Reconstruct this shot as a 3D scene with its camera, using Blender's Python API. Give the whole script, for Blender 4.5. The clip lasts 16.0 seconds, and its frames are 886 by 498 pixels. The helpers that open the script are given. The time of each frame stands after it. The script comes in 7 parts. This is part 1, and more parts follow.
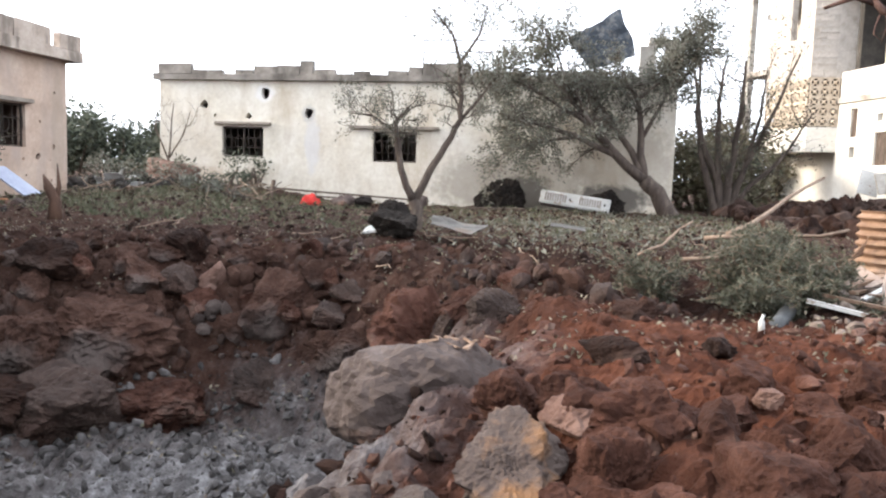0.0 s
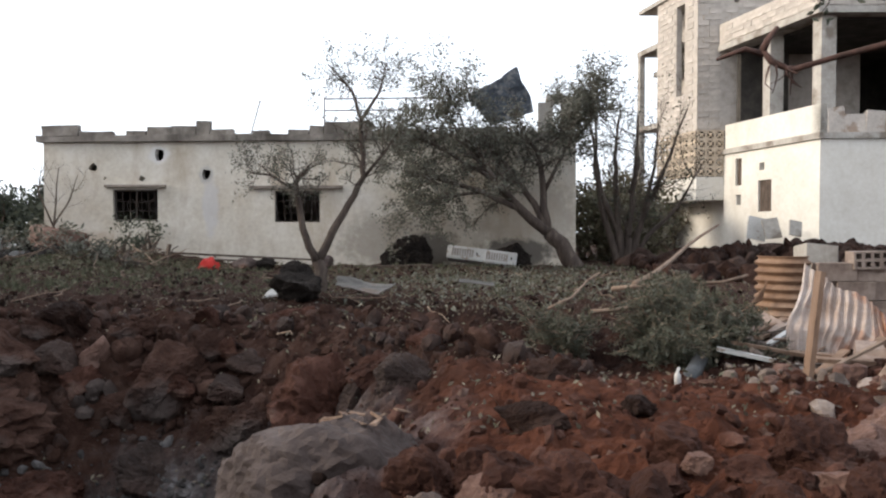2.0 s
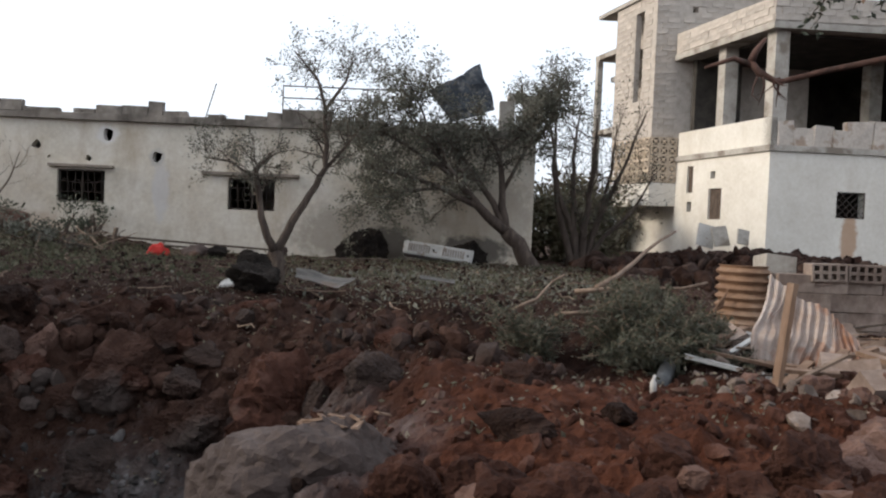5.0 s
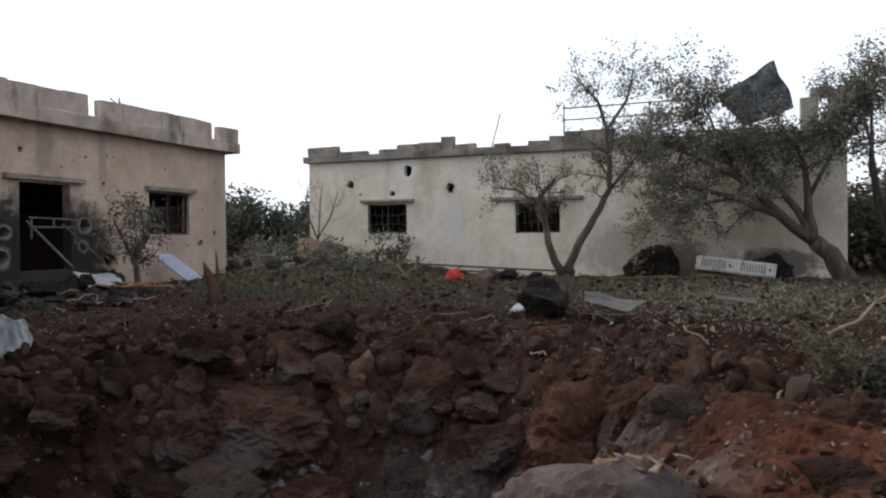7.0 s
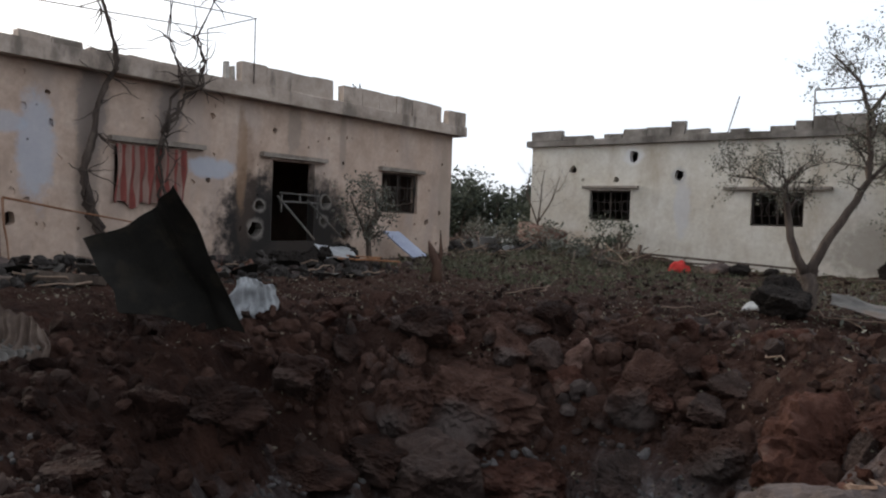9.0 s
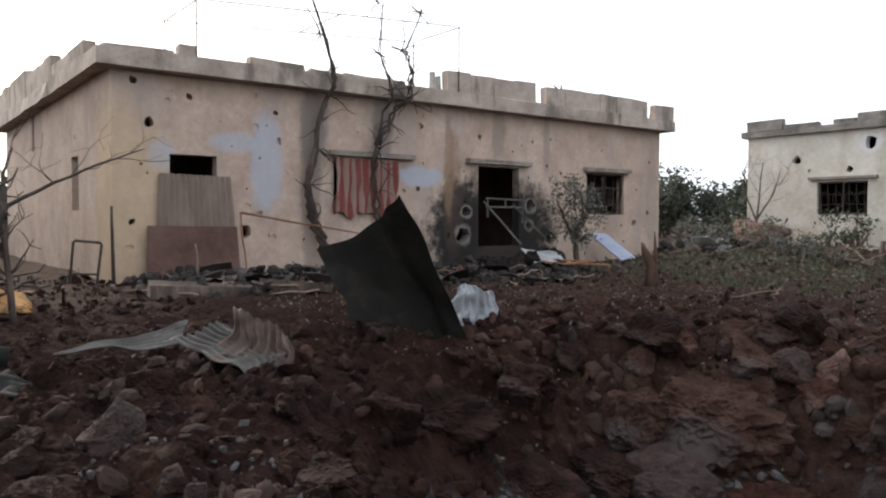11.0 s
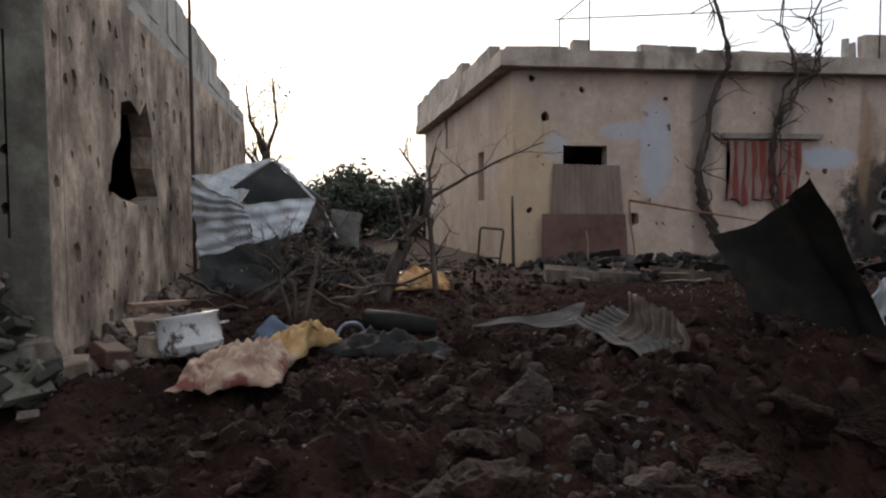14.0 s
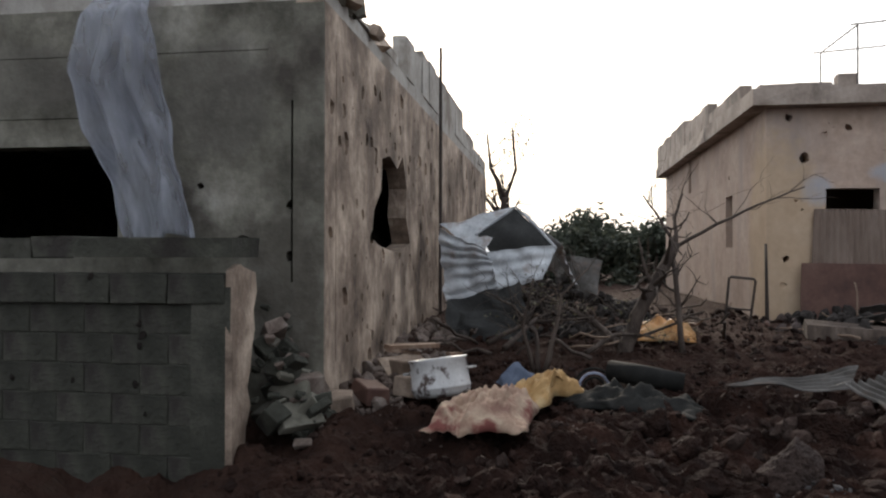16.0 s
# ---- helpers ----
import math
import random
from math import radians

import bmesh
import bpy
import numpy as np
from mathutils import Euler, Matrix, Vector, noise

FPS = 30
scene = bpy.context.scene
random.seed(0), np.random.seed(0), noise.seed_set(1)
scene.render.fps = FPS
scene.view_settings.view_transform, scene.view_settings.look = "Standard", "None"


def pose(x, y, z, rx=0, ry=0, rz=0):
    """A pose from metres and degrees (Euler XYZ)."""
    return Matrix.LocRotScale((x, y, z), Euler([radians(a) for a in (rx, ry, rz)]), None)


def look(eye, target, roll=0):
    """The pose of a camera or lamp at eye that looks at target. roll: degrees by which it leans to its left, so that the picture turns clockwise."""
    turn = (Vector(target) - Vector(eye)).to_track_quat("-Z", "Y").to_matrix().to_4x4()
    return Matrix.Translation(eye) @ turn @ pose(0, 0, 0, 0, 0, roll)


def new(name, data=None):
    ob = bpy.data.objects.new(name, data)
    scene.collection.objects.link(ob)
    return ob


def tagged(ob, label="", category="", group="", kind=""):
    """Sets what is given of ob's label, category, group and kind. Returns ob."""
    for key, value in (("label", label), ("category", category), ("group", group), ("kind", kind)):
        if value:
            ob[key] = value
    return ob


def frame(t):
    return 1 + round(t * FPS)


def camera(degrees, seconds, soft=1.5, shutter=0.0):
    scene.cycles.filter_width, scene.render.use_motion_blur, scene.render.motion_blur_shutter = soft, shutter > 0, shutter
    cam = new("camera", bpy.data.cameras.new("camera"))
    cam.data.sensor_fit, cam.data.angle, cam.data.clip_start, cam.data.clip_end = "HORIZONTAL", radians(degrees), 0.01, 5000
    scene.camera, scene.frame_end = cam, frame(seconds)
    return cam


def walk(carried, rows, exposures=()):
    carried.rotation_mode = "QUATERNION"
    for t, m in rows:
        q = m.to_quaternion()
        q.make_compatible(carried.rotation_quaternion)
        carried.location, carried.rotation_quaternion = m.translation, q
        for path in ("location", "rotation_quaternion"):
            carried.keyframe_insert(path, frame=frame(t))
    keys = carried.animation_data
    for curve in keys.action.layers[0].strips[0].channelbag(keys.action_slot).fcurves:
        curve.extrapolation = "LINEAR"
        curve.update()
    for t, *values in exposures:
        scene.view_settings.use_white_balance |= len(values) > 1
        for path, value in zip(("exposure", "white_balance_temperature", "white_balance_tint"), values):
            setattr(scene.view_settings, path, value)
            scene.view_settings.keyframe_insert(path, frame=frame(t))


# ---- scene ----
cam = camera(60.8, 16.0, soft=2.2)
PATH = [
    (0, (-0.438, 0.073, 0.797), (-0.815, 2.027, 0.601), 1.9),
    (0.5, (-0.424, 0.12, 0.802), (-0.722, 2.091, 0.649), 1.0),
    (1, (-0.399, 0.159, 0.791), (-0.635, 2.144, 0.723), 0.5),
    (1.5, (-0.397, 0.221, 0.793), (-0.551, 2.213, 0.688), 0.9),
    (2, (-0.454, 0.363, 0.811), (-0.596, 2.357, 0.768), 0.1),
    (2.5, (-0.54, 0.403, 0.828), (-0.463, 2.401, 0.874), 2.2),
    (3, (-0.53, 0.478, 0.837), (-0.405, 2.472, 0.938), 1.9),
    (3.5, (-0.503, 0.532, 0.825), (-0.452, 2.53, 0.902), 1.7),
    (3.7, (-0.49, 0.558, 0.82), (-0.412, 2.556, 0.829), 1.7),
    (5.8, (-0.749, 0.447, 0.841), (-0.904, 2.439, 0.74), 1.6),
    (6, (-0.706, 0.509, 0.885), (-0.936, 2.493, 0.765), 0.6),
    (6.5, (-0.711, 0.488, 0.917), (-1.227, 2.417, 0.82), -0.4),
    (7, (-0.669, 0.477, 0.931), (-1.405, 2.336, 0.905), -0.5),
    (7.5, (-0.651, 0.486, 0.932), (-1.571, 2.262, 0.929), 0.4),
    (8, (-0.685, 0.454, 0.932), (-1.745, 2.15, 0.937), 0.4),
    (8.2, (-0.67, 0.524, 0.935), (-1.789, 2.182, 0.932), 0.5),
    (10.3, (-1.096, 0.532, 0.895), (-2.434, 2.003, 0.681), 2.4),
    (10.5, (-1.134, 0.528, 0.913), (-2.523, 1.949, 0.692), 1.6),
    (11, (-1.081, 0.518, 0.925), (-2.669, 1.732, 0.852), 0.1),
    (11.5, (-1.058, 0.523, 0.918), (-2.722, 1.631, 0.864), 0.5),
    (12, (-1.055, 0.492, 0.912), (-2.778, 1.502, 0.799), 1.2),
    (12.5, (-1.052, 0.465, 0.927), (-2.858, 1.319, 0.823), 0.8),
    (13, (-1.053, 0.44, 0.914), (-2.922, 1.139, 0.781), 0.6),
    (13.5, (-1.077, 0.42, 0.911), (-3.0, 0.944, 0.745), 0.4),
    (14, (-1.041, 0.38, 0.913), (-3.014, 0.696, 0.812), -0.4),
    (14.5, (-1.04, 0.369, 0.914), (-3.028, 0.577, 0.841), -0.6),
    (15, (-1.012, 0.333, 0.935), (-3.012, 0.359, 0.949), 0.0),
    (15.5, (-1.003, 0.293, 0.958), (-2.995, 0.121, 0.956), -0.3),
    (16, (-0.989, 0.286, 0.968), (-2.967, -0.006, 0.982), 0.1),
]
EXPOSURES = [(t, e, 6150, 10) for t, e in ((0, 1.4), (1.0, 0.8), (2.0, 0.3), (3.0, -0.2), (3.7, -0.3), (5.8, 0.0), (6.5, 0.0), (7.5, -0.2), (8.2, -0.35),
                                            (10.3, 0.35), (11.0, 0.4), (11.5, 0.15), (12.5, -0.25), (13.5, -0.4), (14.5, -0.3), (16.0, -0.2))]
walk(cam, [(t, look(eye, target, roll)) for t, eye, target, roll in PATH], EXPOSURES)

# ---- light: a hazy bright sky, the sun low behind the houses on the west side ----
SUN_YAW, SUN_UP = 94.0, 22.0
world = bpy.data.worlds.new("world")
scene.world = world
world.use_nodes = True
wn = world.node_tree.nodes
sky = wn.new("ShaderNodeTexSky")
sky.sky_type = "NISHITA"
sky.sun_disc = False
sky.sun_elevation = radians(SUN_UP)
sky.sun_rotation = radians(-SUN_YAW)
sky.air_density, sky.dust_density, sky.ozone_density = 1.0, 6.0, 1.0
haze = wn.new("ShaderNodeMix")
haze.data_type = "RGBA"
haze.inputs["Factor"].default_value = 0.6
haze.inputs["B"].default_value = (15.0, 15.4, 16.0, 1)
world.node_tree.links.new(sky.outputs[0], haze.inputs["A"])
world.node_tree.links.new(haze.outputs["Result"], wn["Background"].inputs["Color"])
wn["Background"].inputs["Strength"].default_value = 0.12
sun = new("sun", bpy.data.lights.new("sun", "SUN"))
sun.data.energy, sun.data.angle, sun.data.color = 2.4, radians(9), (1.0, 0.87, 0.7)
sun.matrix_world = look((-40 * math.sin(radians(SUN_YAW)), 40 * math.cos(radians(SUN_YAW)), 40 * math.tan(radians(SUN_UP))), (0, 0, 0))


# ---- materials ----
def ramp(nt, fac, cols, lo=0.3, hi=0.7):
    r = nt.nodes.new("ShaderNodeValToRGB")
    el = r.color_ramp.elements
    while len(el) < len(cols):
        el.new(0.5)
    for i, c in enumerate(cols):
        el[i].position = lo + (hi - lo) * i / max(1, len(cols) - 1)
        el[i].color = (*c, 1)
    nt.links.new(fac, r.inputs[0])
    return r.outputs[0]


def noise_node(nt, scale, detail=6, rough=0.6, vec=None, kind="ShaderNodeTexNoise"):
    n = nt.nodes.new(kind)
    n.inputs["Scale"].default_value = scale
    if kind == "ShaderNodeTexNoise":
        n.inputs["Detail"].default_value = detail
        n.inputs["Roughness"].default_value = rough
    if vec:
        nt.links.new(vec, n.inputs["Vector"])
    return n.outputs[0]


def mixed(nt, fac, a, b, mode="MIX"):
    m = nt.nodes.new("ShaderNodeMix")
    m.data_type, m.blend_type = "RGBA", mode
    for v, k in ((fac, "Factor"), (a, "A"), (b, "B")):
        s = m.inputs[k]
        if isinstance(v, (int, float)):
            s.default_value = v
        elif isinstance(v, tuple):
            s.default_value = (*v, 1)
        else:
            nt.links.new(v, s)
    return m.outputs["Result"]


def coords(nt, stretch=(1, 1, 1)):
    g = nt.nodes.new("ShaderNodeTexCoord")
    m = nt.nodes.new("ShaderNodeMapping")
    m.inputs["Scale"].default_value = stretch
    nt.links.new(g.outputs["Object"], m.inputs["Vector"])
    return m.outputs[0]


def mat(name, cols, scale=4.0, rough=0.85, metal=0.0, bump=0.25, bscale=40.0, lo=0.3, hi=0.7, stretch=(1, 1, 1), stain=None, stain_scale=0.8,
        stain_at=(0.52, 0.62), stain_stretch=(1, 1, 1), vary=0.0, spec=0.3, bdist=0.02):
    m = bpy.data.materials.new(name)
    m.use_nodes = True
    nt = m.node_tree
    bs = nt.nodes["Principled BSDF"]
    v = coords(nt, stretch)
    col = ramp(nt, noise_node(nt, scale, 8, 0.65, v), cols, lo, hi)
    fine = noise_node(nt, scale * 9, 4, 0.7, v)
    col = mixed(nt, 0.35, col, ramp(nt, fine, [(0.35, 0.35, 0.35), (0.68, 0.68, 0.68)]), "OVERLAY")
    if stain:
        f = ramp(nt, noise_node(nt, stain_scale, 7, 0.6, coords(nt, stain_stretch)), [(0, 0, 0), (1, 1, 1)], *stain_at)
        col = mixed(nt, f, col, stain)
    if vary:
        oi = nt.nodes.new("ShaderNodeObjectInfo")
        col = mixed(nt, vary, col, ramp(nt, oi.outputs["Random"], [(0.25, 0.25, 0.25), (0.75, 0.75, 0.75)], 0, 1), "OVERLAY")
    nt.links.new(col, bs.inputs["Base Color"])
    bs.inputs["Roughness"].default_value = rough
    bs.inputs["Metallic"].default_value = metal
    bs.inputs["Specular IOR Level"].default_value = spec
    if bump:
        b = nt.nodes.new("ShaderNodeBump")
        b.inputs["Strength"].default_value = bump
        b.inputs["Distance"].default_value = bdist
        nt.links.new(noise_node(nt, bscale, 5, 0.65, v), b.inputs["Height"])
        nt.links.new(b.outputs[0], bs.inputs["Normal"])
    return m


def leaf_mat(name, cols):
    m = bpy.data.materials.new(name)
    m.use_nodes = True
    nt = m.node_tree
    bs = nt.nodes["Principled BSDF"]
    g = nt.nodes.new("ShaderNodeNewGeometry")
    nt.links.new(ramp(nt, g.outputs["Random Per Island"], cols, 0, 1), bs.inputs["Base Color"])
    bs.inputs["Roughness"].default_value = 0.6
    bs.inputs["Specular IOR Level"].default_value = 0.25
    tr = nt.nodes.new("ShaderNodeBsdfTranslucent")
    nt.links.new(ramp(nt, g.outputs["Random Per Island"], cols, 0, 1), tr.inputs["Color"])
    mx = nt.nodes.new("ShaderNodeMixShader")
    mx.inputs[0].default_value = 0.25
    nt.links.new(bs.outputs[0], mx.inputs[1])
    nt.links.new(tr.outputs[0], mx.inputs[2])
    nt.links.new(mx.outputs[0], nt.nodes["Material Output"].inputs["Surface"])
    return m


CRATER = (-3.5, 4.8)


def soil_mat():
    m = mat("red_soil", [(0.0085, 0.0042, 0.0032), (0.022, 0.0105, 0.0073), (0.05, 0.0245, 0.017)], scale=2.2, bump=1.0, bscale=26, bdist=0.06, rough=0.95, spec=0.1)
    nt = m.node_tree
    bs = nt.nodes["Principled BSDF"]
    base = bs.inputs["Base Color"].links[0].from_socket
    pos = nt.nodes.new("ShaderNodeNewGeometry").outputs["Position"]

    def ring(cx, cy, r0, r1, sx=1.0, sy=1.0):
        mp = nt.nodes.new("ShaderNodeMapping")
        mp.inputs["Location"].default_value = (-cx * sx, -cy * sy, 0)
        mp.inputs["Scale"].default_value = (sx, sy, 0)
        nt.links.new(pos, mp.inputs["Vector"])
        ln = nt.nodes.new("ShaderNodeVectorMath")
        ln.operation = "LENGTH"
        nt.links.new(mp.outputs[0], ln.inputs[0])
        ad = nt.nodes.new("ShaderNodeMath")
        ad.operation = "MULTIPLY_ADD"
        nt.links.new(noise_node(nt, 1.6, 6, 0.65, pos), ad.inputs[0])
        ad.inputs[1].default_value = (r1 - r0) * 1.4
        nt.links.new(ln.outputs["Value"], ad.inputs[2])
        mr = nt.nodes.new("ShaderNodeMapRange")
        mr.inputs["From Min"].default_value, mr.inputs["From Max"].default_value = r0 + (r1 - r0) * 0.7, r1 + (r1 - r0) * 0.7
        mr.inputs["To Min"].default_value, mr.inputs["To Max"].default_value = 1, 0
        nt.links.new(ad.outputs[0], mr.inputs["Value"])
        return mr.outputs[0]

    # brown leafy topsoil away from the blast, bright red fresh earth on one side, grey ash in the crater
    top = ramp(nt, noise_node(nt, 5.0, 8, 0.7, pos), [(0.025, 0.013, 0.0095), (0.051, 0.028, 0.0205), (0.06, 0.041, 0.03)])
    near = ring(-2.5, 4.0, 5.0, 8.5)
    col = mixed(nt, near, top, base)
    fresh = ramp(nt, noise_node(nt, 4.0, 8, 0.65, pos), [(0.036, 0.0135, 0.008), (0.078, 0.028, 0.0155), (0.125, 0.052, 0.032)])
    col = mixed(nt, ring(0.5, 4.3, 0.8, 2.2, 0.7, 0.85), col, fresh)
    dust = ramp(nt, noise_node(nt, 6.0, 8, 0.7, pos), [(0.024, 0.0118, 0.0085), (0.055, 0.0285, 0.0205), (0.095, 0.06, 0.047)])
    veil = nt.nodes.new('ShaderNodeMath')
    veil.operation, veil.inputs[1].default_value = 'MULTIPLY', 0.7
    nt.links.new(ring(CRATER[0] + 0.3, CRATER[1] + 2.0, 2.2, 3.2), veil.inputs[0])
    col = mixed(nt, veil.outputs[0], col, dust)
    ash = ramp(nt, noise_node(nt, 7.0, 8, 0.75, pos), [(0.06, 0.054, 0.053), (0.16, 0.148, 0.147), (0.33, 0.318, 0.32)])
    col = mixed(nt, ring(CRATER[0] + 0.6, CRATER[1] - 0.45, 1.1, 2.3), col, ash)
    nt.links.new(col, bs.inputs["Base Color"])
    return m


SOIL = soil_mat()
CLOD = mat("clod", [(0.0085, 0.0044, 0.0033), (0.022, 0.011, 0.0078), (0.046, 0.0245, 0.0178)], scale=5, bump=0.8, bscale=35, bdist=0.03, stain=(0.05, 0.034, 0.028), vary=0.4, spec=0.1)
REDCLOD = mat("red_clod", [(0.02, 0.0085, 0.0058), (0.05, 0.0215, 0.0145), (0.105, 0.054, 0.04)], scale=4, bump=0.9, bscale=24, bdist=0.04, stain=(0.12, 0.083, 0.068), stain_at=(0.55, 0.7), stain_scale=2.5, vary=0.4, spec=0.1)
STONE = mat("grey_stone", [(0.034, 0.023, 0.0195), (0.064, 0.046, 0.04), (0.105, 0.082, 0.074)], scale=3, bump=0.8, bscale=18, bdist=0.04, stain=(0.1, 0.05, 0.033), vary=0.3)
ASH = mat("ash_stone", [(0.025, 0.021, 0.019), (0.055, 0.049, 0.047), (0.11, 0.102, 0.1)], scale=6, bump=0.7, bscale=30, vary=0.4)
PLASTER_A = mat("pink_plaster", [(0.33, 0.24, 0.185), (0.43, 0.32, 0.25), (0.49, 0.385, 0.315)], scale=1.3, bump=0.2, bscale=30, stain=(0.34, 0.27, 0.23),
                stain_scale=1.5, stain_stretch=(1, 1, 0.3), stain_at=(0.5, 0.7))
PLASTER_B = mat("cream_plaster", [(0.45, 0.395, 0.315), (0.55, 0.505, 0.43), (0.61, 0.57, 0.505)], scale=1.1, bump=0.2, bscale=30, stain=(0.36, 0.29, 0.21),
                stain_scale=1.1, stain_stretch=(1, 1, 0.35), stain_at=(0.5, 0.72))
PLASTER_C = mat("brown_plaster", [(0.06, 0.042, 0.031), (0.25, 0.188, 0.142), (0.56, 0.445, 0.345)], scale=1.9, lo=0.32, hi=0.66, stretch=(1, 1, 0.8), bump=0.8, bscale=14, bdist=0.03, stain=(0.12, 0.085, 0.065),
                stain_scale=1.7, stain_stretch=(1, 1, 0.45), stain_at=(0.52, 0.7))
GREY_C = mat("grey_render", [(0.065, 0.06, 0.045), (0.17, 0.158, 0.126), (0.34, 0.32, 0.272)], scale=1.3, lo=0.34, hi=0.7, bump=0.6, bscale=9, bdist=0.03, stain=(0.055, 0.046, 0.037), stain_scale=1.4,
             stain_at=(0.5, 0.68))
WHITE_D = mat("white_plaster", [(0.58, 0.545, 0.485), (0.68, 0.65, 0.59)], scale=1.0, bump=0.1, stain=(0.5, 0.45, 0.38), stain_scale=0.7, stain_stretch=(1, 1, 0.3), stain_at=(0.55, 0.75))
CONCRETE = mat("concrete", [(0.26, 0.235, 0.205), (0.36, 0.335, 0.3), (0.45, 0.42, 0.38)], scale=2.0, bump=0.3, bscale=25, stain=(0.2, 0.17, 0.14), stain_scale=1.2)
BLOCKS = mat("concrete_block", [(0.34, 0.3, 0.255), (0.44, 0.395, 0.35), (0.51, 0.465, 0.42)], scale=4.0, bump=0.5, bscale=45, vary=0.25)
LATTICE = mat("lattice_block", [(0.38, 0.31, 0.235), (0.5, 0.42, 0.33)], scale=5.0, bump=0.2)
# also the black of the shade fill behind the villa's lattice
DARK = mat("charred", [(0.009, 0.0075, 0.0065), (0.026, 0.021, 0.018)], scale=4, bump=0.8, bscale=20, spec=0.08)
IRON = mat("dark_iron", [(0.03, 0.026, 0.024), (0.07, 0.05, 0.04)], scale=8, rough=0.6, metal=0.3)
RUST = mat("rusty_sheet", [(0.1, 0.045, 0.025), (0.2, 0.095, 0.05), (0.3, 0.2, 0.14)], scale=3, rough=0.7, metal=0.2, stretch=(1, 1, 0.3))
BARK = mat("bark", [(0.036, 0.026, 0.02), (0.078, 0.057, 0.044), (0.14, 0.108, 0.086)], scale=9, bump=0.8, bscale=25, stretch=(1, 1, 0.25))
DARKBARK = mat("dark_bark", [(0.028, 0.02, 0.016), (0.06, 0.044, 0.035), (0.11, 0.085, 0.068)], scale=9, bump=0.8, bscale=25, stretch=(1, 1, 0.25))
DEADWOOD = mat("dead_wood", [(0.13, 0.085, 0.06), (0.26, 0.19, 0.14)], scale=9, bump=0.6, stretch=(1, 1, 0.25))
OLIVE = leaf_mat("olive_leaves", [(0.06, 0.06, 0.044), (0.11, 0.11, 0.084), (0.175, 0.173, 0.143), (0.13, 0.108, 0.083)])
DRYLEAF = leaf_mat("dry_leaves", [(0.09, 0.075, 0.05), (0.15, 0.13, 0.085), (0.1, 0.1, 0.06)])
GREEN = leaf_mat("green_leaves", [(0.032, 0.038, 0.028), (0.058, 0.066, 0.046), (0.085, 0.095, 0.068)])


# ---- mesh tools ----
def thing(name, at, label, category, group="", kind=""):
    ob = new(name)
    ob.location = at
    return tagged(ob, label, category, group, kind)


def finish(bm, name, material, smooth=False):
    me = bpy.data.meshes.new(name)
    bm.normal_update()
    bm.to_mesh(me)
    bm.free()
    for m in material if isinstance(material, (list, tuple)) else [material]:
        me.materials.append(m)
    if smooth:
        me.shade_smooth()
    return me


def part(name, bm, material, parent=None, label="", smooth=False):
    """Links a bmesh in world coordinates as one mesh object, under a thing or a part."""
    ob = new(name, finish(bm, name, material, smooth))
    if parent:
        ob.parent = parent
        m = Matrix.Translation(parent.location)
        if parent.parent:
            m = Matrix.Translation(parent.parent.location) @ m
        ob.data.transform(m.inverted())
    if label:
        ob["label"] = label
    return ob


def solo(name, bm, material, label, category, at=None, group="", kind="", smooth=False):
    """A thing that is one mesh, given in world coordinates, with its origin at its base."""
    ob = new(name, finish(bm, name, material, smooth))
    if at is not None:
        ob.data.transform(Matrix.Translation(-Vector(at)))
        ob.location = at
    return tagged(ob, label, category, group, kind)


def prism(bm, poly, z0, z1, jitter=0.0, rnd=random):
    """An upright prism on a plan outline."""
    lo = [bm.verts.new((x + rnd.uniform(-jitter, jitter), y + rnd.uniform(-jitter, jitter), z0)) for x, y in poly]
    hi = [bm.verts.new((x + rnd.uniform(-jitter, jitter), y + rnd.uniform(-jitter, jitter), z1 + rnd.uniform(-jitter, jitter))) for x, y in poly]
    n = len(poly)
    area = sum(poly[i][0] * poly[(i + 1) % n][1] - poly[(i + 1) % n][0] * poly[i][1] for i in range(n))
    if area < 0:
        lo, hi = lo[::-1], hi[::-1]
    bm.faces.new(lo[::-1])
    bm.faces.new(hi)
    for i in range(n):
        j = (i + 1) % n
        bm.faces.new((lo[i], lo[j], hi[j], hi[i]))


def box(bm, x0, y0, z0, x1, y1, z1, jitter=0.0, rnd=random):
    x0, x1, y0, y1 = min(x0, x1), max(x0, x1), min(y0, y1), max(y0, y1)
    prism(bm, [(x0, y0), (x1, y0), (x1, y1), (x0, y1)], z0, z1, jitter, rnd)


def tbox(bm, m, sx, sy, sz, jitter=0.0):
    """A box of a size, centred on the pose m."""
    vs = [bm.verts.new(m @ Vector((x * sx / 2 + random.uniform(-jitter, jitter), y * sy / 2 + random.uniform(-jitter, jitter), z * sz / 2 + random.uniform(-jitter, jitter))))
          for x in (-1, 1) for y in (-1, 1) for z in (-1, 1)]
    for f in ((0, 1, 3, 2), (4, 6, 7, 5), (0, 4, 5, 1), (2, 3, 7, 6), (0, 2, 6, 4), (1, 5, 7, 3)):
        bm.faces.new([vs[i] for i in f])


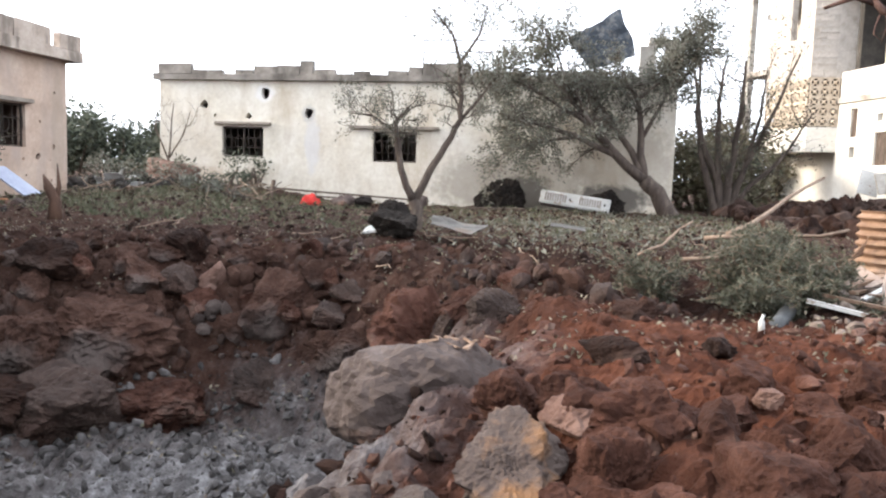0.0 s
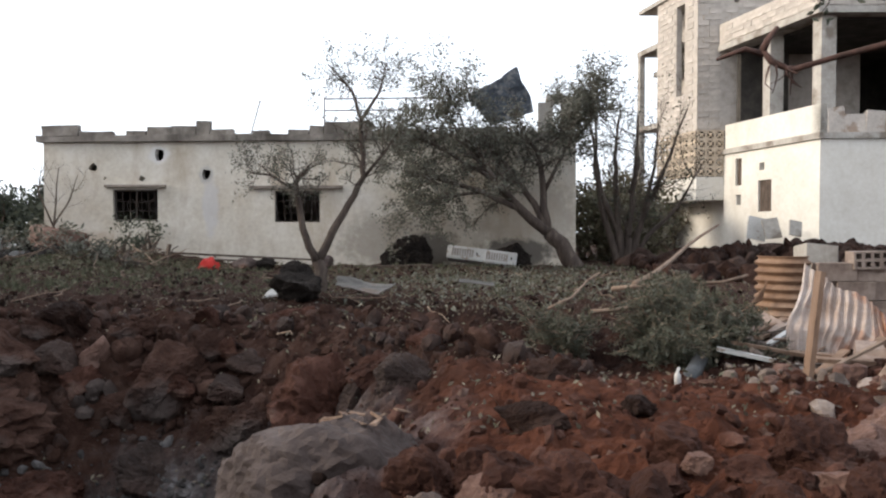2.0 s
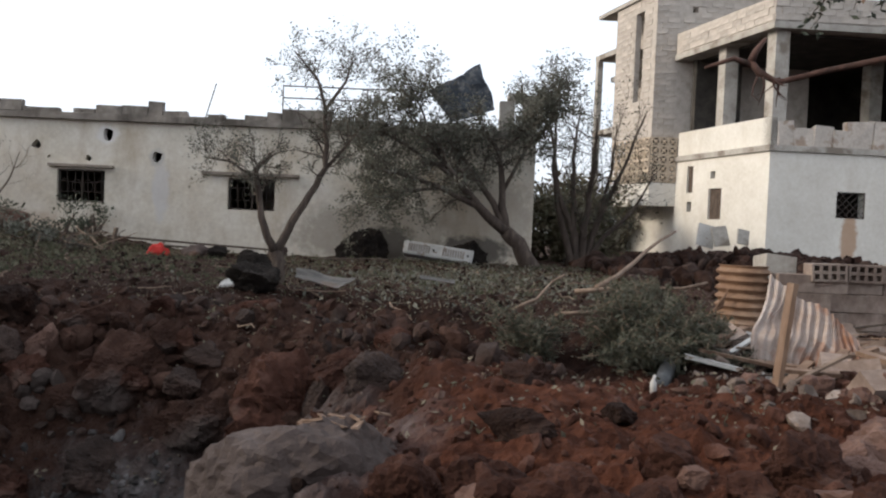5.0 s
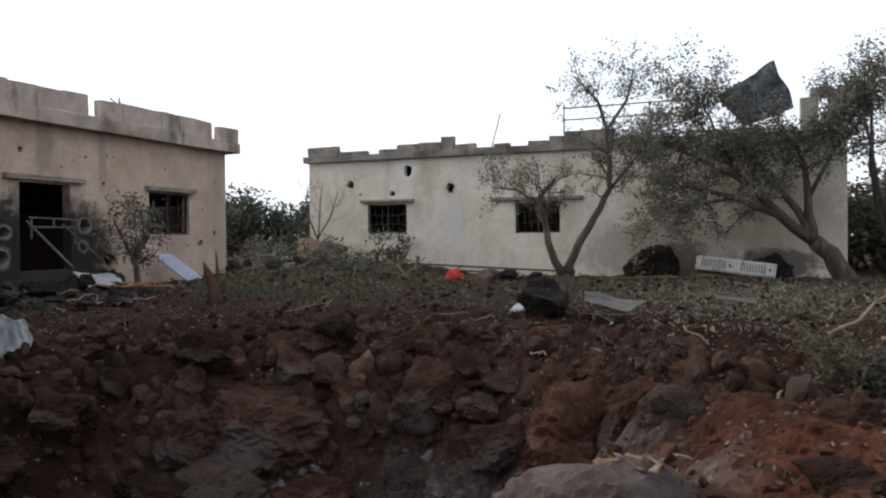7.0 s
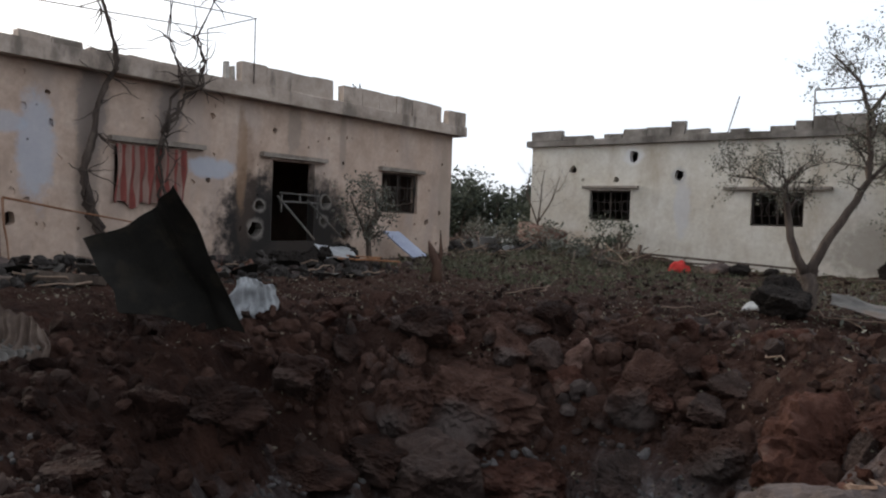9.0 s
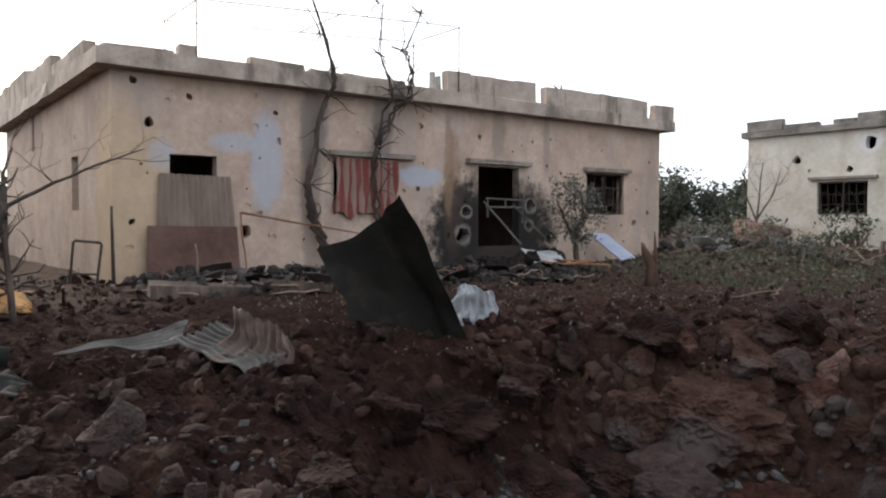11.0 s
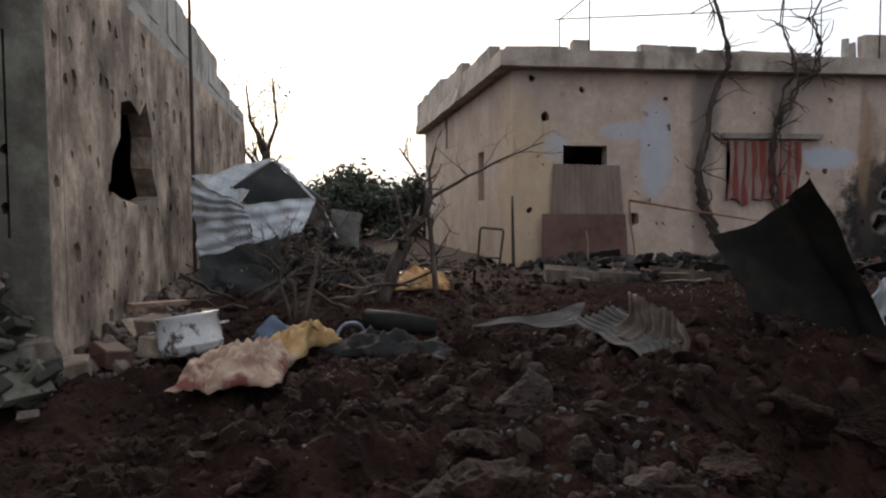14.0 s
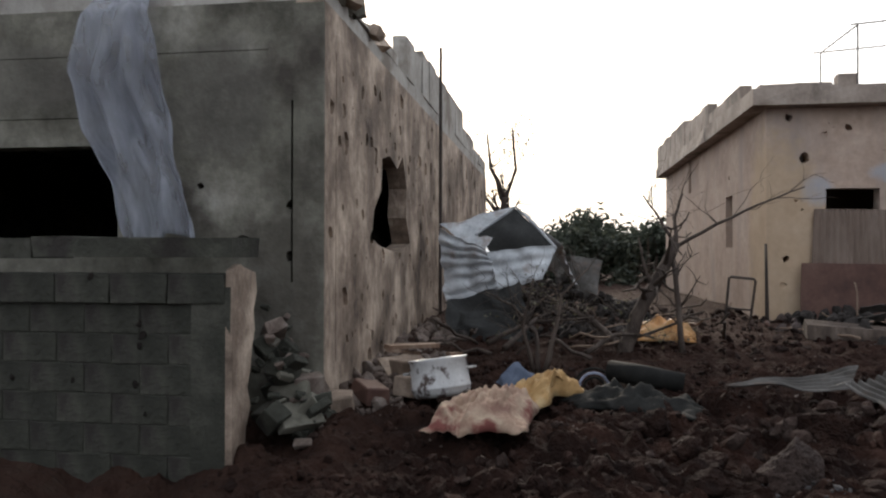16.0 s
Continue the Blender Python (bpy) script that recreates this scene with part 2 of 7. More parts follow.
def punch(bm, axis, a, z, r, d0, d1, sides=9, rough=0.25, rnd=random):
    """A ragged prism through a wall: across the axis, at a along it and z up, from depth d0 to d1."""
    ring = []
    for i in range(sides):
        w = 2 * math.pi * i / sides
        k = r * rnd.uniform(1 - rough, 1 + rough)
        ring.append((a + k * math.cos(w), z + k * math.sin(w)))
    ends = []
    for d in (min(d0, d1), max(d0, d1)):
        ends.append([bm.verts.new((d, u, w) if axis == "x" else (u, d, w)) for u, w in ring])
    if axis == "y":
        ends = ends[::-1]
    bm.faces.new(ends[0][::-1])
    bm.faces.new(ends[1])
    for i in range(sides):
        j = (i + 1) % sides
        bm.faces.new((ends[0][i], ends[0][j], ends[1][j], ends[1][i]))


def carve(bm, cut):
    """bm less cut, as a new bmesh."""
    a = bpy.data.objects.new("a", finish(bm, "a", []))
    b = bpy.data.objects.new("b", finish(cut, "b", []))
    scene.collection.objects.link(a), scene.collection.objects.link(b)
    mod = a.modifiers.new("cut", "BOOLEAN")
    mod.object, mod.operation, mod.solver, mod.use_self = b, "DIFFERENCE", "EXACT", True
    got = bmesh.new()
    got.from_mesh(a.evaluated_get(bpy.context.evaluated_depsgraph_get()).to_mesh())
    for ob in (a, b):
        me = ob.data
        bpy.data.objects.remove(ob)
        bpy.data.meshes.remove(me)
    return got


def tube(bm, pts, radii, sides=6):
    """A tapered tube through points."""
    pts = [Vector(p) for p in pts]
    rings = []
    side = None
    for i, p in enumerate(pts):
        d = (pts[min(i + 1, len(pts) - 1)] - pts[max(i - 1, 0)]).normalized()
        if side is None:
            side = d.orthogonal().normalized()
        side = (side - d * side.dot(d)).normalized()
        other = d.cross(side)
        rings.append([bm.verts.new(p + radii[i] * (math.cos(w) * side + math.sin(w) * other)) for w in [2 * math.pi * k / sides for k in range(sides)]])
    for a, b in zip(rings, rings[1:]):
        for k in range(sides):
            bm.faces.new((a[k], a[(k + 1) % sides], b[(k + 1) % sides], b[k]))
    bm.faces.new(rings[0][::-1])
    bm.faces.new(rings[-1])


def rod(bm, a, b, r, sides=6):
    tube(bm, [a, b], [r, r], sides)


def rock(bm, at, size, rnd, detail=2, squash=(1, 1, 0.75), crumble=1.0, planes=12, deep=(0.45, 0.8)):
    """A broken stone: a ball cut by planes and roughened."""
    made = bmesh.ops.create_icosphere(bm, subdivisions=detail, radius=1.0)["verts"]
    cuts = [(Vector((rnd.gauss(0, 1), rnd.gauss(0, 1), rnd.gauss(0, 1))).normalized(), rnd.uniform(*deep)) for _ in range(planes)]
    turn = Euler((rnd.uniform(0, 6), rnd.uniform(0, 6), rnd.uniform(0, 6))).to_matrix()
    off = Vector((rnd.uniform(0, 90), rnd.uniform(0, 90), rnd.uniform(0, 90)))
    for v in made:
        p = v.co.normalized()
        r = 1.0
        for n, d in cuts:
            k = p.dot(n)
            if k > d * 0.7:
                r = min(r, d / k)
        r *= 1 + 0.2 * min(1.0, crumble) * noise.noise(p * 1.7 + off) + crumble * (0.09 * noise.noise(p * 3.7 + off) + 0.08 * noise.noise(p * 8 + off) + 0.07 * noise.noise(p * 17 + off) + 0.05 * (crumble > 1) * noise.noise(p * 31 + off))
        p *= r
        p = turn @ p
        v.co = Vector(at) + Vector((p.x * size * squash[0], p.y * size * squash[1], p.z * size * squash[2]))


# ---- the ground: one sheet with the crater, finer near the path ----
def lattice_rand(ix, iy, k):
    h = (ix.astype(np.int64) * 374761393 + iy.astype(np.int64) * 668265263 + k * 362437) & 0x7FFFFFFF
    h = ((h ^ (h >> 13)) * 1274126177) & 0x7FFFFFFF
    return ((h ^ (h >> 16)) & 0xFFFF) / 65535.0


def vnoise(x, y, k=0):
    ix, iy = np.floor(x), np.floor(y)
    fx, fy = x - ix, y - iy
    fx, fy = fx * fx * (3 - 2 * fx), fy * fy * (3 - 2 * fy)
    r = lambda a, b: lattice_rand(ix + a, iy + b, k)
    return (r(0, 0) * (1 - fx) + r(1, 0) * fx) * (1 - fy) + (r(0, 1) * (1 - fx) + r(1, 1) * fx) * fy - 0.5


def clods(x, y, k=0):
    """Rounded lumps, one to a cell, with sharp valleys between."""
    ix, iy = np.floor(x), np.floor(y)
    best = np.zeros_like(x)
    for dx in (-1, 0, 1):
        for dy in (-1, 0, 1):
            cx, cy = ix + dx, iy + dy
            px, py = cx + lattice_rand(cx, cy, k), cy + lattice_rand(cx, cy, k + 1)
            r = 0.35 + 0.5 * lattice_rand(cx, cy, k + 2)
            d2 = ((x - px) ** 2 + (y - py) ** 2) / (r * r)
            best = np.maximum(best, r * np.sqrt(np.maximum(0, 1 - d2)))
    return best


def chunks(x, y, k=0):
    """Broken blocks, one to a cell: tilted flat tops with steep sides and deep gaps between."""
    ix, iy = np.floor(x), np.floor(y)
    best = np.zeros_like(x)
    for dx in (-1, 0, 1):
        for dy in (-1, 0, 1):
            cx, cy = ix + dx, iy + dy
            q = [lattice_rand(cx, cy, k + i) for i in range(7)]
            a, b = x - cx - q[0], y - cy - q[1]
            c, n = np.cos(q[2] * 3.14), np.sin(q[2] * 3.14)
            u, v = np.abs(a * c + b * n), np.abs(b * c - a * n) * (0.8 + 0.7 * q[6])
            d = np.maximum(np.maximum(u, v), 0.74 * (u + v))
            r = 0.3 + 0.5 * q[3]
            top = r * (0.35 + 0.65 * q[4]) + (q[5] - 0.5) * 0.9 * a + (q[6] - 0.5) * 0.9 * b
            best = np.maximum(best, np.minimum(top, (r - d) * 2.2))
    return best


def ss(t):
    t = np.clip(t, 0, 1)
    return t * t * (3 - 2 * t)


def bump(x, y, cx, cy, r):
    return np.exp(-((x - cx) ** 2 + (y - cy) ** 2) / (r * r))


def ground_z(x, y, rough=True):
    x, y = np.asarray(x, float), np.asarray(y, float)
    z = -0.18 + (0.5 - 0.33 * ss((x + 10) / 4)) * ss((y - 7) / 12) + 0.25 * ss((-x - 6) / 6) * (1 - ss((y - 5) / 10)) + 0.1 * vnoise(x / 3, y / 3, 5)
    z = z + 0.3 * ss((x - 3.2) / 5) * ss((y - 13) / 7)
    r = np.hypot((x - CRATER[0]) / 1.0, (y - CRATER[1]) / 1.0) + 0.5 * vnoise(x / 1.2, y / 1.2, 9)
    far = ss((x * 0.1 + y * 0.5 + -x * 0.4 - 1.2) / 2.5)
    z = z - 1.3 * (1 - ss((r - 1.0) / 1.9)) + 0.1 * np.exp(-((r - 3.2) / 0.7) ** 2) * far
    z = z - 0.55 * bump(x, y, -0.8, 0.2, 1.9) - 0.17 * bump(x, y, 0.9, 6.9, 1.8)
    z = z + 0.12 * bump(x, y, 0.6, 2.9, 0.9) - 0.3 * bump(x, y, -1.5, 3.1, 0.9) - 0.3 * bump(x, y, -2.5, 2.6, 1.0) - 0.45 * bump(x, y, -5.0, -2.6, 1.3) - 0.2 * bump(x, y, -6.0, 4.7, 0.75)
    if rough:
        near = np.maximum(np.exp(-(np.maximum(0, np.hypot(x + 2.5, y - 4) - 4.0) / 2.5) ** 2), 0.75 * np.exp(-(np.maximum(0, np.hypot(x + 5.2, y + 0.4) - 2.0) / 1.2) ** 2))
        calm = 1 - 0.85 * bump(x, y, 0.3, 5.2, 1.2)
        wob = 0.3 * vnoise(x * 2.1, y * 2.1, 3)
        a = near * calm
        rag = 0.22 * vnoise(x * 9, y * 9, 61) + 0.12 * vnoise(x * 21, y * 21, 62)
        z = z + a * (0.21 * chunks(x * 1.45 + wob, y * 1.45 + rag, 11) + 0.12 * chunks(x * 3.3 + wob + rag, y * 3.3 + 2 * wob, 21)) + (0.25 + 0.75 * a) * 0.07 * chunks(x * 7 + wob + rag, y * 7 + wob - rag, 31)
        z = z + (0.06 + 0.03 * a) * vnoise(x * 5, y * 5, 40) + 0.03 * vnoise(x * 13, y * 13, 41) + 0.025 * (1 - near) * clods(x * 3.1, y * 3.1 + wob, 51)
        z = z - 0.1 * a
    return z


def gz(x, y):
    return float(ground_z(np.array([x]), np.array([y]))[0])


def axis_steps(lo, hi, step, out):
    v = list(np.arange(lo, hi, step))
    a, s = lo, step
    left = []
    while a > -out:
        s *= 1.13
        a -= s
        left.append(a)
    b, s = v[-1], step
    while b < out:
        s *= 1.13
        b += s
        v.append(b)
    return np.array(left[::-1] + v)


gx, gy = axis_steps(-9.5, 3.4, 0.033, 1500), axis_steps(-2.4, 10.3, 0.033, 1500)
GX, GY = np.meshgrid(gx, gy)
GZ = ground_z(GX, GY)
grit = np.exp(-(np.maximum(0, np.hypot(GX + 3, GY - 4.5) - 7.5) / 2.5) ** 2)
GZ = GZ + grit * np.random.RandomState(4).uniform(-0.009, 0.012, GZ.shape)
nx, ny = len(gx), len(gy)
gm = bpy.data.meshes.new("ground")
gm.vertices.add(nx * ny)
gm.vertices.foreach_set("co", np.stack([GX, GY, GZ], -1).astype(np.float32).ravel())
idx = np.arange(nx * ny).reshape(ny, nx)
quads = np.stack([idx[:-1, :-1], idx[:-1, 1:], idx[1:, 1:], idx[1:, :-1]], -1).reshape(-1, 4)
gm.loops.add(quads.size)
gm.loops.foreach_set("vertex_index", quads.ravel().astype(np.int32))
gm.polygons.add(len(quads))
gm.polygons.foreach_set("loop_start", np.arange(0, quads.size, 4, dtype=np.int32))
gm.update(calc_edges=True)
gm.validate()
gm.materials.append(SOIL)
gm.shade_flat()
tagged(new("ground", gm), "churned red-brown earth with a bomb crater of grey ash", "ground", kind="structure")


# ---- houses ----
def house_wall(parent, axis, at, a0, a1, z0, z1, thick, openings, holes, material, name="wall", label="", inward=-1, pocks=0, seed=1, extra=None, sizes=(0.015, 0.02, 0.03, 0.045)):
    """A wall across an axis: its outer face at 'at', from a0 to a1 along, with openings (a0, a1, z0, z1) and shell holes (a, z, r) cut through."""
    rnd = random.Random(seed)
    bm = bmesh.new()
    b = at + inward * thick
    if axis == "x":
        box(bm, at, a0, z0, b, a1, z1)
    else:
        box(bm, a0, at, z0, a1, b, z1)
    cut = bmesh.new()
    lo, hi = min(at, b) - 0.1, max(at, b) + 0.1
    for o0, o1, p0, p1 in openings:
        if axis == "x":
            box(cut, lo, o0, p0, hi, o1, p1)
        else:
            box(cut, o0, lo, p0, o1, hi, p1)
    for a, z, r in holes:
        punch(cut, axis, a, z, r, lo, hi, rnd=rnd)
    face = at - inward * 0.05
    placed = [(a, z, r + 0.05) for a, z, r in holes]
    for _ in range(pocks):
        a, z, r = rnd.uniform(a0 + 0.15, a1 - 0.15), rnd.uniform(z0 + 0.3, z1 - 0.15), rnd.choice(sizes)
        if any(o0 - 0.1 < a < o1 + 0.1 and p0 - 0.1 < z < p1 + 0.1 for o0, o1, p0, p1 in openings) or any(math.hypot(a - u, z - w) < r + k for u, w, k in placed):
            continue
        placed.append((a, z, r + 0.02))
        punch(cut, axis, a, z, r, face, at + inward * rnd.uniform(0.015, 0.06), sides=7, rough=0.4, rnd=rnd)
    if extra:
        extra(cut, lo, hi)
    return part(name, carve(bm, cut), material, parent, label)


def block_row(parent, axis, at, spans, z0, thick, name="parapet_block", material=None, seed=3, inward=-1):
    """A broken parapet: blocks (a0, a1, height) on a roof edge."""
    rnd = random.Random(seed)
    for a0, a1, h in spans:
        b = at + inward * thick
        n = max(1, round((a1 - a0) / 0.55))
        for i in range(n):
            u0, u1 = a0 + (a1 - a0) * i / n, a0 + (a1 - a0) * (i + 1) / n - 0.006
            hh = h * rnd.uniform(0.95, 1.03)
            bm = bmesh.new()
            if axis == "x":
                box(bm, at, u0, z0 + 0.004, b, u1, z0 + hh, 0.012, rnd)
            else:
                box(bm, u0, at, z0 + 0.004, u1, b, z0 + hh, 0.012, rnd)
            part(name, bm, material or CONCRETE, parent)


def slab(parent, x0, y0, x1, y1, z0, z1, name="roof_slab", material=None, label=""):
    bm = bmesh.new()
    nx_, ny_ = max(1, int((x1 - x0) / 0.6)), max(1, int((y1 - y0) / 0.6))
    pts = [(x0 + (x1 - x0) * i / nx_, y0) for i in range(nx_)] + [(x1, y0 + (y1 - y0) * i / ny_) for i in range(ny_)]
    pts += [(x1 - (x1 - x0) * i / nx_, y1) for i in range(nx_)] + [(x0, y1 - (y1 - y0) * i / ny_) for i in range(ny_)]
    prism(bm, pts, z0, z1, 0.018, random.Random(8))
    return part(name, bm, material or CONCRETE, parent, label)


def grille_window(parent, axis, at, a0, a1, z0, z1, inward=-1, bent=0.0, bars=7, seed=5):
    """A metal window frame with a scrolled iron grille, set back in its opening."""
    rnd = random.Random(seed)
    d = at + inward * 0.09
    P = (lambda a, z, k=0.0: (d + k, a, z)) if axis == "x" else (lambda a, z, k=0.0: (a, d + k, z))
    bm = bmesh.new()
    for a, b in ((P(a0 + .02, z0 + .02), P(a1 - .02, z0 + .02)), (P(a0 + .02, z1 - .02), P(a1 - .02, z1 - .02)), (P(a0 + .02, z0), P(a0 + .02, z1)), (P(a1 - .02, z0), P(a1 - .02, z1)),
                 (P((a0 + a1) / 2, z0), P((a0 + a1) / 2, z1))):
        rod(bm, a, b, 0.022, 4)
    win = part("window", bm, IRON, parent, "dark iron window frame")
    bm = bmesh.new()
    for i in range(bars):
        a = a0 + (a1 - a0) * (i + 0.5) / bars
        k = rnd.uniform(-bent, bent)
        tube(bm, [P(a, z0), P(a + k * .5, (z0 + z1) / 2, k * .6), P(a + k, z1)], [0.008] * 3, 4)
    for f in (0.3, 0.65):
        tube(bm, [P(a0, z0 + (z1 - z0) * f), P((a0 + a1) / 2, z0 + (z1 - z0) * f + rnd.uniform(-bent, bent)), P(a1, z0 + (z1 - z0) * f)], [0.008] * 3, 4)
    for i in range(4):
        c, w = a0 + (a1 - a0) * (i + 0.5) / 4, (z0 + z1) / 2
        tube(bm, [P(c + 0.11 * math.cos(q), w + 0.16 * math.sin(q)) for q in [k * math.pi / 6 for k in range(13)]], [0.007] * 13, 4)
    ob = part("grille", bm, IRON, win)
    return win


HOOD = mat("stained_hood", [(0.13, 0.105, 0.085), (0.22, 0.185, 0.155), (0.3, 0.26, 0.22)], scale=3.0, bump=0.4, bscale=25)


def lintel(parent, axis, at, a0, a1, z0, z1, out=0.12, inward=-1):
    bm = bmesh.new()
    f = at - inward * out
    b = at - inward * 0.002
    if axis == "x":
        box(bm, f, a0, z0, b, a1, z1, 0.01)
    else:
        box(bm, a0, f, z0, a1, b, z1, 0.01)
    part("lintel", bm, HOOD, parent, "stained concrete window hood")


# house A: the long shot-up house with the curtain
AX = -12.0
house_a = thing("house", (-16.5, 9.2, 0), "single-storey pink plastered house, flat roof, riddled with shell holes", "house")
A_OPEN = [(3.97, 4.66, 1.0, 1.88), (6.61, 7.82, 1.05, 1.95), (9.7, 10.75, 0.45, 1.97), (12.7, 13.92, 1.08, 1.96)]
A_HOLES = [(3.69, 2.32, 0.075), (5.09, 0.78, 0.1), (9.42, 1.11, 0.1), (9.33, 0.68, 0.15), (11.06, 1.23, 0.12), (11.02, 0.85, 0.09), (11.64, 0.58, 0.14), (14.27, 0.9, 0.08), (9.74, 2.52, 0.05),
           (3.45, 0.91, 0.045), (4.26, 2.71, 0.05), (3.49, 2.86, 0.06), (5.6, 2.6, 0.04), (8.3, 1.5, 0.05), (6.2, 1.15, 0.05)]
house_wall(house_a, "x", AX, 3.19, 15.18, -0.8, 3.0, 0.2, A_OPEN, A_HOLES, PLASTER_A, "front_wall", pocks=130, seed=4, sizes=(0.012, 0.018, 0.025, 0.035, 0.05))
house_wall(house_a, "y", 3.19, -21.5, -12.203, -0.8, 3.0, 0.2, [(-14.5, -14.0, 1.09, 1.95), (-18.1, -17.8, 2.3, 3.05)], [], PLASTER_A, "end_wall", inward=1, pocks=14, seed=6)
house_wall(house_a, "y", 15.18, -21.5, -12.203, -0.8, 3.0, 0.2, [], [], PLASTER_A, "end_wall")
house_wall(house_a, "x", -21.5, 3.395, 14.975, -0.8, 3.0, 0.2, [], [], PLASTER_A, "back_wall", inward=1)
ROOFEDGE = mat("stained_roof_edge", [(0.24, 0.19, 0.155), (0.35, 0.285, 0.235), (0.44, 0.37, 0.315)], scale=2.0, bump=0.4, bscale=25, stain=(0.17, 0.14, 0.115), stain_scale=1.6, stain_stretch=(1, 1, 0.4))
slab(house_a, -21.75, 2.95, -11.75, 15.45, 3.003, 3.24, material=ROOFEDGE)
block_row(house_a, "x", -11.79, [(8.8, 11.0, 0.38), (11.28, 14.47, 0.37), (14.73, 15.42, 0.32), (3.05, 4.0, 0.06), (4.05, 4.3, 0.16), (5.1, 6.0, 0.12), (6.1, 7.9, 0.07)], 3.24, 0.17, seed=11, material=ROOFEDGE)
block_row(house_a, "y", 2.99, [(-14.9, -12.6, 0.22), (-17.3, -15.0, 0.42), (-21.6, -17.5, 0.55)], 3.24, 0.17, seed=12, inward=1, material=ROOFEDGE)
for a0, a1, z0 in ((6.5, 8.18, 2.0), (9.39, 11.0, 2.01), (12.58, 14.05, 1.99)):
    lintel(house_a, "x", AX, a0, a1, z0, z0 + 0.075)
grille_window(house_a, "x", AX, 12.7, 13.92, 1.08, 1.96, bent=0.12, seed=9)

# house B: the cream house behind the olive trees
BY = 18.83
house_b = thing("house", (-5.2, 22.5, 0.2), "single-storey cream house with shell holes and a broken parapet", "house")
B_OPEN = [(-10.13, -8.97, 1.1, 1.88), (-5.97, -4.83, 1.07, 1.84)]
B_HOLES = [(-8.92, 2.75, 0.14), (-10.66, 2.45, 0.11), (-9.38, 2.16, 0.085), (-7.71, 2.26, 0.12)]


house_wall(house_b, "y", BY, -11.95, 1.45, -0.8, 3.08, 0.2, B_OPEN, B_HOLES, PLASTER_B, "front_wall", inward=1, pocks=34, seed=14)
house_wall(house_b, "x", -11.95, 19.035, 26.0, -0.8, 3.08, 0.2, [], [], PLASTER_B, "end_wall", inward=1)
house_wall(house_b, "x", 1.45, 19.035, 26.0, -0.8, 3.08, 0.2, [], [], PLASTER_B, "end_wall")
house_wall(house_b, "y", 26.0, -11.745, 1.245, -0.8, 3.08, 0.2, [], [], PLASTER_B, "back_wall")
ROOFDARK = mat("weathered_roof_edge", [(0.085, 0.072, 0.062), (0.17, 0.15, 0.13), (0.3, 0.27, 0.24)], scale=1.4, bump=0.5, bscale=25, stain=(0.07, 0.06, 0.05), stain_scale=1.1, stain_stretch=(1, 1, 0.2))
slab(house_b, -12.07, 18.7, 1.57, 26.1, 3.083, 3.24, material=ROOFDARK)
block_row(house_b, "y", 18.76, [(-11.95, -11.0, 0.27), (-10.98, -10.1, 0.1), (-9.75, -9.25, 0.12), (-9.2, -7.95, 0.22), (-7.93, -7.6, 0.36), (-7.58, -7.0, 0.14), (-6.5, -6.1, 0.1), (-5.6, -5.1, 0.12),
                                (-5.08, -4.72, 0.2), (-4.7, -3.5, 0.3), (-3.45, -2.2, 0.1), (-1.4, -0.2, 0.14)], 3.24, 0.18, seed=21, inward=1, material=ROOFDARK)
lintel(house_b, "y", BY, -10.32, -8.75, 1.94, 2.0, inward=1)
lintel(house_b, "y", BY, -6.6, -4.25, 1.9, 1.97, inward=1)
grille_window(house_b, "y", BY, -10.13, -8.97, 1.1, 1.88, inward=1, bent=0.06, seed=31)
grille_window(house_b, "y", BY, -5.97, -4.83, 1.07, 1.84, inward=1, bent=0.1, seed=32)

# house C: the near ruin with the blown-in window
CX, CY = -6.55, -1.46
house_c = thing("house", (-13.0, -5.0, 0), "ruined house with flaking brown plaster and a shattered window", "house")


def ragged_c(cut, lo, hi):
    ring = [(-8.45, 1.05), (-8.1, 1.12), (-8.2, 1.4), (-8.5, 1.62), (-8.55, 1.95), (-8.9, 2.02), (-9.3, 1.92), (-9.6, 2.1), (-9.85, 1.75), (-9.8, 1.4), (-10.05, 1.1), (-9.3, 0.98)]
    ends = [[cut.verts.new((x, d, z)) for x, z in ring] for d in (lo, hi)]
    cut.faces.new(ends[0][::-1]), cut.faces.new(ends[1])
    for i in range(len(ring)):
        j = (i + 1) % len(ring)
        cut.faces.new((ends[0][i], ends[0][j], ends[1][j], ends[1][i]))
    bmesh.ops.recalc_face_normals(cut, faces=cut.faces)


house_wall(house_c, "y", CY, -20.4, CX, -0.8, 2.92, 0.22, [(-6.9, -6.885, 0.1, 2.6), (-10.62, -10.6, 0.9, 2.7), (-13.2, -13.17, 0.8, 2.8), (-15.0, -14.96, 0.9, 2.6)], [(-8.6, 0.55, 0.06), (-10.8, 1.3, 0.08), (-7.0, 1.9, 0.05), (-12.6, 1.8, 0.1)], PLASTER_C, "side_wall", pocks=330, seed=41, extra=ragged_c, sizes=(0.015, 0.02, 0.03, 0.045, 0.06, 0.09))
house_wall(house_c, "x", CX, -9.5, CY - 0.225, -0.8, 2.92, 0.22, [(-5.4, -3.15, 1.0, 1.83), (-1.716, -1.698, 0.75, 2.15), (-9.4, -1.9, 2.545, 2.551), (-9.4, -3.2, 2.05, 2.057)], [(-2.45, 1.5, 0.03), (-1.71, 1.35, 0.045), (-1.72, 0.95, 0.04), (-2.1, 1.05, 0.06)], GREY_C, "front_wall", pocks=24, seed=42)
house_wall(house_c, "y", -9.5, -20.4, CX, -0.8, 2.92, 0.2, [], [], GREY_C, "end_wall", inward=-1)
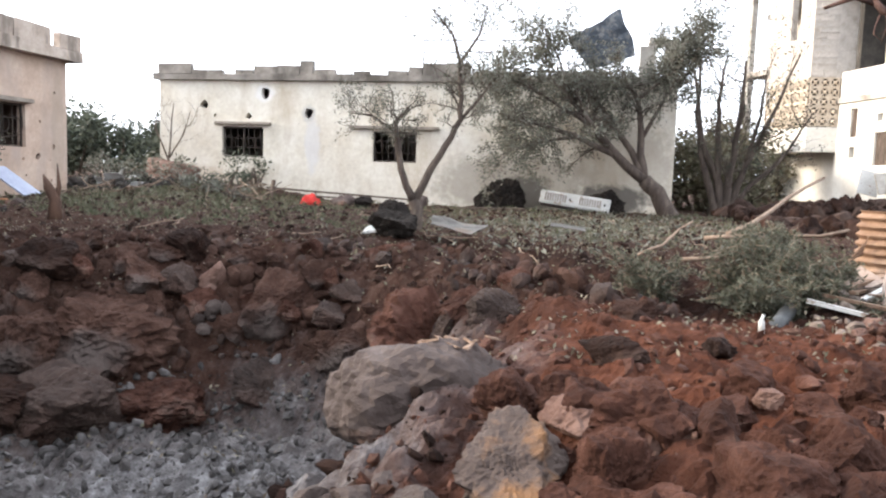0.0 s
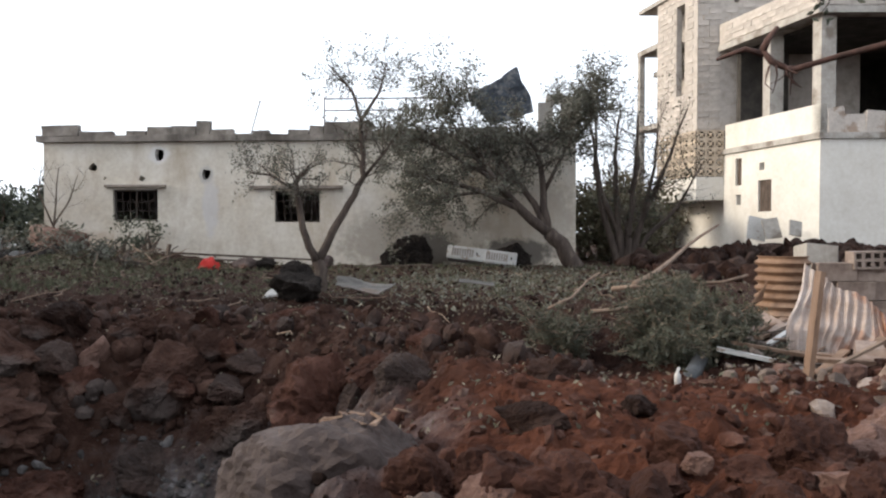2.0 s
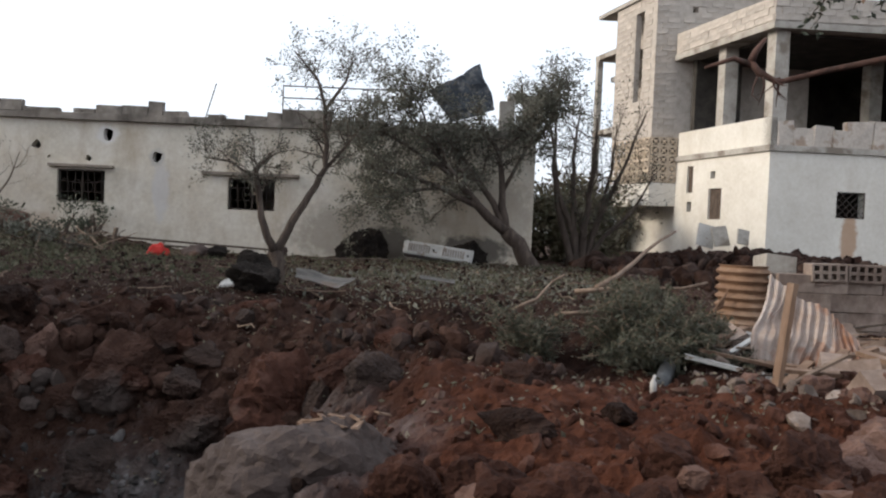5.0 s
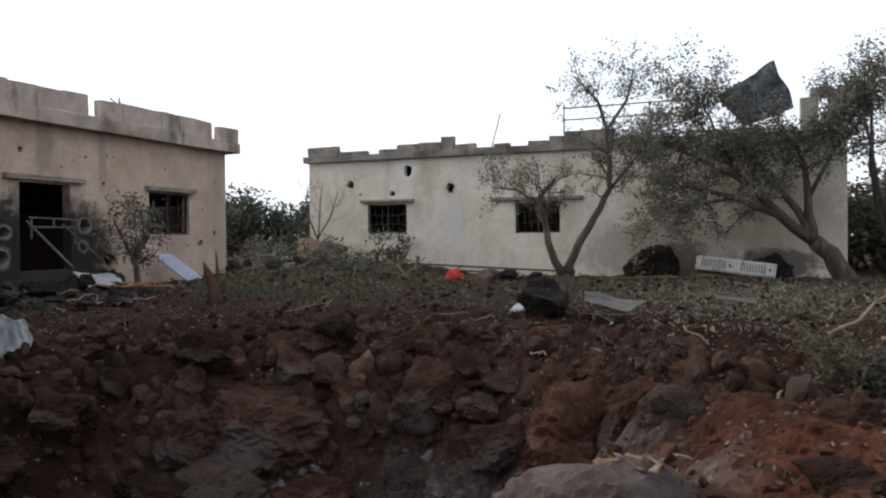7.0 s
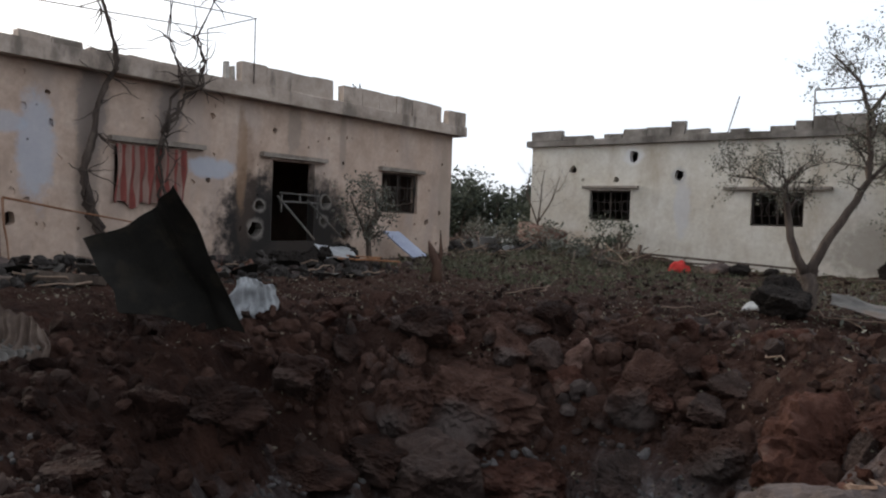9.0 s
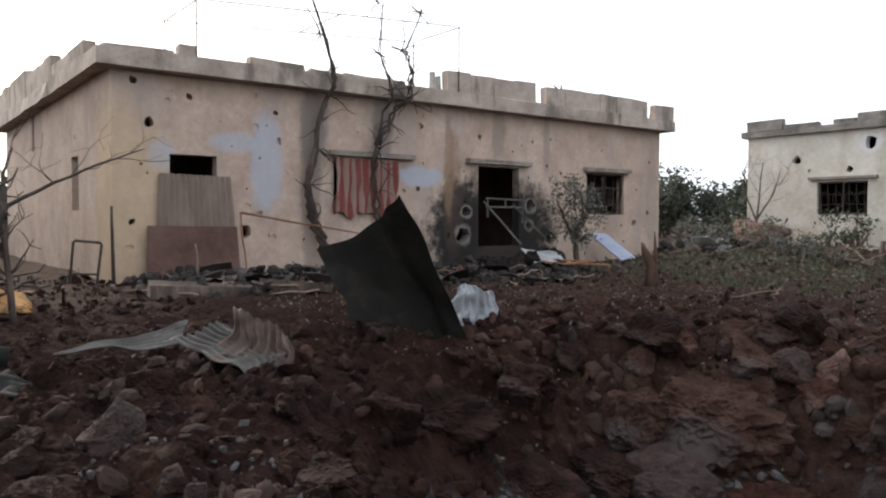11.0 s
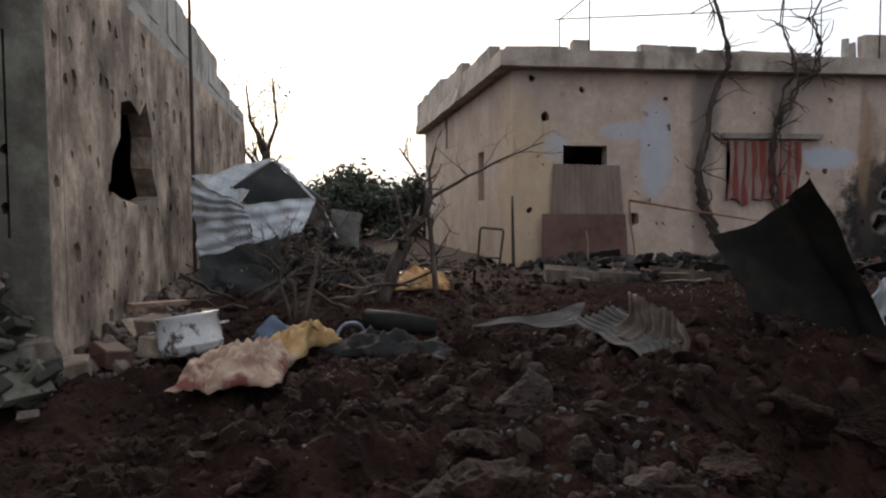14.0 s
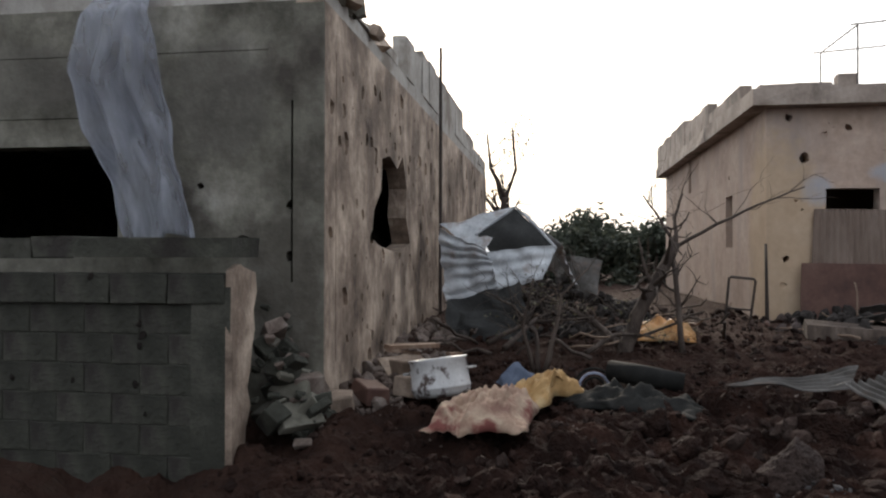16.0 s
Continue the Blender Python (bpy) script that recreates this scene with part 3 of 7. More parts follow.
house_wall(house_c, "x", -20.4, -9.49, CY - 0.225, -0.8, 2.92, 0.2, [], [], GREY_C, "back_wall", inward=1)
bm = bmesh.new()
box(bm, CX - 0.004, CY - 0.23, -0.7, CX + 0.012, CY + 0.006, 2.9, 0.006)
part("corner_render", bm, GREY_C, house_c, "grey rendered corner")
slab(house_c, -20.65, -9.75, CX - 0.02, CY - 0.02, 2.924, 3.1)
block_row(house_c, "y", CY - 0.01, [(-7.2, -6.6, 0.1), (-8.2, -7.4, 0.04), (-9.4, -8.6, 0.12), (-10.9, -9.9, 0.5), (-15.5, -10.95, 0.62), (-17.5, -15.6, 0.35), (-20.3, -17.9, 0.22)], 3.1, 0.18, seed=44)

for i in range(22):
    rc = random.Random(i + 70)
    bm = bmesh.new()
    x = -6.6 - rc.random() ** 1.5 * 2.4
    tbox(bm, pose(x, CY - 0.05 + rc.uniform(-0.12, 0.1), 3.1 + rc.uniform(0.0, 0.08), rc.uniform(-30, 30), rc.uniform(-30, 30), rc.uniform(0, 180)), rc.uniform(0.1, 0.3), rc.uniform(0.08, 0.2), rc.uniform(0.06, 0.14), 0.025)
    part("parapet_stump", bm, (PLASTER_C, GREY_C)[i % 2], house_c, "broken masonry on the roof edge")

# villa D: two storeys, the upper one open and unfinished
DO, DR, DL = Vector((8.7, 22.57)), Vector((0.998, 0.06)), Vector((-0.3, 0.954))
villa = thing("villa", (11.0, 26.0, 0.4), "two-storey villa, white below, unfinished block and columns above", "house")


def dp(u, w):
    p = DO + DR * u + DL * w
    return (p.x, p.y)


def dquad(u0, w0, u1, w1):
    return [dp(u0, w0), dp(u1, w0), dp(u1, w1), dp(u0, w1)]


def dbox(name, u0, w0, u1, w1, z0, z1, material, label="", cuts=(), jitter=0.0, parent=None):
    bm = bmesh.new()
    prism(bm, dquad(u0, w0, u1, w1), z0, z1, jitter)
    if cuts:
        cut = bmesh.new()
        for c in cuts:
            prism(cut, dquad(c[0], c[1], c[2], c[3]), c[4], c[5])
        bm = carve(bm, cut)
    return part(name, bm, material, parent or villa, label)


dbox("wall", 0, 0, 11, 0.25, -0.5, 3.5, WHITE_D, "white plastered wall", [(2.08, -0.2, 2.95, 0.5, 1.63, 2.4), (4.6, -0.2, 5.15, 0.5, 1.8, 2.15)])
dbox("wall", 0, 0.253, 0.25, 4.6, -0.5, 3.5, WHITE_D, "white plastered wall", [(-0.2, 2.1, 0.5, 2.75, 1.5, 2.5), (-0.2, 3.62, 0.5, 3.95, 2.4, 3.3), (-0.2, 2.45, 0.5, 2.7, 2.82, 3.06), (-0.2, 3.65, 0.5, 3.9, 1.75, 2.1)])
dbox("floor_slab", -0.08, -0.08, 11, 9, 3.504, 3.68, CONCRETE)
# block darkened in its colour to stand in for the open storey's deep shade
SHADEWALL = mat("shade_dark_block", [(0.02, 0.018, 0.016), (0.045, 0.04, 0.035), (0.08, 0.07, 0.06)], scale=2, bump=0.5, bscale=12)
PALEWALL = mat("pale_block", [(0.36, 0.31, 0.27), (0.48, 0.43, 0.38), (0.56, 0.52, 0.47)], scale=2, bump=0.5, bscale=12, bdist=0.03, stain=(0.3, 0.23, 0.18), stain_scale=2)
dbox("balcony_wall", 0, 0, 0.18, 4.55, 3.684, 4.5, WHITE_D, "cream plastered balcony wall")
for i, (u0, u1, h) in enumerate(((0.185, 0.7, 0.72), (0.7, 1.3, 0.55), (1.3, 1.9, 0.6), (1.9, 2.3, 0.5), (2.3, 3.1, 0.78), (3.1, 3.9, 0.82), (3.9, 4.6, 0.6), (4.6, 5.1, 0.85))):
    dbox("parapet_block", u0, 0.0, u1 - 0.01, 0.18, 3.684, 3.684 + h, PALEWALL, "", (), 0.04)
for u, w in ((0.0, 0.0), (0.05, 2.3), (5.3, 2.8)):
    dbox("column", u, w, u + 0.42, w + 0.35, 3.684, 7.0, CONCRETE)
dbox("upper_wall", 5.1, 0.0, 11, 0.2, 3.684, 7.0, PALEWALL, "flaking pale block wall", [(8.2, -0.2, 9.2, 0.5, 4.9, 6.0)])
dbox("roof_slab", -0.25, -0.25, 11, 9, 7.004, 7.2, CONCRETE)
dbox("parapet", -0.25, -0.25, 11, -0.05, 7.204, 7.95, BLOCKS, "block parapet")
dbox("parapet", -0.25, -0.045, -0.05, 4.5, 7.204, 7.9, BLOCKS, "block parapet")
dbox("back_wall", 0.3, 7.1, 11, 7.3, 3.684, 7.0, SHADEWALL, "rough block wall darkened to stand for shade")
# ceiling and floor layers added only to carry that shade tone
dbox("ceiling", 0.45, 0.25, 10.7, 7.05, 6.93, 7.0, SHADEWALL, "ceiling layer darkened to stand for shade")
dbox("floor_finish", 0.2, 0.2, 10.7, 7.05, 3.684, 3.7, SHADEWALL, "floor layer darkened to stand for shade")
# stair tower with its lattice
dbox("tower_wall", -0.95, 4.6, 4.6, 4.85, 4.35, 9.35, BLOCKS, "raw block stair tower", [(2.1, 4.4, 2.5, 5.0, 8.6, 8.95), (0.3, 4.4, 0.5, 5.0, 8.7, 8.9)])
dbox("tower_wall", -0.95, 4.853, -0.75, 7.3, 4.35, 9.35, BLOCKS, "raw block stair tower", [(-1.1, 5.4, -0.6, 5.95, 5.7, 8.9)])
dbox("tower_roof", -1.05, 4.5, 4.7, 8.6, 9.354, 9.5, CONCRETE)
dbox("tower_base", -0.95, 4.6, -0.0, 7.3, 1.95, 2.75, WHITE_D, "white plastered bay")
# near-black box standing in for the shade seen through the lattice
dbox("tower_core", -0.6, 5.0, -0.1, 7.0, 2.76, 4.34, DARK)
for z in (2.0, 4.6, 7.6):
    dbox("balcony_slab", -0.9, 7.303, 0.5, 9.0, z + 0.2, z + 0.4, CONCRETE)
dbox("balcony_column", -0.9, 8.75, -0.7, 8.95, 0.0, 7.8, CONCRETE)
dbox("entrance_wall", 0.26, 4.9, 0.5, 9.0, -0.5, 3.5, WHITE_D)
dbox("back_wall", 0.26, 8.7, 11, 8.95, -0.5, 3.5, WHITE_D)
dbox("side_wall", 10.75, 0.26, 11, 8.69, -0.5, 3.5, WHITE_D)
dbox("side_wall", 10.75, 0.2, 11, 7.09, 3.684, 7.0, BLOCKS)
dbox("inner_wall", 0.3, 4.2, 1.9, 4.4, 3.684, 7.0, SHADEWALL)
dbox("stair_wall", 0.5, 7.4, 0.7, 9.0, 3.684, 9.3, BLOCKS)


def lattice_panel(w0, w1, z0, z1, cell, along):
    """Pierced ornamental blocks: each with crossed ribs and a rim."""
    n, m = max(1, round((w1 - w0) / cell)), max(1, round((z1 - z0) / cell))
    for i in range(n):
        for j in range(m):
            a, b = w0 + (w1 - w0) * i / n, w0 + (w1 - w0) * (i + 1) / n
            c, d = z0 + (z1 - z0) * j / m, z0 + (z1 - z0) * (j + 1) / m
            bm = bmesh.new()
            at = (lambda k: (-0.95, k)) if along == "w" else (lambda k: (k, 4.6))
            P = lambda k, z: Vector((*dp(*at(k)), z))
            e = (b - a) * 0.06
            for p, q in ((P(a + e, c + e), P(b - e, d - e)), (P(a + e, d - e), P(b - e, c + e)), (P(a, c + e), P(b, c + e)), (P(a, d - e), P(b, d - e)), (P(a + e, c), P(a + e, d)), (P(b - e, c), P(b - e, d))):
                rod(bm, p, q, 0.033, 4)
            mid = (P(a, c) + P(b, d)) / 2
            bmesh.ops.create_icosphere(bm, subdivisions=1, radius=0.07, matrix=Matrix.Translation(mid))
            part("lattice_block", bm, LATTICE, villa)


lattice_panel(4.65, 7.25, 2.78, 4.34, 0.37, "w")
lattice_panel(-0.93, -0.02, 2.78, 4.34, 0.31, "u")
for u0, u1, z0, z1 in ((2.08, 2.95, 1.63, 2.4), (4.6, 5.15, 1.8, 2.15)):
    bm = bmesh.new()
    for i in range(9):
        a = u0 + (u1 - u0) * (i - 4) / 4
        for lean in (1, -1):
            b = a + lean * (z1 - z0)
            lo, hi = (max(u0, min(a, b)), min(u1, max(a, b)))
            if hi - lo > 0.05:
                f = lambda u: z0 + (u - a) / (b - a) * (z1 - z0)
                rod(bm, (*dp(lo, 0.04), f(lo)), (*dp(hi, 0.04), f(hi)), 0.014, 4)
    for p, q in (((u0, z0), (u1, z0)), ((u1, z0), (u1, z1)), ((u1, z1), (u0, z1)), ((u0, z1), (u0, z0))):
        rod(bm, (*dp(p[0], 0.03), p[1]), (*dp(q[0], 0.03), q[1]), 0.025, 4)
    part("window_grille", bm, IRON, villa, "dark crossed iron grille")
for w0, w1, z0, z1 in ((2.1, 2.75, 1.5, 2.5), (3.62, 3.95, 2.4, 3.3)):
    bm = bmesh.new()
    prism(bm, dquad(0.06, w0, 0.09, w1), z0, z1)
    part("shutter", bm, BARK, villa, "brown shutter")


# roof clutter
for x, y, h in ((-12.0, 8.55, 0.34), (-12.0, 8.68, 0.28)):
    bm = bmesh.new()
    box(bm, x, y, 3.244, x + 0.08, y + 0.07, 3.24 + h, 0.01)
    part("post_stub", bm, CONCRETE, house_a)
bm = bmesh.new()
for a, b in (((-13.0, 12.9, 3.244), (-13.0, 12.95, 4.0)), ((-13.0, 12.7, 3.95), (-13.0, 13.2, 3.7)), ((-13.0, 13.2, 3.25), (-13.0, 12.95, 3.95)), ((-13.0, 12.8, 3.7), (-13.0, 12.95, 3.5))):
    rod(bm, a, b, 0.016, 5)
part("antenna", bm, IRON, house_a, "bent roof antenna")
bm = bmesh.new()
rod(bm, (-7.0, 20.0, 3.244), (-6.7, 20.0, 4.3), 0.015, 5)
part("antenna", bm, IRON, house_b, "thin leaning roof rod")


# ---- trees ----
def leaf(bm, at, size, rnd, wide=0.22):
    d = Vector((rnd.gauss(0, 1), rnd.gauss(0, 1), rnd.gauss(0, 0.8))).normalized()
    s = d.orthogonal().normalized()
    s = (Matrix.Rotation(rnd.uniform(0, 6.28), 3, d) @ s) * size * wide
    a = Vector(at)
    v = [bm.verts.new(a), bm.verts.new(a + d * size * 0.5 + s), bm.verts.new(a + d * size), bm.verts.new(a + d * size * 0.5 - s)]
    bm.faces.new(v)


def wander(rnd, start, way, length, steps, bend, lift=0.0):
    pts, d = [Vector(start)], Vector(way).normalized()
    for _ in range(steps):
        d = (d + Vector((rnd.gauss(0, bend), rnd.gauss(0, bend), rnd.gauss(0, bend) + lift))).normalized()
        pts.append(pts[-1] + d * (length / steps))
    return pts


def tree(name, label, limbs, seed, twigs=(5, 0.7), sub=4, leaves=(14, 0.07, 0.12), bark=None, foliage=None, lift=0.05, category="tree", droop=0.0, bare=0.0, from_at=0.35):
    """limbs: (points, radius at the start, radius at the end). twigs: how many to a limb and how long. leaves: number to a twig end, size, spread."""
    rnd = random.Random(seed)
    base = Vector(limbs[0][0][0])
    ob = thing(name, base, label, category)
    crown = bmesh.new()
    for k, (pts, r0, r1) in enumerate(limbs):
        wood = bmesh.new()
        pts = [Vector(p) for p in pts]
        fine = []
        for a, b in zip(pts, pts[1:]):
            for i in range(3):
                fine.append(a.lerp(b, i / 3) + (Vector((rnd.gauss(0, 1), rnd.gauss(0, 1), rnd.gauss(0, 1))) * r0 * 0.18 if i else Vector()))
        fine.append(pts[-1])
        n = len(fine)
        tube(wood, fine, [r0 + (r1 - r0) * i / (n - 1) for i in range(n)], 8)
        for _ in range(twigs[0] if k or len(limbs) < 7 else 0):
            f = rnd.uniform(from_at, 1.0)
            p = fine[min(n - 1, int(f * (n - 1)))]
            along = (fine[min(n - 1, int(f * (n - 1)) + 1)] - fine[max(0, int(f * (n - 1)) - 1)]).normalized()
            way = along * 0.6 + Vector((rnd.gauss(0, 0.8), rnd.gauss(0, 0.8), rnd.gauss(0.25, 0.5)))
            tw = wander(rnd, p, way, twigs[1] * rnd.uniform(0.6, 1.3), 5, 0.22, lift - droop)
            rr = max(0.006, r1 * 0.6)
            tube(wood, tw, [rr * (1 - 0.16 * i) for i in range(6)], 5)
            for _ in range(sub):
                q = tw[rnd.randint(2, 5)]
                st = wander(rnd, q, (tw[-1] - tw[0]) * 0.8 + Vector((rnd.gauss(0, .4), rnd.gauss(0, .4), rnd.gauss(0, .4))), twigs[1] * rnd.uniform(0.3, 0.6), 3, 0.25, lift - droop * 2)
                tube(wood, st, [rr * 0.45, rr * 0.38, rr * 0.3, rr * 0.2], 4)
                if rnd.random() > bare:
                    for _ in range(leaves[0]):
                        c = st[rnd.randint(1, 3)]
                        leaf(crown, (c.x + rnd.gauss(0, leaves[2]), c.y + rnd.gauss(0, leaves[2]), c.z + rnd.gauss(0, leaves[2])), leaves[1] * rnd.uniform(0.6, 1.3), rnd)
        part("limb" if k else "trunk", wood, bark or BARK, ob, smooth=True)
    if len(crown.faces):
        part("crown", crown, foliage or OLIVE, ob)["kind"] = "stuff"
    else:
        crown.free()
    return ob


def picture_plane(ox, oy, px, pz, k):
    """Points of a limb from units across and up, k metres each, in an upright plane that faces south."""
    return lambda pts: [(ox + (a - px) * k, oy + (c if c else 0), (pz - b) * k) for a, b, *cc in pts for c in [cc[0] if cc else 0]]


L = picture_plane(-3.1, 11.35, 425, 590, 0.0082)
tree("olive_tree", "small forked olive tree with a thin crown", [
    (L([(428, 605), (430, 570), (425, 540)]), 0.115, 0.09),
    (L([(425, 545), (408, 500, -.1), (397, 450, -.1), (392, 400, -.15), (418, 375, -.2)]), 0.068, 0.022),
    (L([(426, 545), (450, 490, .1), (478, 440, .15), (505, 390, .2), (502, 330, .2), (500, 285, .25)]), 0.07, 0.025),
    (L([(500, 285, .25), (485, 235, .2), (440, 185, .2)]), 0.03, 0.01),
    (L([(500, 285, .25), (535, 235, .2), (545, 190, .2)]), 0.03, 0.01),
    (L([(505, 390, .2), (540, 350, .2), (560, 320, .2)]), 0.03, 0.012),
    (L([(395, 420, -.15), (350, 390, -.2), (310, 385, -.2)]), 0.025, 0.01)], 3, twigs=(13, 0.5), sub=6, leaves=(13, 0.046, 0.035), from_at=0.5, bark=DARKBARK)

M = picture_plane(1.3, 17.5, 885, 555, 0.0127)
tree("olive_tree", "broad leaning olive tree with a dense grey-green crown", [
    (M([(890, 560), (868, 525), (838, 490)]), 0.22, 0.16),
    (M([(838, 490), (790, 450), (745, 400, -.2), (700, 340, -.3)]), 0.13, 0.05),
    (M([(838, 490), (815, 440, .2), (770, 380, .3), (730, 330, .3)]), 0.1, 0.03),
    (M([(838, 490), (830, 420, .2), (820, 350, .2), (800, 320, .2)]), 0.1, 0.03),
    (M([(790, 450), (720, 420, -.4), (650, 400, -.6), (590, 390, -.6)]), 0.07, 0.02),
    (M([(745, 400, -.2), (690, 330, .2), (655, 275, .3)]), 0.05, 0.015),
    (M([(745, 400, -.2), (660, 350, -.4), (600, 320, -.4)]), 0.05, 0.015),
    (M([(830, 420, .2), (870, 340, .3), (895, 290, .3)]), 0.05, 0.015),
    (M([(820, 350, .2), (865, 310, .3), (895, 255, .3)]), 0.04, 0.012),
    (M([(720, 420, -.4), (650, 430, -.5), (590, 455, -.6)]), 0.04, 0.012),
    (M([(700, 340, -.3), (640, 305, -.2), (590, 330, -.2)]), 0.04, 0.012),
    (M([(700, 340, -.3), (680, 280, .2), (650, 225, .2)]), 0.035, 0.01),
    (M([(870, 340, .3), (915, 290, .2), (925, 235, .1)]), 0.04, 0.012)], 7, twigs=(17, 0.85), sub=9, leaves=(22, 0.075, 0.065), from_at=0.5, droop=0.04, lift=0.02, bark=DARKBARK)

N = picture_plane(2.7, 19.6, 965, 555, 0.0142)
tree("tree", "bare dark many-stemmed tree beside the house", [
    (N([(965, 565), (960, 500), (925, 420), (905, 300)]), 0.13, 0.03),
    (N([(970, 565), (975, 480), (985, 400), (990, 290)]), 0.12, 0.03),
    (N([(975, 565), (1000, 470), (1030, 400), (1075, 280)]), 0.1, 0.02),
    (N([(955, 565), (935, 480), (915, 380), (920, 260)]), 0.11, 0.02),
    (N([(960, 565), (955, 440), (950, 360), (960, 280)]), 0.1, 0.02), (N([(975, 560), (1010, 500), (1060, 450), (1100, 380)]), 0.08, 0.015), (N([(1000, 470), (1020, 380), (1025, 300)]), 0.06, 0.015)], 12, twigs=(17, 1.1), sub=6, leaves=(9, 0.08, 0.09), bare=0.6, lift=0.08, bark=DARKBARK, from_at=0.25, foliage=GREEN)


# ---- more materials ----
def patches(m, spots):
    """Stains, and one patch of painted sunlight, with a shape of their own: (centre, radii, colour, strength), with
    ragged rims.
    """
    nt = m.node_tree
    bs = nt.nodes["Principled BSDF"]
    pos = nt.nodes.new("ShaderNodeNewGeometry").outputs["Position"]
    ragged = noise_node(nt, 3.5, 7, 0.7, pos)
    for c, r, colour, strength in spots:
        col = bs.inputs["Base Color"].links[0].from_socket
        mp = nt.nodes.new("ShaderNodeMapping")
        mp.vector_type = "POINT"
        mp.inputs["Location"].default_value = tuple(-a / b for a, b in zip(c, r))
        mp.inputs["Scale"].default_value = tuple(1 / b for b in r)
        nt.links.new(pos, mp.inputs["Vector"])
        ln = nt.nodes.new("ShaderNodeVectorMath")
        ln.operation = "LENGTH"
        nt.links.new(mp.outputs[0], ln.inputs[0])
        ad = nt.nodes.new("ShaderNodeMath")
        ad.operation = "MULTIPLY_ADD"
        nt.links.new(ragged, ad.inputs[0])
        ad.inputs[1].default_value = 1.1
        nt.links.new(ln.outputs["Value"], ad.inputs[2])
        mr = nt.nodes.new("ShaderNodeMapRange")
        mr.inputs["From Min"].default_value, mr.inputs["From Max"].default_value = 1.2, 1.5
        mr.inputs["To Min"].default_value, mr.inputs["To Max"].default_value = strength, 0
        nt.links.new(ad.outputs[0], mr.inputs["Value"])
        nt.links.new(mixed(nt, mr.outputs[0], col, colour), bs.inputs["Base Color"])


SOOT, BLUE, BARE = (0.014, 0.012, 0.011), (0.36, 0.4, 0.47), (0.3, 0.27, 0.24)
patches(PLASTER_A, [((-12, 10.1, 0.6), (1, 2.0, 1.5), SOOT, 0.94), ((-12, 9.1, 1.4), (1, 0.28, 1.3), (0.2, 0.13, 0.09), 0.6), ((-12, 5.45, 1.8), (1, 0.32, 0.95), BLUE, 0.62), ((-12, 4.95, 2.1), (1, 0.5, 0.18), BLUE, 0.55),
                    ((-12, 8.35, 1.72), (1, 0.6, 0.22), BLUE, 0.7), ((-12, 3.85, 1.85), (1, 0.25, 0.25), BLUE, 0.6), ((-12, 6.25, 2.4), (1, 0.3, 0.9), (0.16, 0.14, 0.13), 0.7), ((-12, 7.55, 2.5), (1, 0.26, 0.75), (0.17, 0.15, 0.14), 0.7),
                    # the yellow patch on the end wall is warm sunlight put into its colour
                    ((-12, 10.2, 2.6), (1, 0.2, 0.7), (0.22, 0.18, 0.15), 0.6), ((-12, 11.5, 2.5), (1, 0.12, 0.8), (0.25, 0.2, 0.17), 0.6), ((-12.2, 3.19, 1.2), (0.9, 1, 1.8), (0.5, 0.36, 0.2), 0.45),
                    ((-12, 9.2, 0.75), (1, 0.7, 1.1), SOOT, 0.75), ((-12, 11.15, 0.85), (1, 0.55, 0.9), SOOT, 0.6), ((-12, 9.42, 1.11), (1, 0.17, 0.15), (0.3, 0.265, 0.23), 0.55), ((-12, 9.33, 0.68), (1, 0.22, 0.24), (0.3, 0.265, 0.23), 0.55),
                    ((-12, 11.06, 1.23), (1, 0.2, 0.18), (0.3, 0.265, 0.23), 0.55), ((-12, 11.02, 0.85), (1, 0.16, 0.15), (0.27, 0.24, 0.21), 0.5), ((-12, 9.0, 1.9), (1, 0.14, 1.2), (0.24, 0.15, 0.09), 0.6), ((-12, 6.2, 1.5), (1, 0.22, 1.9), (0.2, 0.16, 0.135), 0.6), ((-12, 14.9, 1.5), (1, 0.25, 1.6), (0.3, 0.24, 0.19), 0.5)])
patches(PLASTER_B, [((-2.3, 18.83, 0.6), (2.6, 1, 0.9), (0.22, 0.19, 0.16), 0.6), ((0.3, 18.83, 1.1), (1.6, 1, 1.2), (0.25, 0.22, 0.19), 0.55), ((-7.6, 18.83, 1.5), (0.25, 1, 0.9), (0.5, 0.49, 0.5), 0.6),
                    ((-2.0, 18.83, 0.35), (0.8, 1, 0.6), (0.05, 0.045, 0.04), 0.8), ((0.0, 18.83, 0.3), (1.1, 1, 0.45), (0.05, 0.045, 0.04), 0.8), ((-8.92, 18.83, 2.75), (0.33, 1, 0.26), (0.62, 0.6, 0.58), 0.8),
                    ((-7.71, 18.83, 2.26), (0.25, 1, 0.26), (0.4, 0.38, 0.36), 0.8), ((-11.0, 18.83, 0.5), (1.3, 1, 0.4), (0.4, 0.3, 0.22), 0.5)])
patches(GREY_C, [((-6.55, -1.75, 0.6), (1, 0.35, 0.9), (0.06, 0.05, 0.04), 0.6), ((-6.55, -2.3, 2.2), (1, 0.5, 0.6), (0.1, 0.09, 0.08), 0.4), ((-6.55, -4.2, 2.4), (1, 1.4, 0.35), (0.11, 0.1, 0.085), 0.5)])
patches(WHITE_D, [((11.2, 22.7, 1.0), (0.3, 1, 1.0), (0.36, 0.2, 0.1), 0.75), ((14.2, 22.9, 1.2), (1.5, 1.5, 1.4), (0.36, 0.31, 0.26), 0.7)])

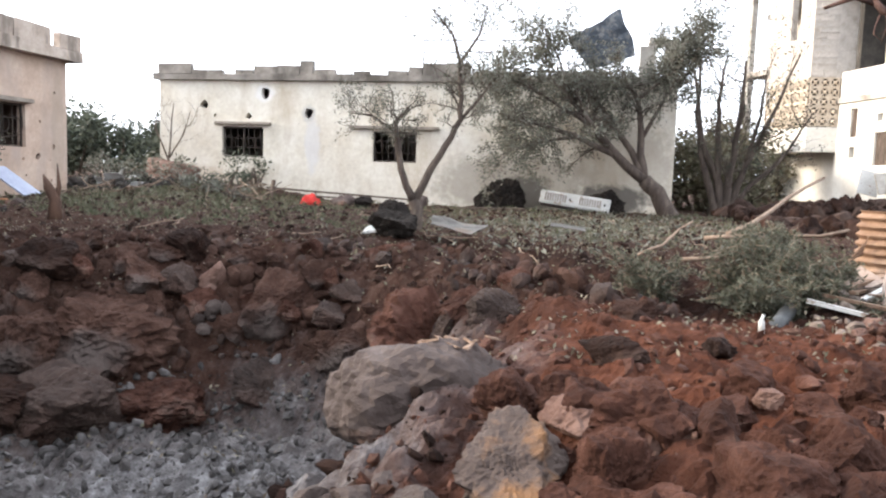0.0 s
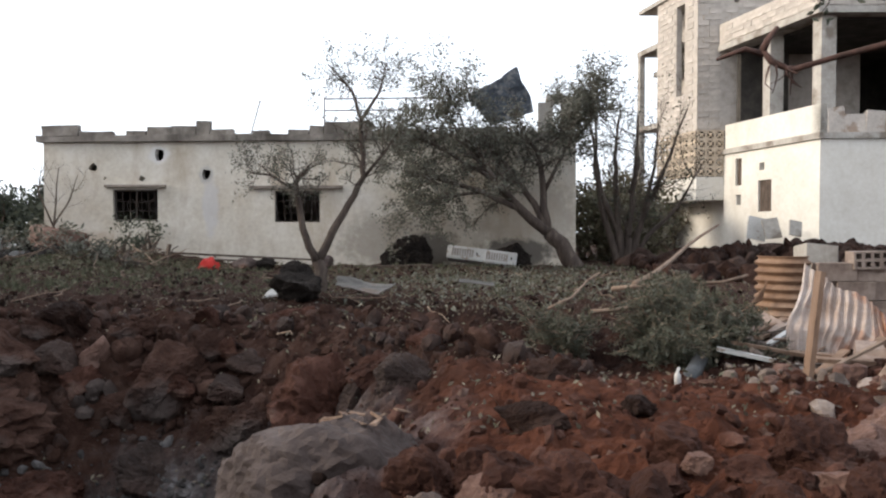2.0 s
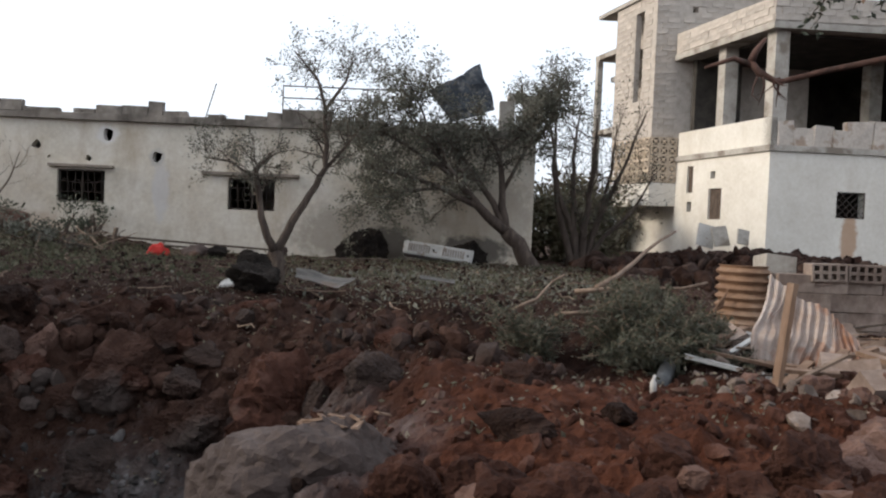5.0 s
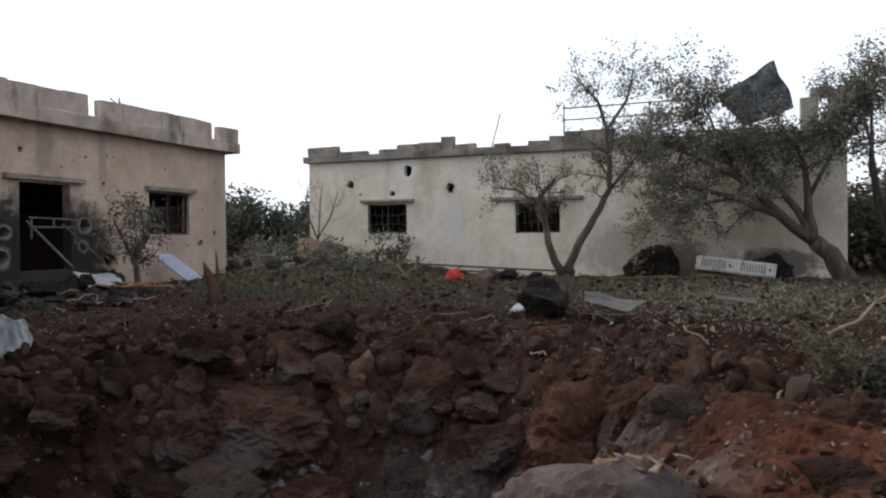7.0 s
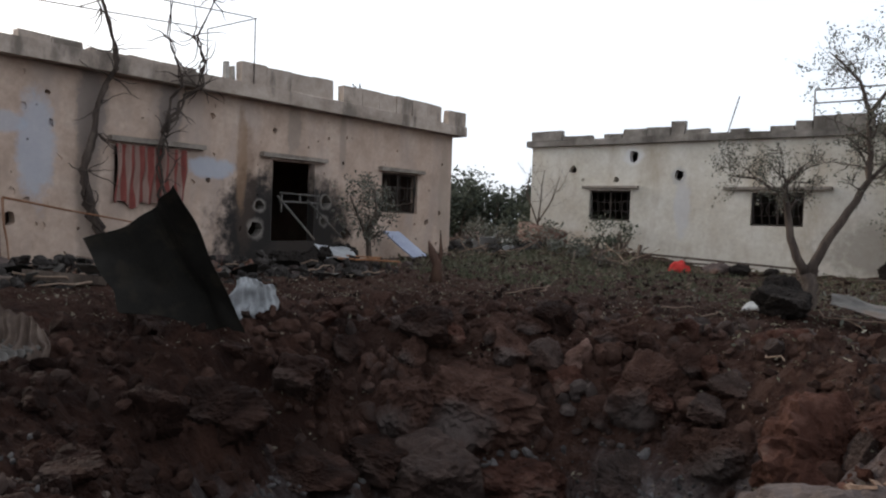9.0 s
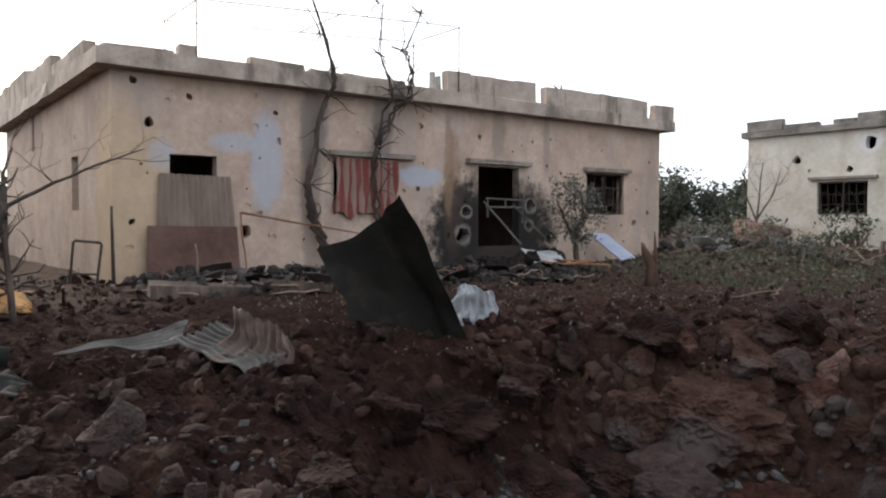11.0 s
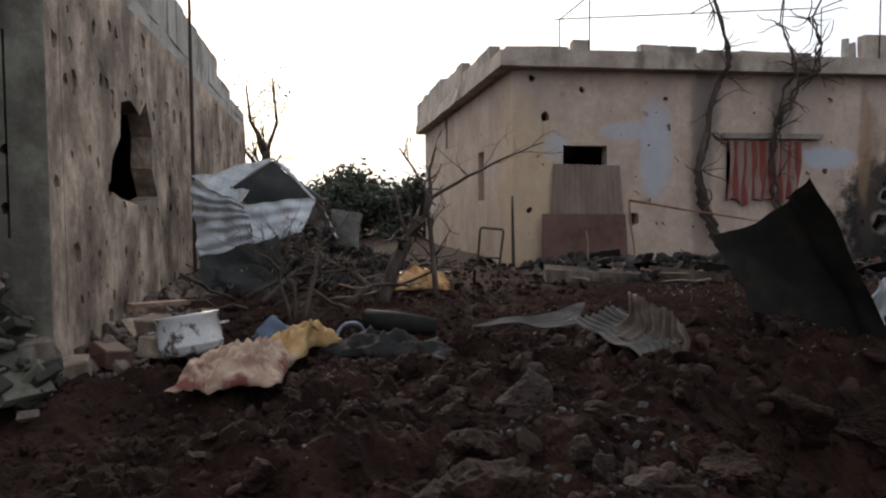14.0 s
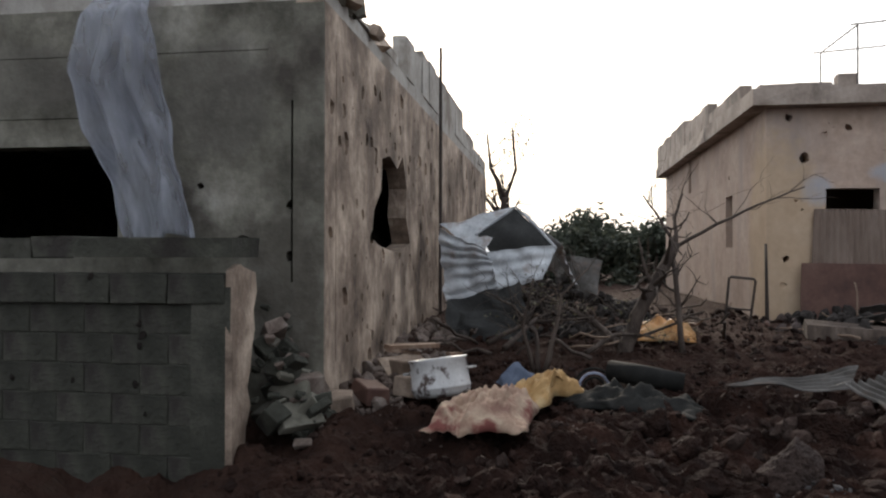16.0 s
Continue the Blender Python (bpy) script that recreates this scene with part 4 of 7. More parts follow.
BLACKMETAL = mat("sooty_metal", [(0.006, 0.0055, 0.0045), (0.015, 0.0135, 0.011)], scale=3, rough=0.8, metal=0.0, bump=0.2, stain=(0.018, 0.015, 0.011), stain_scale=5, spec=0.12)
ZINC = mat("galvanised_sheet", [(0.26, 0.27, 0.28), (0.42, 0.43, 0.44), (0.55, 0.56, 0.57)], scale=4, rough=0.5, metal=0.35, bump=0.1, stain=(0.2, 0.14, 0.1), stain_scale=2.5, stain_at=(0.55, 0.68))
OLDZINC = mat("dull_zinc_sheet", [(0.04, 0.035, 0.03), (0.085, 0.077, 0.069), (0.16, 0.148, 0.136)], scale=3, rough=0.6, metal=0.25, bump=0.1, stain=(0.115, 0.085, 0.065), stain_scale=2.0)
TANRUST = mat("tan_rust_sheet", [(0.13, 0.07, 0.042), (0.22, 0.135, 0.085), (0.3, 0.21, 0.15)], scale=2.5, rough=0.7, metal=0.1, bump=0.1)
BURNTRUST = mat("burnt_rust_sheet", [(0.03, 0.02, 0.015), (0.07, 0.048, 0.036), (0.14, 0.105, 0.082)], scale=4, rough=0.7, metal=0.15)
BROWNSHEET = mat("brown_sheet", [(0.12, 0.085, 0.065), (0.19, 0.14, 0.11), (0.24, 0.185, 0.15)], scale=3, rough=0.7, metal=0.1, stretch=(1, 1, 0.25))
OXIDE = mat("red_oxide_sheet", [(0.065, 0.035, 0.028), (0.105, 0.055, 0.042), (0.14, 0.08, 0.06)], scale=2.5, rough=0.7, metal=0.1)
TIMBER = mat("splintered_timber", [(0.1, 0.06, 0.04), (0.18, 0.115, 0.078), (0.26, 0.19, 0.145)], scale=6, stretch=(1, 1, 0.2), bump=0.4)
WHITEPAINT = mat("chipped_white_paint", [(0.36, 0.35, 0.33), (0.5, 0.49, 0.47)], scale=3, stain=(0.25, 0.2, 0.16), stain_scale=6, stain_at=(0.58, 0.62), rough=0.5)
RUSTPAINT = mat("rusty_white_paint", [(0.16, 0.12, 0.095), (0.3, 0.27, 0.24)], scale=5, rough=0.6)
ENAMEL = mat("scorched_enamel", [(0.36, 0.35, 0.34), (0.5, 0.49, 0.48)], scale=4, stain=(0.06, 0.04, 0.033), stain_scale=9, stain_at=(0.52, 0.6), rough=0.35)
YELLOW = mat("yellow_cloth", [(0.2, 0.11, 0.04), (0.36, 0.22, 0.09), (0.44, 0.33, 0.18)], scale=4, rough=0.9, bump=0.3)
PINKCLOTH = mat("stained_pink_cloth", [(0.17, 0.095, 0.07), (0.28, 0.19, 0.135), (0.35, 0.265, 0.19)], scale=4, rough=0.9, bump=0.3, lo=0.35, hi=0.6, stain=(0.14, 0.045, 0.036), stain_scale=3.6, stain_at=(0.54, 0.66))
REDCLOTH = mat("red_cloth", [(0.3, 0.02, 0.018), (0.45, 0.035, 0.025)], scale=5, rough=0.9)
BLUECLOTH = mat("blue_cloth", [(0.06, 0.075, 0.11), (0.11, 0.13, 0.175)], scale=5, rough=0.9)
RUBBER = mat("rubber", [(0.01, 0.01, 0.009), (0.022, 0.021, 0.019)], scale=8, rough=0.8, spec=0.1)
PALEBLUE = mat("pale_blue_panel", [(0.22, 0.24, 0.32), (0.32, 0.34, 0.42)], scale=3, rough=0.5)
ORANGEWOOD = mat("orange_wood", [(0.2, 0.085, 0.035), (0.32, 0.15, 0.07)], scale=6, rough=0.6)
PLASTICPIPE = mat("grey_pipe", [(0.025, 0.026, 0.027), (0.06, 0.062, 0.064)], scale=5, rough=0.5)
PINKROCK = mat("pink_rock", [(0.06, 0.029, 0.021), (0.115, 0.064, 0.048), (0.19, 0.122, 0.098)], scale=4, bump=0.7, bscale=20, bdist=0.04)


def striped():
    m = mat("striped_curtain", [(0.15, 0.04, 0.033), (0.22, 0.062, 0.05)], scale=5, rough=0.9, bump=0.2)
    nt = m.node_tree
    bs = nt.nodes["Principled BSDF"]
    w = nt.nodes.new("ShaderNodeTexWave")
    w.bands_direction = "Y"
    w.inputs["Scale"].default_value, w.inputs["Distortion"].default_value = 2.1, 0.9
    nt.links.new(nt.nodes.new("ShaderNodeNewGeometry").outputs["Position"], w.inputs["Vector"])
    col = bs.inputs["Base Color"].links[0].from_socket
    nt.links.new(mixed(nt, ramp(nt, w.outputs["Fac"], [(0, 0, 0), (1, 1, 1)], 0.45, 0.6), col, (0.25, 0.165, 0.135)), bs.inputs["Base Color"])
    return m


STRIPED = striped()


def plastic_film():
    m = bpy.data.materials.new("white_plastic_film")
    m.use_nodes = True
    nt = m.node_tree
    bs = nt.nodes["Principled BSDF"]
    nt.links.new(ramp(nt, noise_node(nt, 3.0), [(0.3, 0.31, 0.35), (0.5, 0.51, 0.56)]), bs.inputs["Base Color"])
    bs.inputs["Roughness"].default_value = 0.4
    tr = nt.nodes.new("ShaderNodeBsdfTranslucent")
    tr.inputs["Color"].default_value = (0.42, 0.43, 0.5, 1)
    mx = nt.nodes.new("ShaderNodeMixShader")
    mx.inputs[0].default_value = 0.4
    nt.links.new(bs.outputs[0], mx.inputs[1])
    nt.links.new(tr.outputs[0], mx.inputs[2])
    cl = nt.nodes.new("ShaderNodeBsdfTransparent")
    my = nt.nodes.new("ShaderNodeMixShader")
    nt.links.new(ramp(nt, noise_node(nt, 3.5), [(0.35, 0.35, 0.35), (0.72, 0.72, 0.72)]), my.inputs[0])
    nt.links.new(mx.outputs[0], my.inputs[1])
    nt.links.new(cl.outputs[0], my.inputs[2])
    nt.links.new(my.outputs[0], nt.nodes["Material Output"].inputs["Surface"])
    return m


FILM = plastic_film()


# ---- sheets, cloths, sticks ----
def sheet(fn, nu, nv, thick=0.004):
    """A thin solid surface: fn(u, v) gives a point, u and v from 0 to 1."""
    bm = bmesh.new()
    g = [[bm.verts.new(fn(i / nu, j / nv)) for j in range(nv + 1)] for i in range(nu + 1)]
    for i in range(nu):
        for j in range(nv):
            bm.faces.new((g[i][j], g[i + 1][j], g[i + 1][j + 1], g[i][j + 1]))
    bm.normal_update()
    back = [[bm.verts.new(p.co - p.normal * thick) for p in row] for row in g]
    for i in range(nu):
        for j in range(nv):
            bm.faces.new((back[i][j], back[i][j + 1], back[i + 1][j + 1], back[i + 1][j]))
    rim = [(i, 0) for i in range(nu)] + [(nu, j) for j in range(nv)] + [(i, nv) for i in range(nu, 0, -1)] + [(0, j) for j in range(nv, 0, -1)]
    for (i, j), (k, m) in zip(rim, rim[1:] + rim[:1]):
        bm.faces.new((g[k][m], g[i][j], back[i][j], back[k][m]))
    return bm


def quad_fn(a, b, c, d, ridge=0.0, waves=0, along="u", crumple=0.0, seed=0.0, sag=0.0):
    """A sheet between four corners (a-b along u, a-d along v), corrugated, crumpled and sagging."""
    a, b, c, d = (Vector(p) for p in (a, b, c, d))
    n = (b - a).cross(d - a).normalized()

    def fn(u, v):
        p = a.lerp(b, u).lerp(d.lerp(c, u), v)
        k = u if along == "u" else v
        p = p + n * (ridge * math.sin(2 * math.pi * waves * k) + sag * math.sin(math.pi * u) * math.sin(math.pi * v))
        if crumple:
            q = p * 2.2 + Vector((seed, seed * 1.7, seed * 0.3))
            p = p + crumple * (noise.noise_vector(q) + 0.5 * noise.noise_vector(q * 2.6))
        return p
    return fn


def drape(cx, cy, rx, ry, h, turn, seed, fold=0.05):
    """A cloth or bag lying in a heap on the ground."""
    c, s = math.cos(turn), math.sin(turn)

    def fn(u, v):
        a, b = (u - 0.5) * 2, (v - 0.5) * 2
        edge = 1 + 0.3 * noise.noise(Vector((a * 1.8 + seed, b * 1.8, seed))) + 0.12 * noise.noise(Vector((a * 6 + seed, b * 6, seed)))
        x, y = cx + (a * rx * c - b * ry * s) * edge, cy + (a * rx * s + b * ry * c) * edge
        k = max(0.0, (1 - a * a) * (1 - b * b))
        z = float(ground_z(np.array([x]), np.array([y]), False)[0]) + 0.03 + h * k ** 0.7 * (0.75 + 0.5 * noise.noise(Vector((a * 2 + seed, b * 2, 3))))
        return (x, y, z + fold * (0.2 + 1.1 * k) * (1.1 - 2.6 * abs(noise.noise(Vector((x * 4 + seed, y * 4, 0)))) - 1.2 * abs(noise.noise(Vector((x * 9, y * 9, seed))))))
    return fn


def spread(a, b, c, d, h, seed, fold=0.05):
    """A rumpled cloth spread over a lump between four corners on the ground, with straight hems and slanting folds."""
    def fn(u, v):
        x, y = ((p * (1 - u) + q * u) * (1 - v) + (r * (1 - u) + w * u) * v for p, q, r, w in ((a[0], b[0], d[0], c[0]), (a[1], b[1], d[1], c[1])))
        x, y = x + 0.07 * noise.noise(Vector((u * 3, v * 3, seed))), y + 0.07 * noise.noise(Vector((u * 3, v * 3, seed + 9)))
        k = (math.sin(math.pi * u) * math.sin(math.pi * v)) ** 0.55
        q = Vector((u * 3.2 + 1.6 * v, v * 1.6 - u, seed))
        crease = (0.5 - abs(noise.noise(q))) + 0.8 * (0.4 - abs(noise.noise(q * 2.3))) + 0.35 * noise.noise(q * 5)
        z = float(ground_z(np.array([x]), np.array([y]), False)[0]) + 0.07 + h * k * (0.8 + 0.5 * noise.noise(Vector((u * 1.6, v * 1.6, seed + 3))))
        return (x, y, z + fold * crease * (0.5 + 1.5 * k))
    return fn


def stick(name, a, b, r, material, label, category, bend=0.03, seed=0, flat=False):
    rnd = random.Random(seed)
    bm = bmesh.new()
    a, b = Vector(a), Vector(b)
    if flat:
        d = (b - a)
        m = Matrix.Translation((a + b) / 2) @ d.to_track_quat("X", "Z").to_matrix().to_4x4()
        tbox(bm, m, d.length, r * 2.4, r * 0.8, r * 0.12)
    else:
        pts = [a.lerp(b, i / 5) + Vector((rnd.gauss(0, bend), rnd.gauss(0, bend), rnd.gauss(0, bend * 0.6))) * (0 < i < 5) for i in range(6)]
        tube(bm, pts, [r * (1 - 0.08 * i) for i in range(6)], 7)
    return solo(name, bm, material, label, category, a, smooth=not flat)


# ---- stones: a few dozen large ones on their own, the countless rest as rubble ----
def rock_shape(seed, detail=2):
    bm = bmesh.new()
    rock(bm, (0, 0, 0), 1.0, random.Random(seed), detail, (1, 1, 0.8), 0.5, 8, (0.3, 0.68))
    bm.normal_update()
    v = np.array([p.co[:] for p in bm.verts]) * 1.25
    f = np.array([[q.index for q in p.verts] for p in bm.faces])
    bm.free()
    return v, f


SHAPES = [rock_shape(100 + i) for i in range(20)]
CHIPS = [rock_shape(160 + i, 1) for i in range(20)]


def rubble(name, label, spots, material, seed, category="rubble"):
    """Many stones in one mesh: spots are (x, y, size), half sunk in the ground, or (x, y, size, z)."""
    rnd = np.random.RandomState(seed)
    vs, fs, off = [], [], 0
    zs = ground_z(np.array([s[0] for s in spots]), np.array([s[1] for s in spots]))
    for s, z in zip(spots, zs):
        v, f = (SHAPES if s[2] > 0.055 else CHIPS)[rnd.randint(20)]
        m = np.array(Euler(rnd.uniform(0, 6.28, 3)).to_matrix())
        k = s[2] * rnd.uniform(0.6, 1.35, 3)
        p = (v * k) @ m.T
        vs.append(p + (s[0], s[1], (s[3] if len(s) > 3 else z) + s[2] * 0.25))
        fs.append(f + off)
        off += len(v)
    me = bpy.data.meshes.new(name)
    V, F = np.concatenate(vs), np.concatenate(fs)
    me.vertices.add(len(V))
    me.vertices.foreach_set("co", V.astype(np.float32).ravel())
    me.loops.add(F.size)
    me.loops.foreach_set("vertex_index", F.ravel().astype(np.int32))
    me.polygons.add(len(F))
    me.polygons.foreach_set("loop_start", np.arange(0, F.size, 3, dtype=np.int32))
    me.update(calc_edges=True)
    me.shade_flat()
    me.materials.append(material)
    return tagged(new(name, me), label, category, kind="stuff")


def island_vary(m, amount=0.6):
    nt = m.node_tree
    bs = nt.nodes["Principled BSDF"]
    col = bs.inputs["Base Color"].links[0].from_socket
    g = nt.nodes.new("ShaderNodeNewGeometry")
    nt.links.new(mixed(nt, amount, col, ramp(nt, g.outputs["Random Per Island"], [(0.22, 0.22, 0.22), (0.72, 0.72, 0.72)], 0, 1), "OVERLAY"), bs.inputs["Base Color"])


PALERUBBLE = mat("pale_rubble", [(0.06, 0.042, 0.034), (0.13, 0.098, 0.08), (0.26, 0.215, 0.185)], scale=5, bump=0.5, bscale=40)
OCHRE = mat("ochre_stone", [(0.028, 0.019, 0.0155), (0.06, 0.042, 0.035), (0.095, 0.072, 0.062)], scale=3, bump=0.8, bscale=18, bdist=0.04, stain=(0.17, 0.085, 0.036), stain_scale=2.2, stain_at=(0.5, 0.6))
for m_ in (CLOD, ASH, STONE, PALERUBBLE):
    island_vary(m_)
island_vary(REDCLOD, 0.3)

BROWNSTONE = mat("brown_stone", [(0.018, 0.0102, 0.0076), (0.039, 0.0235, 0.018), (0.07, 0.047, 0.038)], scale=3.5, bump=1.0, bscale=22, bdist=0.05, stain=(0.04, 0.02, 0.014), vary=0.3)
DUSTCLOD = mat("dusty_clod", [(0.021, 0.0105, 0.0076), (0.05, 0.0255, 0.0182), (0.088, 0.052, 0.04)], scale=5, bump=0.9, bscale=30, bdist=0.04, stain=(0.07, 0.054, 0.048), vary=0.4, spec=0.1)
island_vary(DUSTCLOD)

R = random.Random(77)


def scatter(n, x0, x1, y0, y1, lo, hi, power=2.6, keep=lambda x, y: True):
    out = []
    while len(out) < n:
        x, y = R.uniform(x0, x1), R.uniform(y0, y1)
        if keep(x, y):
            out.append((x, y, lo + (hi - lo) * R.random() ** power))
    return out


cr = lambda x, y: math.hypot(x - CRATER[0], y - CRATER[1])
rubble("clods", "broken clods of red-brown earth round the crater", scatter(3600, -8, 1, 4.6, 9.5, 0.008, 0.11, 4.2, lambda x, y: 1.7 < cr(x, y) < 4.3 and not (x > -1.6 and y < 5.8)), DUSTCLOD, 1)
rubble("clods", "broken clods of dark earth on the near crater side", scatter(1700, -7, -1, 1.2, 4.6, 0.008, 0.09, 4.2, lambda x, y: 1.7 < cr(x, y) < 4.3), CLOD, 17)
rubble("ash_rubble", "grey ash-covered stones on the crater floor", scatter(4200, -6, -1, 2.3, 7.2, 0.005, 0.06, 3.6, lambda x, y: cr(x, y) < 1.75), ASH, 2)
rubble("clods", "lumpy red clods at the crater's lip", scatter(2600, -1.6, 2.4, 1.7, 5.8, 0.005, 0.06, 3.6), REDCLOD, 3)
rubble("rubble", "loose stones and earth clods in the yard", scatter(4800, -8.5, -2.0, -0.9, 3.4, 0.005, 0.045, 3.2), CLOD, 4)
rubble("rubble", "plaster chips and clods at the foot of the ruin", scatter(1500, -8.4, -3.6, -1.9, 0.6, 0.006, 0.05, 3.2, lambda x, y: not (x < -6.5 and y < -1.4)), CLOD, 15)
rubble("rubble", "small stones and clods by the house corner", scatter(1500, -13.0, -8.8, -0.6, 3.6, 0.01, 0.07, 3.0), CLOD, 16)
rubble("ash_rubble", "grey ash-covered stones strewn in the yard", scatter(420, -5.0, -2.6, 0.7, 3.2, 0.005, 0.035, 2.4, lambda x, y: abs(y - 1.6 + 0.2 * (x + 4)) < 0.5), ASH, 14)
rubble("rubble", "small stones and clods over the leafy field", scatter(5200, -11.5, 4.0, 6.5, 17.5, 0.01, 0.07, 4.0), CLOD, 5)
rubble("stone_heap", "heap of rough field stones beside the villa", [(x, y, s, gz(x, y) + 0.28 * math.exp(-((x - 5.6) / 2.2) ** 2 - ((y - 17.5) / 2.6) ** 2) * R.uniform(0.4, 1)) for x, y, s in scatter(900, 2.6, 9.5, 13.5, 21.5, 0.07, 0.26, 1.6)], CLOD, 6)
rubble("rubble", "grey rubble along the foot of the house", scatter(700, -11.9, -10.0, 3.0, 12.0, 0.012, 0.13, 3.0), STONE, 7)
rubble("rubble", "pale rubble and block chips by the broken wall", scatter(700, 1.2, 4.4, 4.4, 8.8, 0.01, 0.08, 2.8), PALERUBBLE, 8)
rubble("rubble", "pale plaster chips scattered on the soil", scatter(1300, -11, 3, -0.8, 14, 0.005, 0.02, 1.8), PALERUBBLE, 9)

DEBRIS = mat("burnt_debris", [(0.01, 0.0085, 0.0075), (0.032, 0.027, 0.024), (0.075, 0.066, 0.06)], scale=6, bump=0.6, spec=0.15, vary=0.3)
island_vary(DEBRIS)
rubble("rubble", "burnt grey debris heaped along the house", [(x, y, s, gz(x, y) + R.uniform(0, 0.2) * math.exp(-((x + 11.0) / 0.7) ** 2)) for x, y, s in scatter(900, -11.8, -9.6, 3.4, 10.8, 0.015, 0.12, 2.4)], DEBRIS, 12)
for i in range(56):
    x, y = R.uniform(-11.5, -9.7), R.uniform(3.5, 9.6)
    w, l, k = R.uniform(0, 3.14), R.uniform(0.2, 0.5), R.uniform(0.08, 0.22)
    z, c, q = gz(x, y) + R.uniform(0.06, 0.24), math.cos(w), math.sin(w)
    bm = sheet(quad_fn((x, y, z), (x + l * c, y + l * q, z + R.uniform(-0.1, 0.08)), (x + l * c - k * q, y + l * q + k * c, z - 0.08), (x - k * q, y + k * c, z - 0.1), 0, 0, crumple=0.06, seed=i), 8, 5, 0.006)
    solo("metal_scrap", bm, OLDZINC if i % 3 else BLACKMETAL, "torn scrap of sheet metal among burnt debris", "metal sheet", (x, y, z - 0.15), group="metal scraps")

# (x, y, size, height to width) of the blocks that stand out, place by place
KINDS = {"B": (BROWNSTONE, "rough brown stone half sunk in soil", 0.85), "E": (DUSTCLOD, "dusty crumbling block of red-brown earth", 1.0), "S": (STONE, "rough grey stone in churned soil", 0.5), "O": (OCHRE, "ochre-stained grey stone at the crater's lip", 0.8), "R": (REDCLOD, "crumbling clod of red earth", 1.0),
         "C": (CLOD, "crumbling block of brown earth", 0.95), "P": (PINKROCK, "pinkish rock in churned soil", 0.95), "D": (DARK, "charred black lump under the tree", 1.0)}
LIP = {"O": [(-0.7, 2.86, 0.26, 0.98)],
       "S": [(-1.0, 2.66, 0.16, 1.1), (-1.32, 2.95, 0.13, 0.8), (-1.18, 3.0, 0.1, 0.7), (-1.55, 3.15, 0.12, 0.6)],
       "R": [(-0.72, 3.5, 0.2, 0.86), (-0.46, 3.5, 0.18, 0.8), (-0.17, 3.1, 0.27, 0.65), (-0.33, 2.72, 0.2, 0.84), (0.01, 3.07, 0.13, 0.86), (-0.47, 2.48, 0.17, 0.88), (-0.21, 2.43, 0.15, 0.77), (0.02, 2.35, 0.17, 0.65),
             (0.32, 2.32, 0.16, 0.7), (0.23, 2.78, 0.12, 0.86), (0.75, 3.4, 0.24, 0.7), (1.0, 2.9, 0.2, 0.7), (0.15, 2.5, 0.24, 0.66), (0.4, 2.62, 0.17, 0.84)],
       "P": [(1.42, 3.7, 0.3, 0.75), (1.05, 3.62, 0.17, 0.8), (2.42, 5.35, 0.26, 1.2), (1.9, 4.5, 0.26, 0.8), (2.75, 5.6, 0.33, 1.0)],
       "C": [(-0.3, 4.12, 0.2, 0.55), (0.35, 4.6, 0.13, 0.6)]}
SLOPE = {"E": [(-4.86, 6.25, 0.72, 0.64), (-5.25, 5.75, 0.36, 0.96), (-3.41, 6.9, 0.42, 0.8), (-2.63, 6.55, 0.34, 0.67), (-4.74, 6.8, 0.32, 0.69), (-5.08, 9.0, 0.33, 0.57), (-5.41, 6.6, 0.2, 0.96), (-3.69, 6.7, 0.25, 0.72)],
         "R": [(-1.75, 6.0, 0.46, 0.83), (-1.35, 5.95, 0.28, 0.8), (-4.0, 6.1, 0.5, 0.42), (-4.18, 6.8, 0.2, 0.77), (-2.1, 6.2, 0.25, 0.77)],
         "B": [(-4.8, 5.45, 0.62, 0.62), (-3.3, 6.3, 0.36, 0.8), (-4.4, 6.9, 0.2, 0.86)],
         "P": [(-4.13, 7.0, 0.18, 1.05)]}
FLANK = {"C": [(-5.77, 4.95, 0.45, 0.57), (-5.2, 4.5, 0.42, 0.5), (-5.5, 3.9, 0.42, 0.57), (-5.13, 5.25, 0.5, 0.49), (-5.6, 6.4, 0.36, 0.64), (-4.55, 7.3, 0.27, 0.8), (-5.3, 3.3, 0.25, 0.8), (-6.2, 4.5, 0.25, 0.7), (-7.0, 4.3, 0.3, 0.7)],
         "D": [(-3.28, 10.6, 0.32, 0.95), (-3.1, 10.1, 0.34, 0.8)]}
YARD = {"B": [(-5.05, 1.5, 0.19, 0.94), (-3.85, 1.64, 0.09, 0.72), (-3.67, 0.56, 0.12, 0.53), (-4.25, 1.52, 0.08, 0.99), (-4.02, 1.54, 0.07, 0.96)],
        "C": [(-4.37, 1.0, 0.2, 0.61), (-4.32, 2.29, 0.2, 0.63), (-3.77, 0.96, 0.3, 0.51), (-4.26, 0.12, 0.13, 0.64), (-5.85, 5.6, 0.2, 0.77), (-5.9, 1.95, 0.22, 0.7)]}
BOULDERS = [(x, y, s, k, c) for area in (LIP, SLOPE, FLANK, YARD) for c in area for x, y, s, k in area[c]]
for n_, x0, x1, y0, y1, lo, hi, kinds in ((60, -0.7, 1.9, 2.1, 3.7, 0.06, 0.16, "RRRRRP"), (30, -6.5, -3.0, 0.4, 3.0, 0.05, 0.13, "C"), (14, 1.3, 3.0, 4.6, 7.0, 0.06, 0.16, "P")):
    for k in range(n_):
        BOULDERS.append((R.uniform(x0, x1), R.uniform(y0, y1), R.uniform(lo, hi), R.uniform(0.6, 1.0), kinds[k % len(kinds)]))
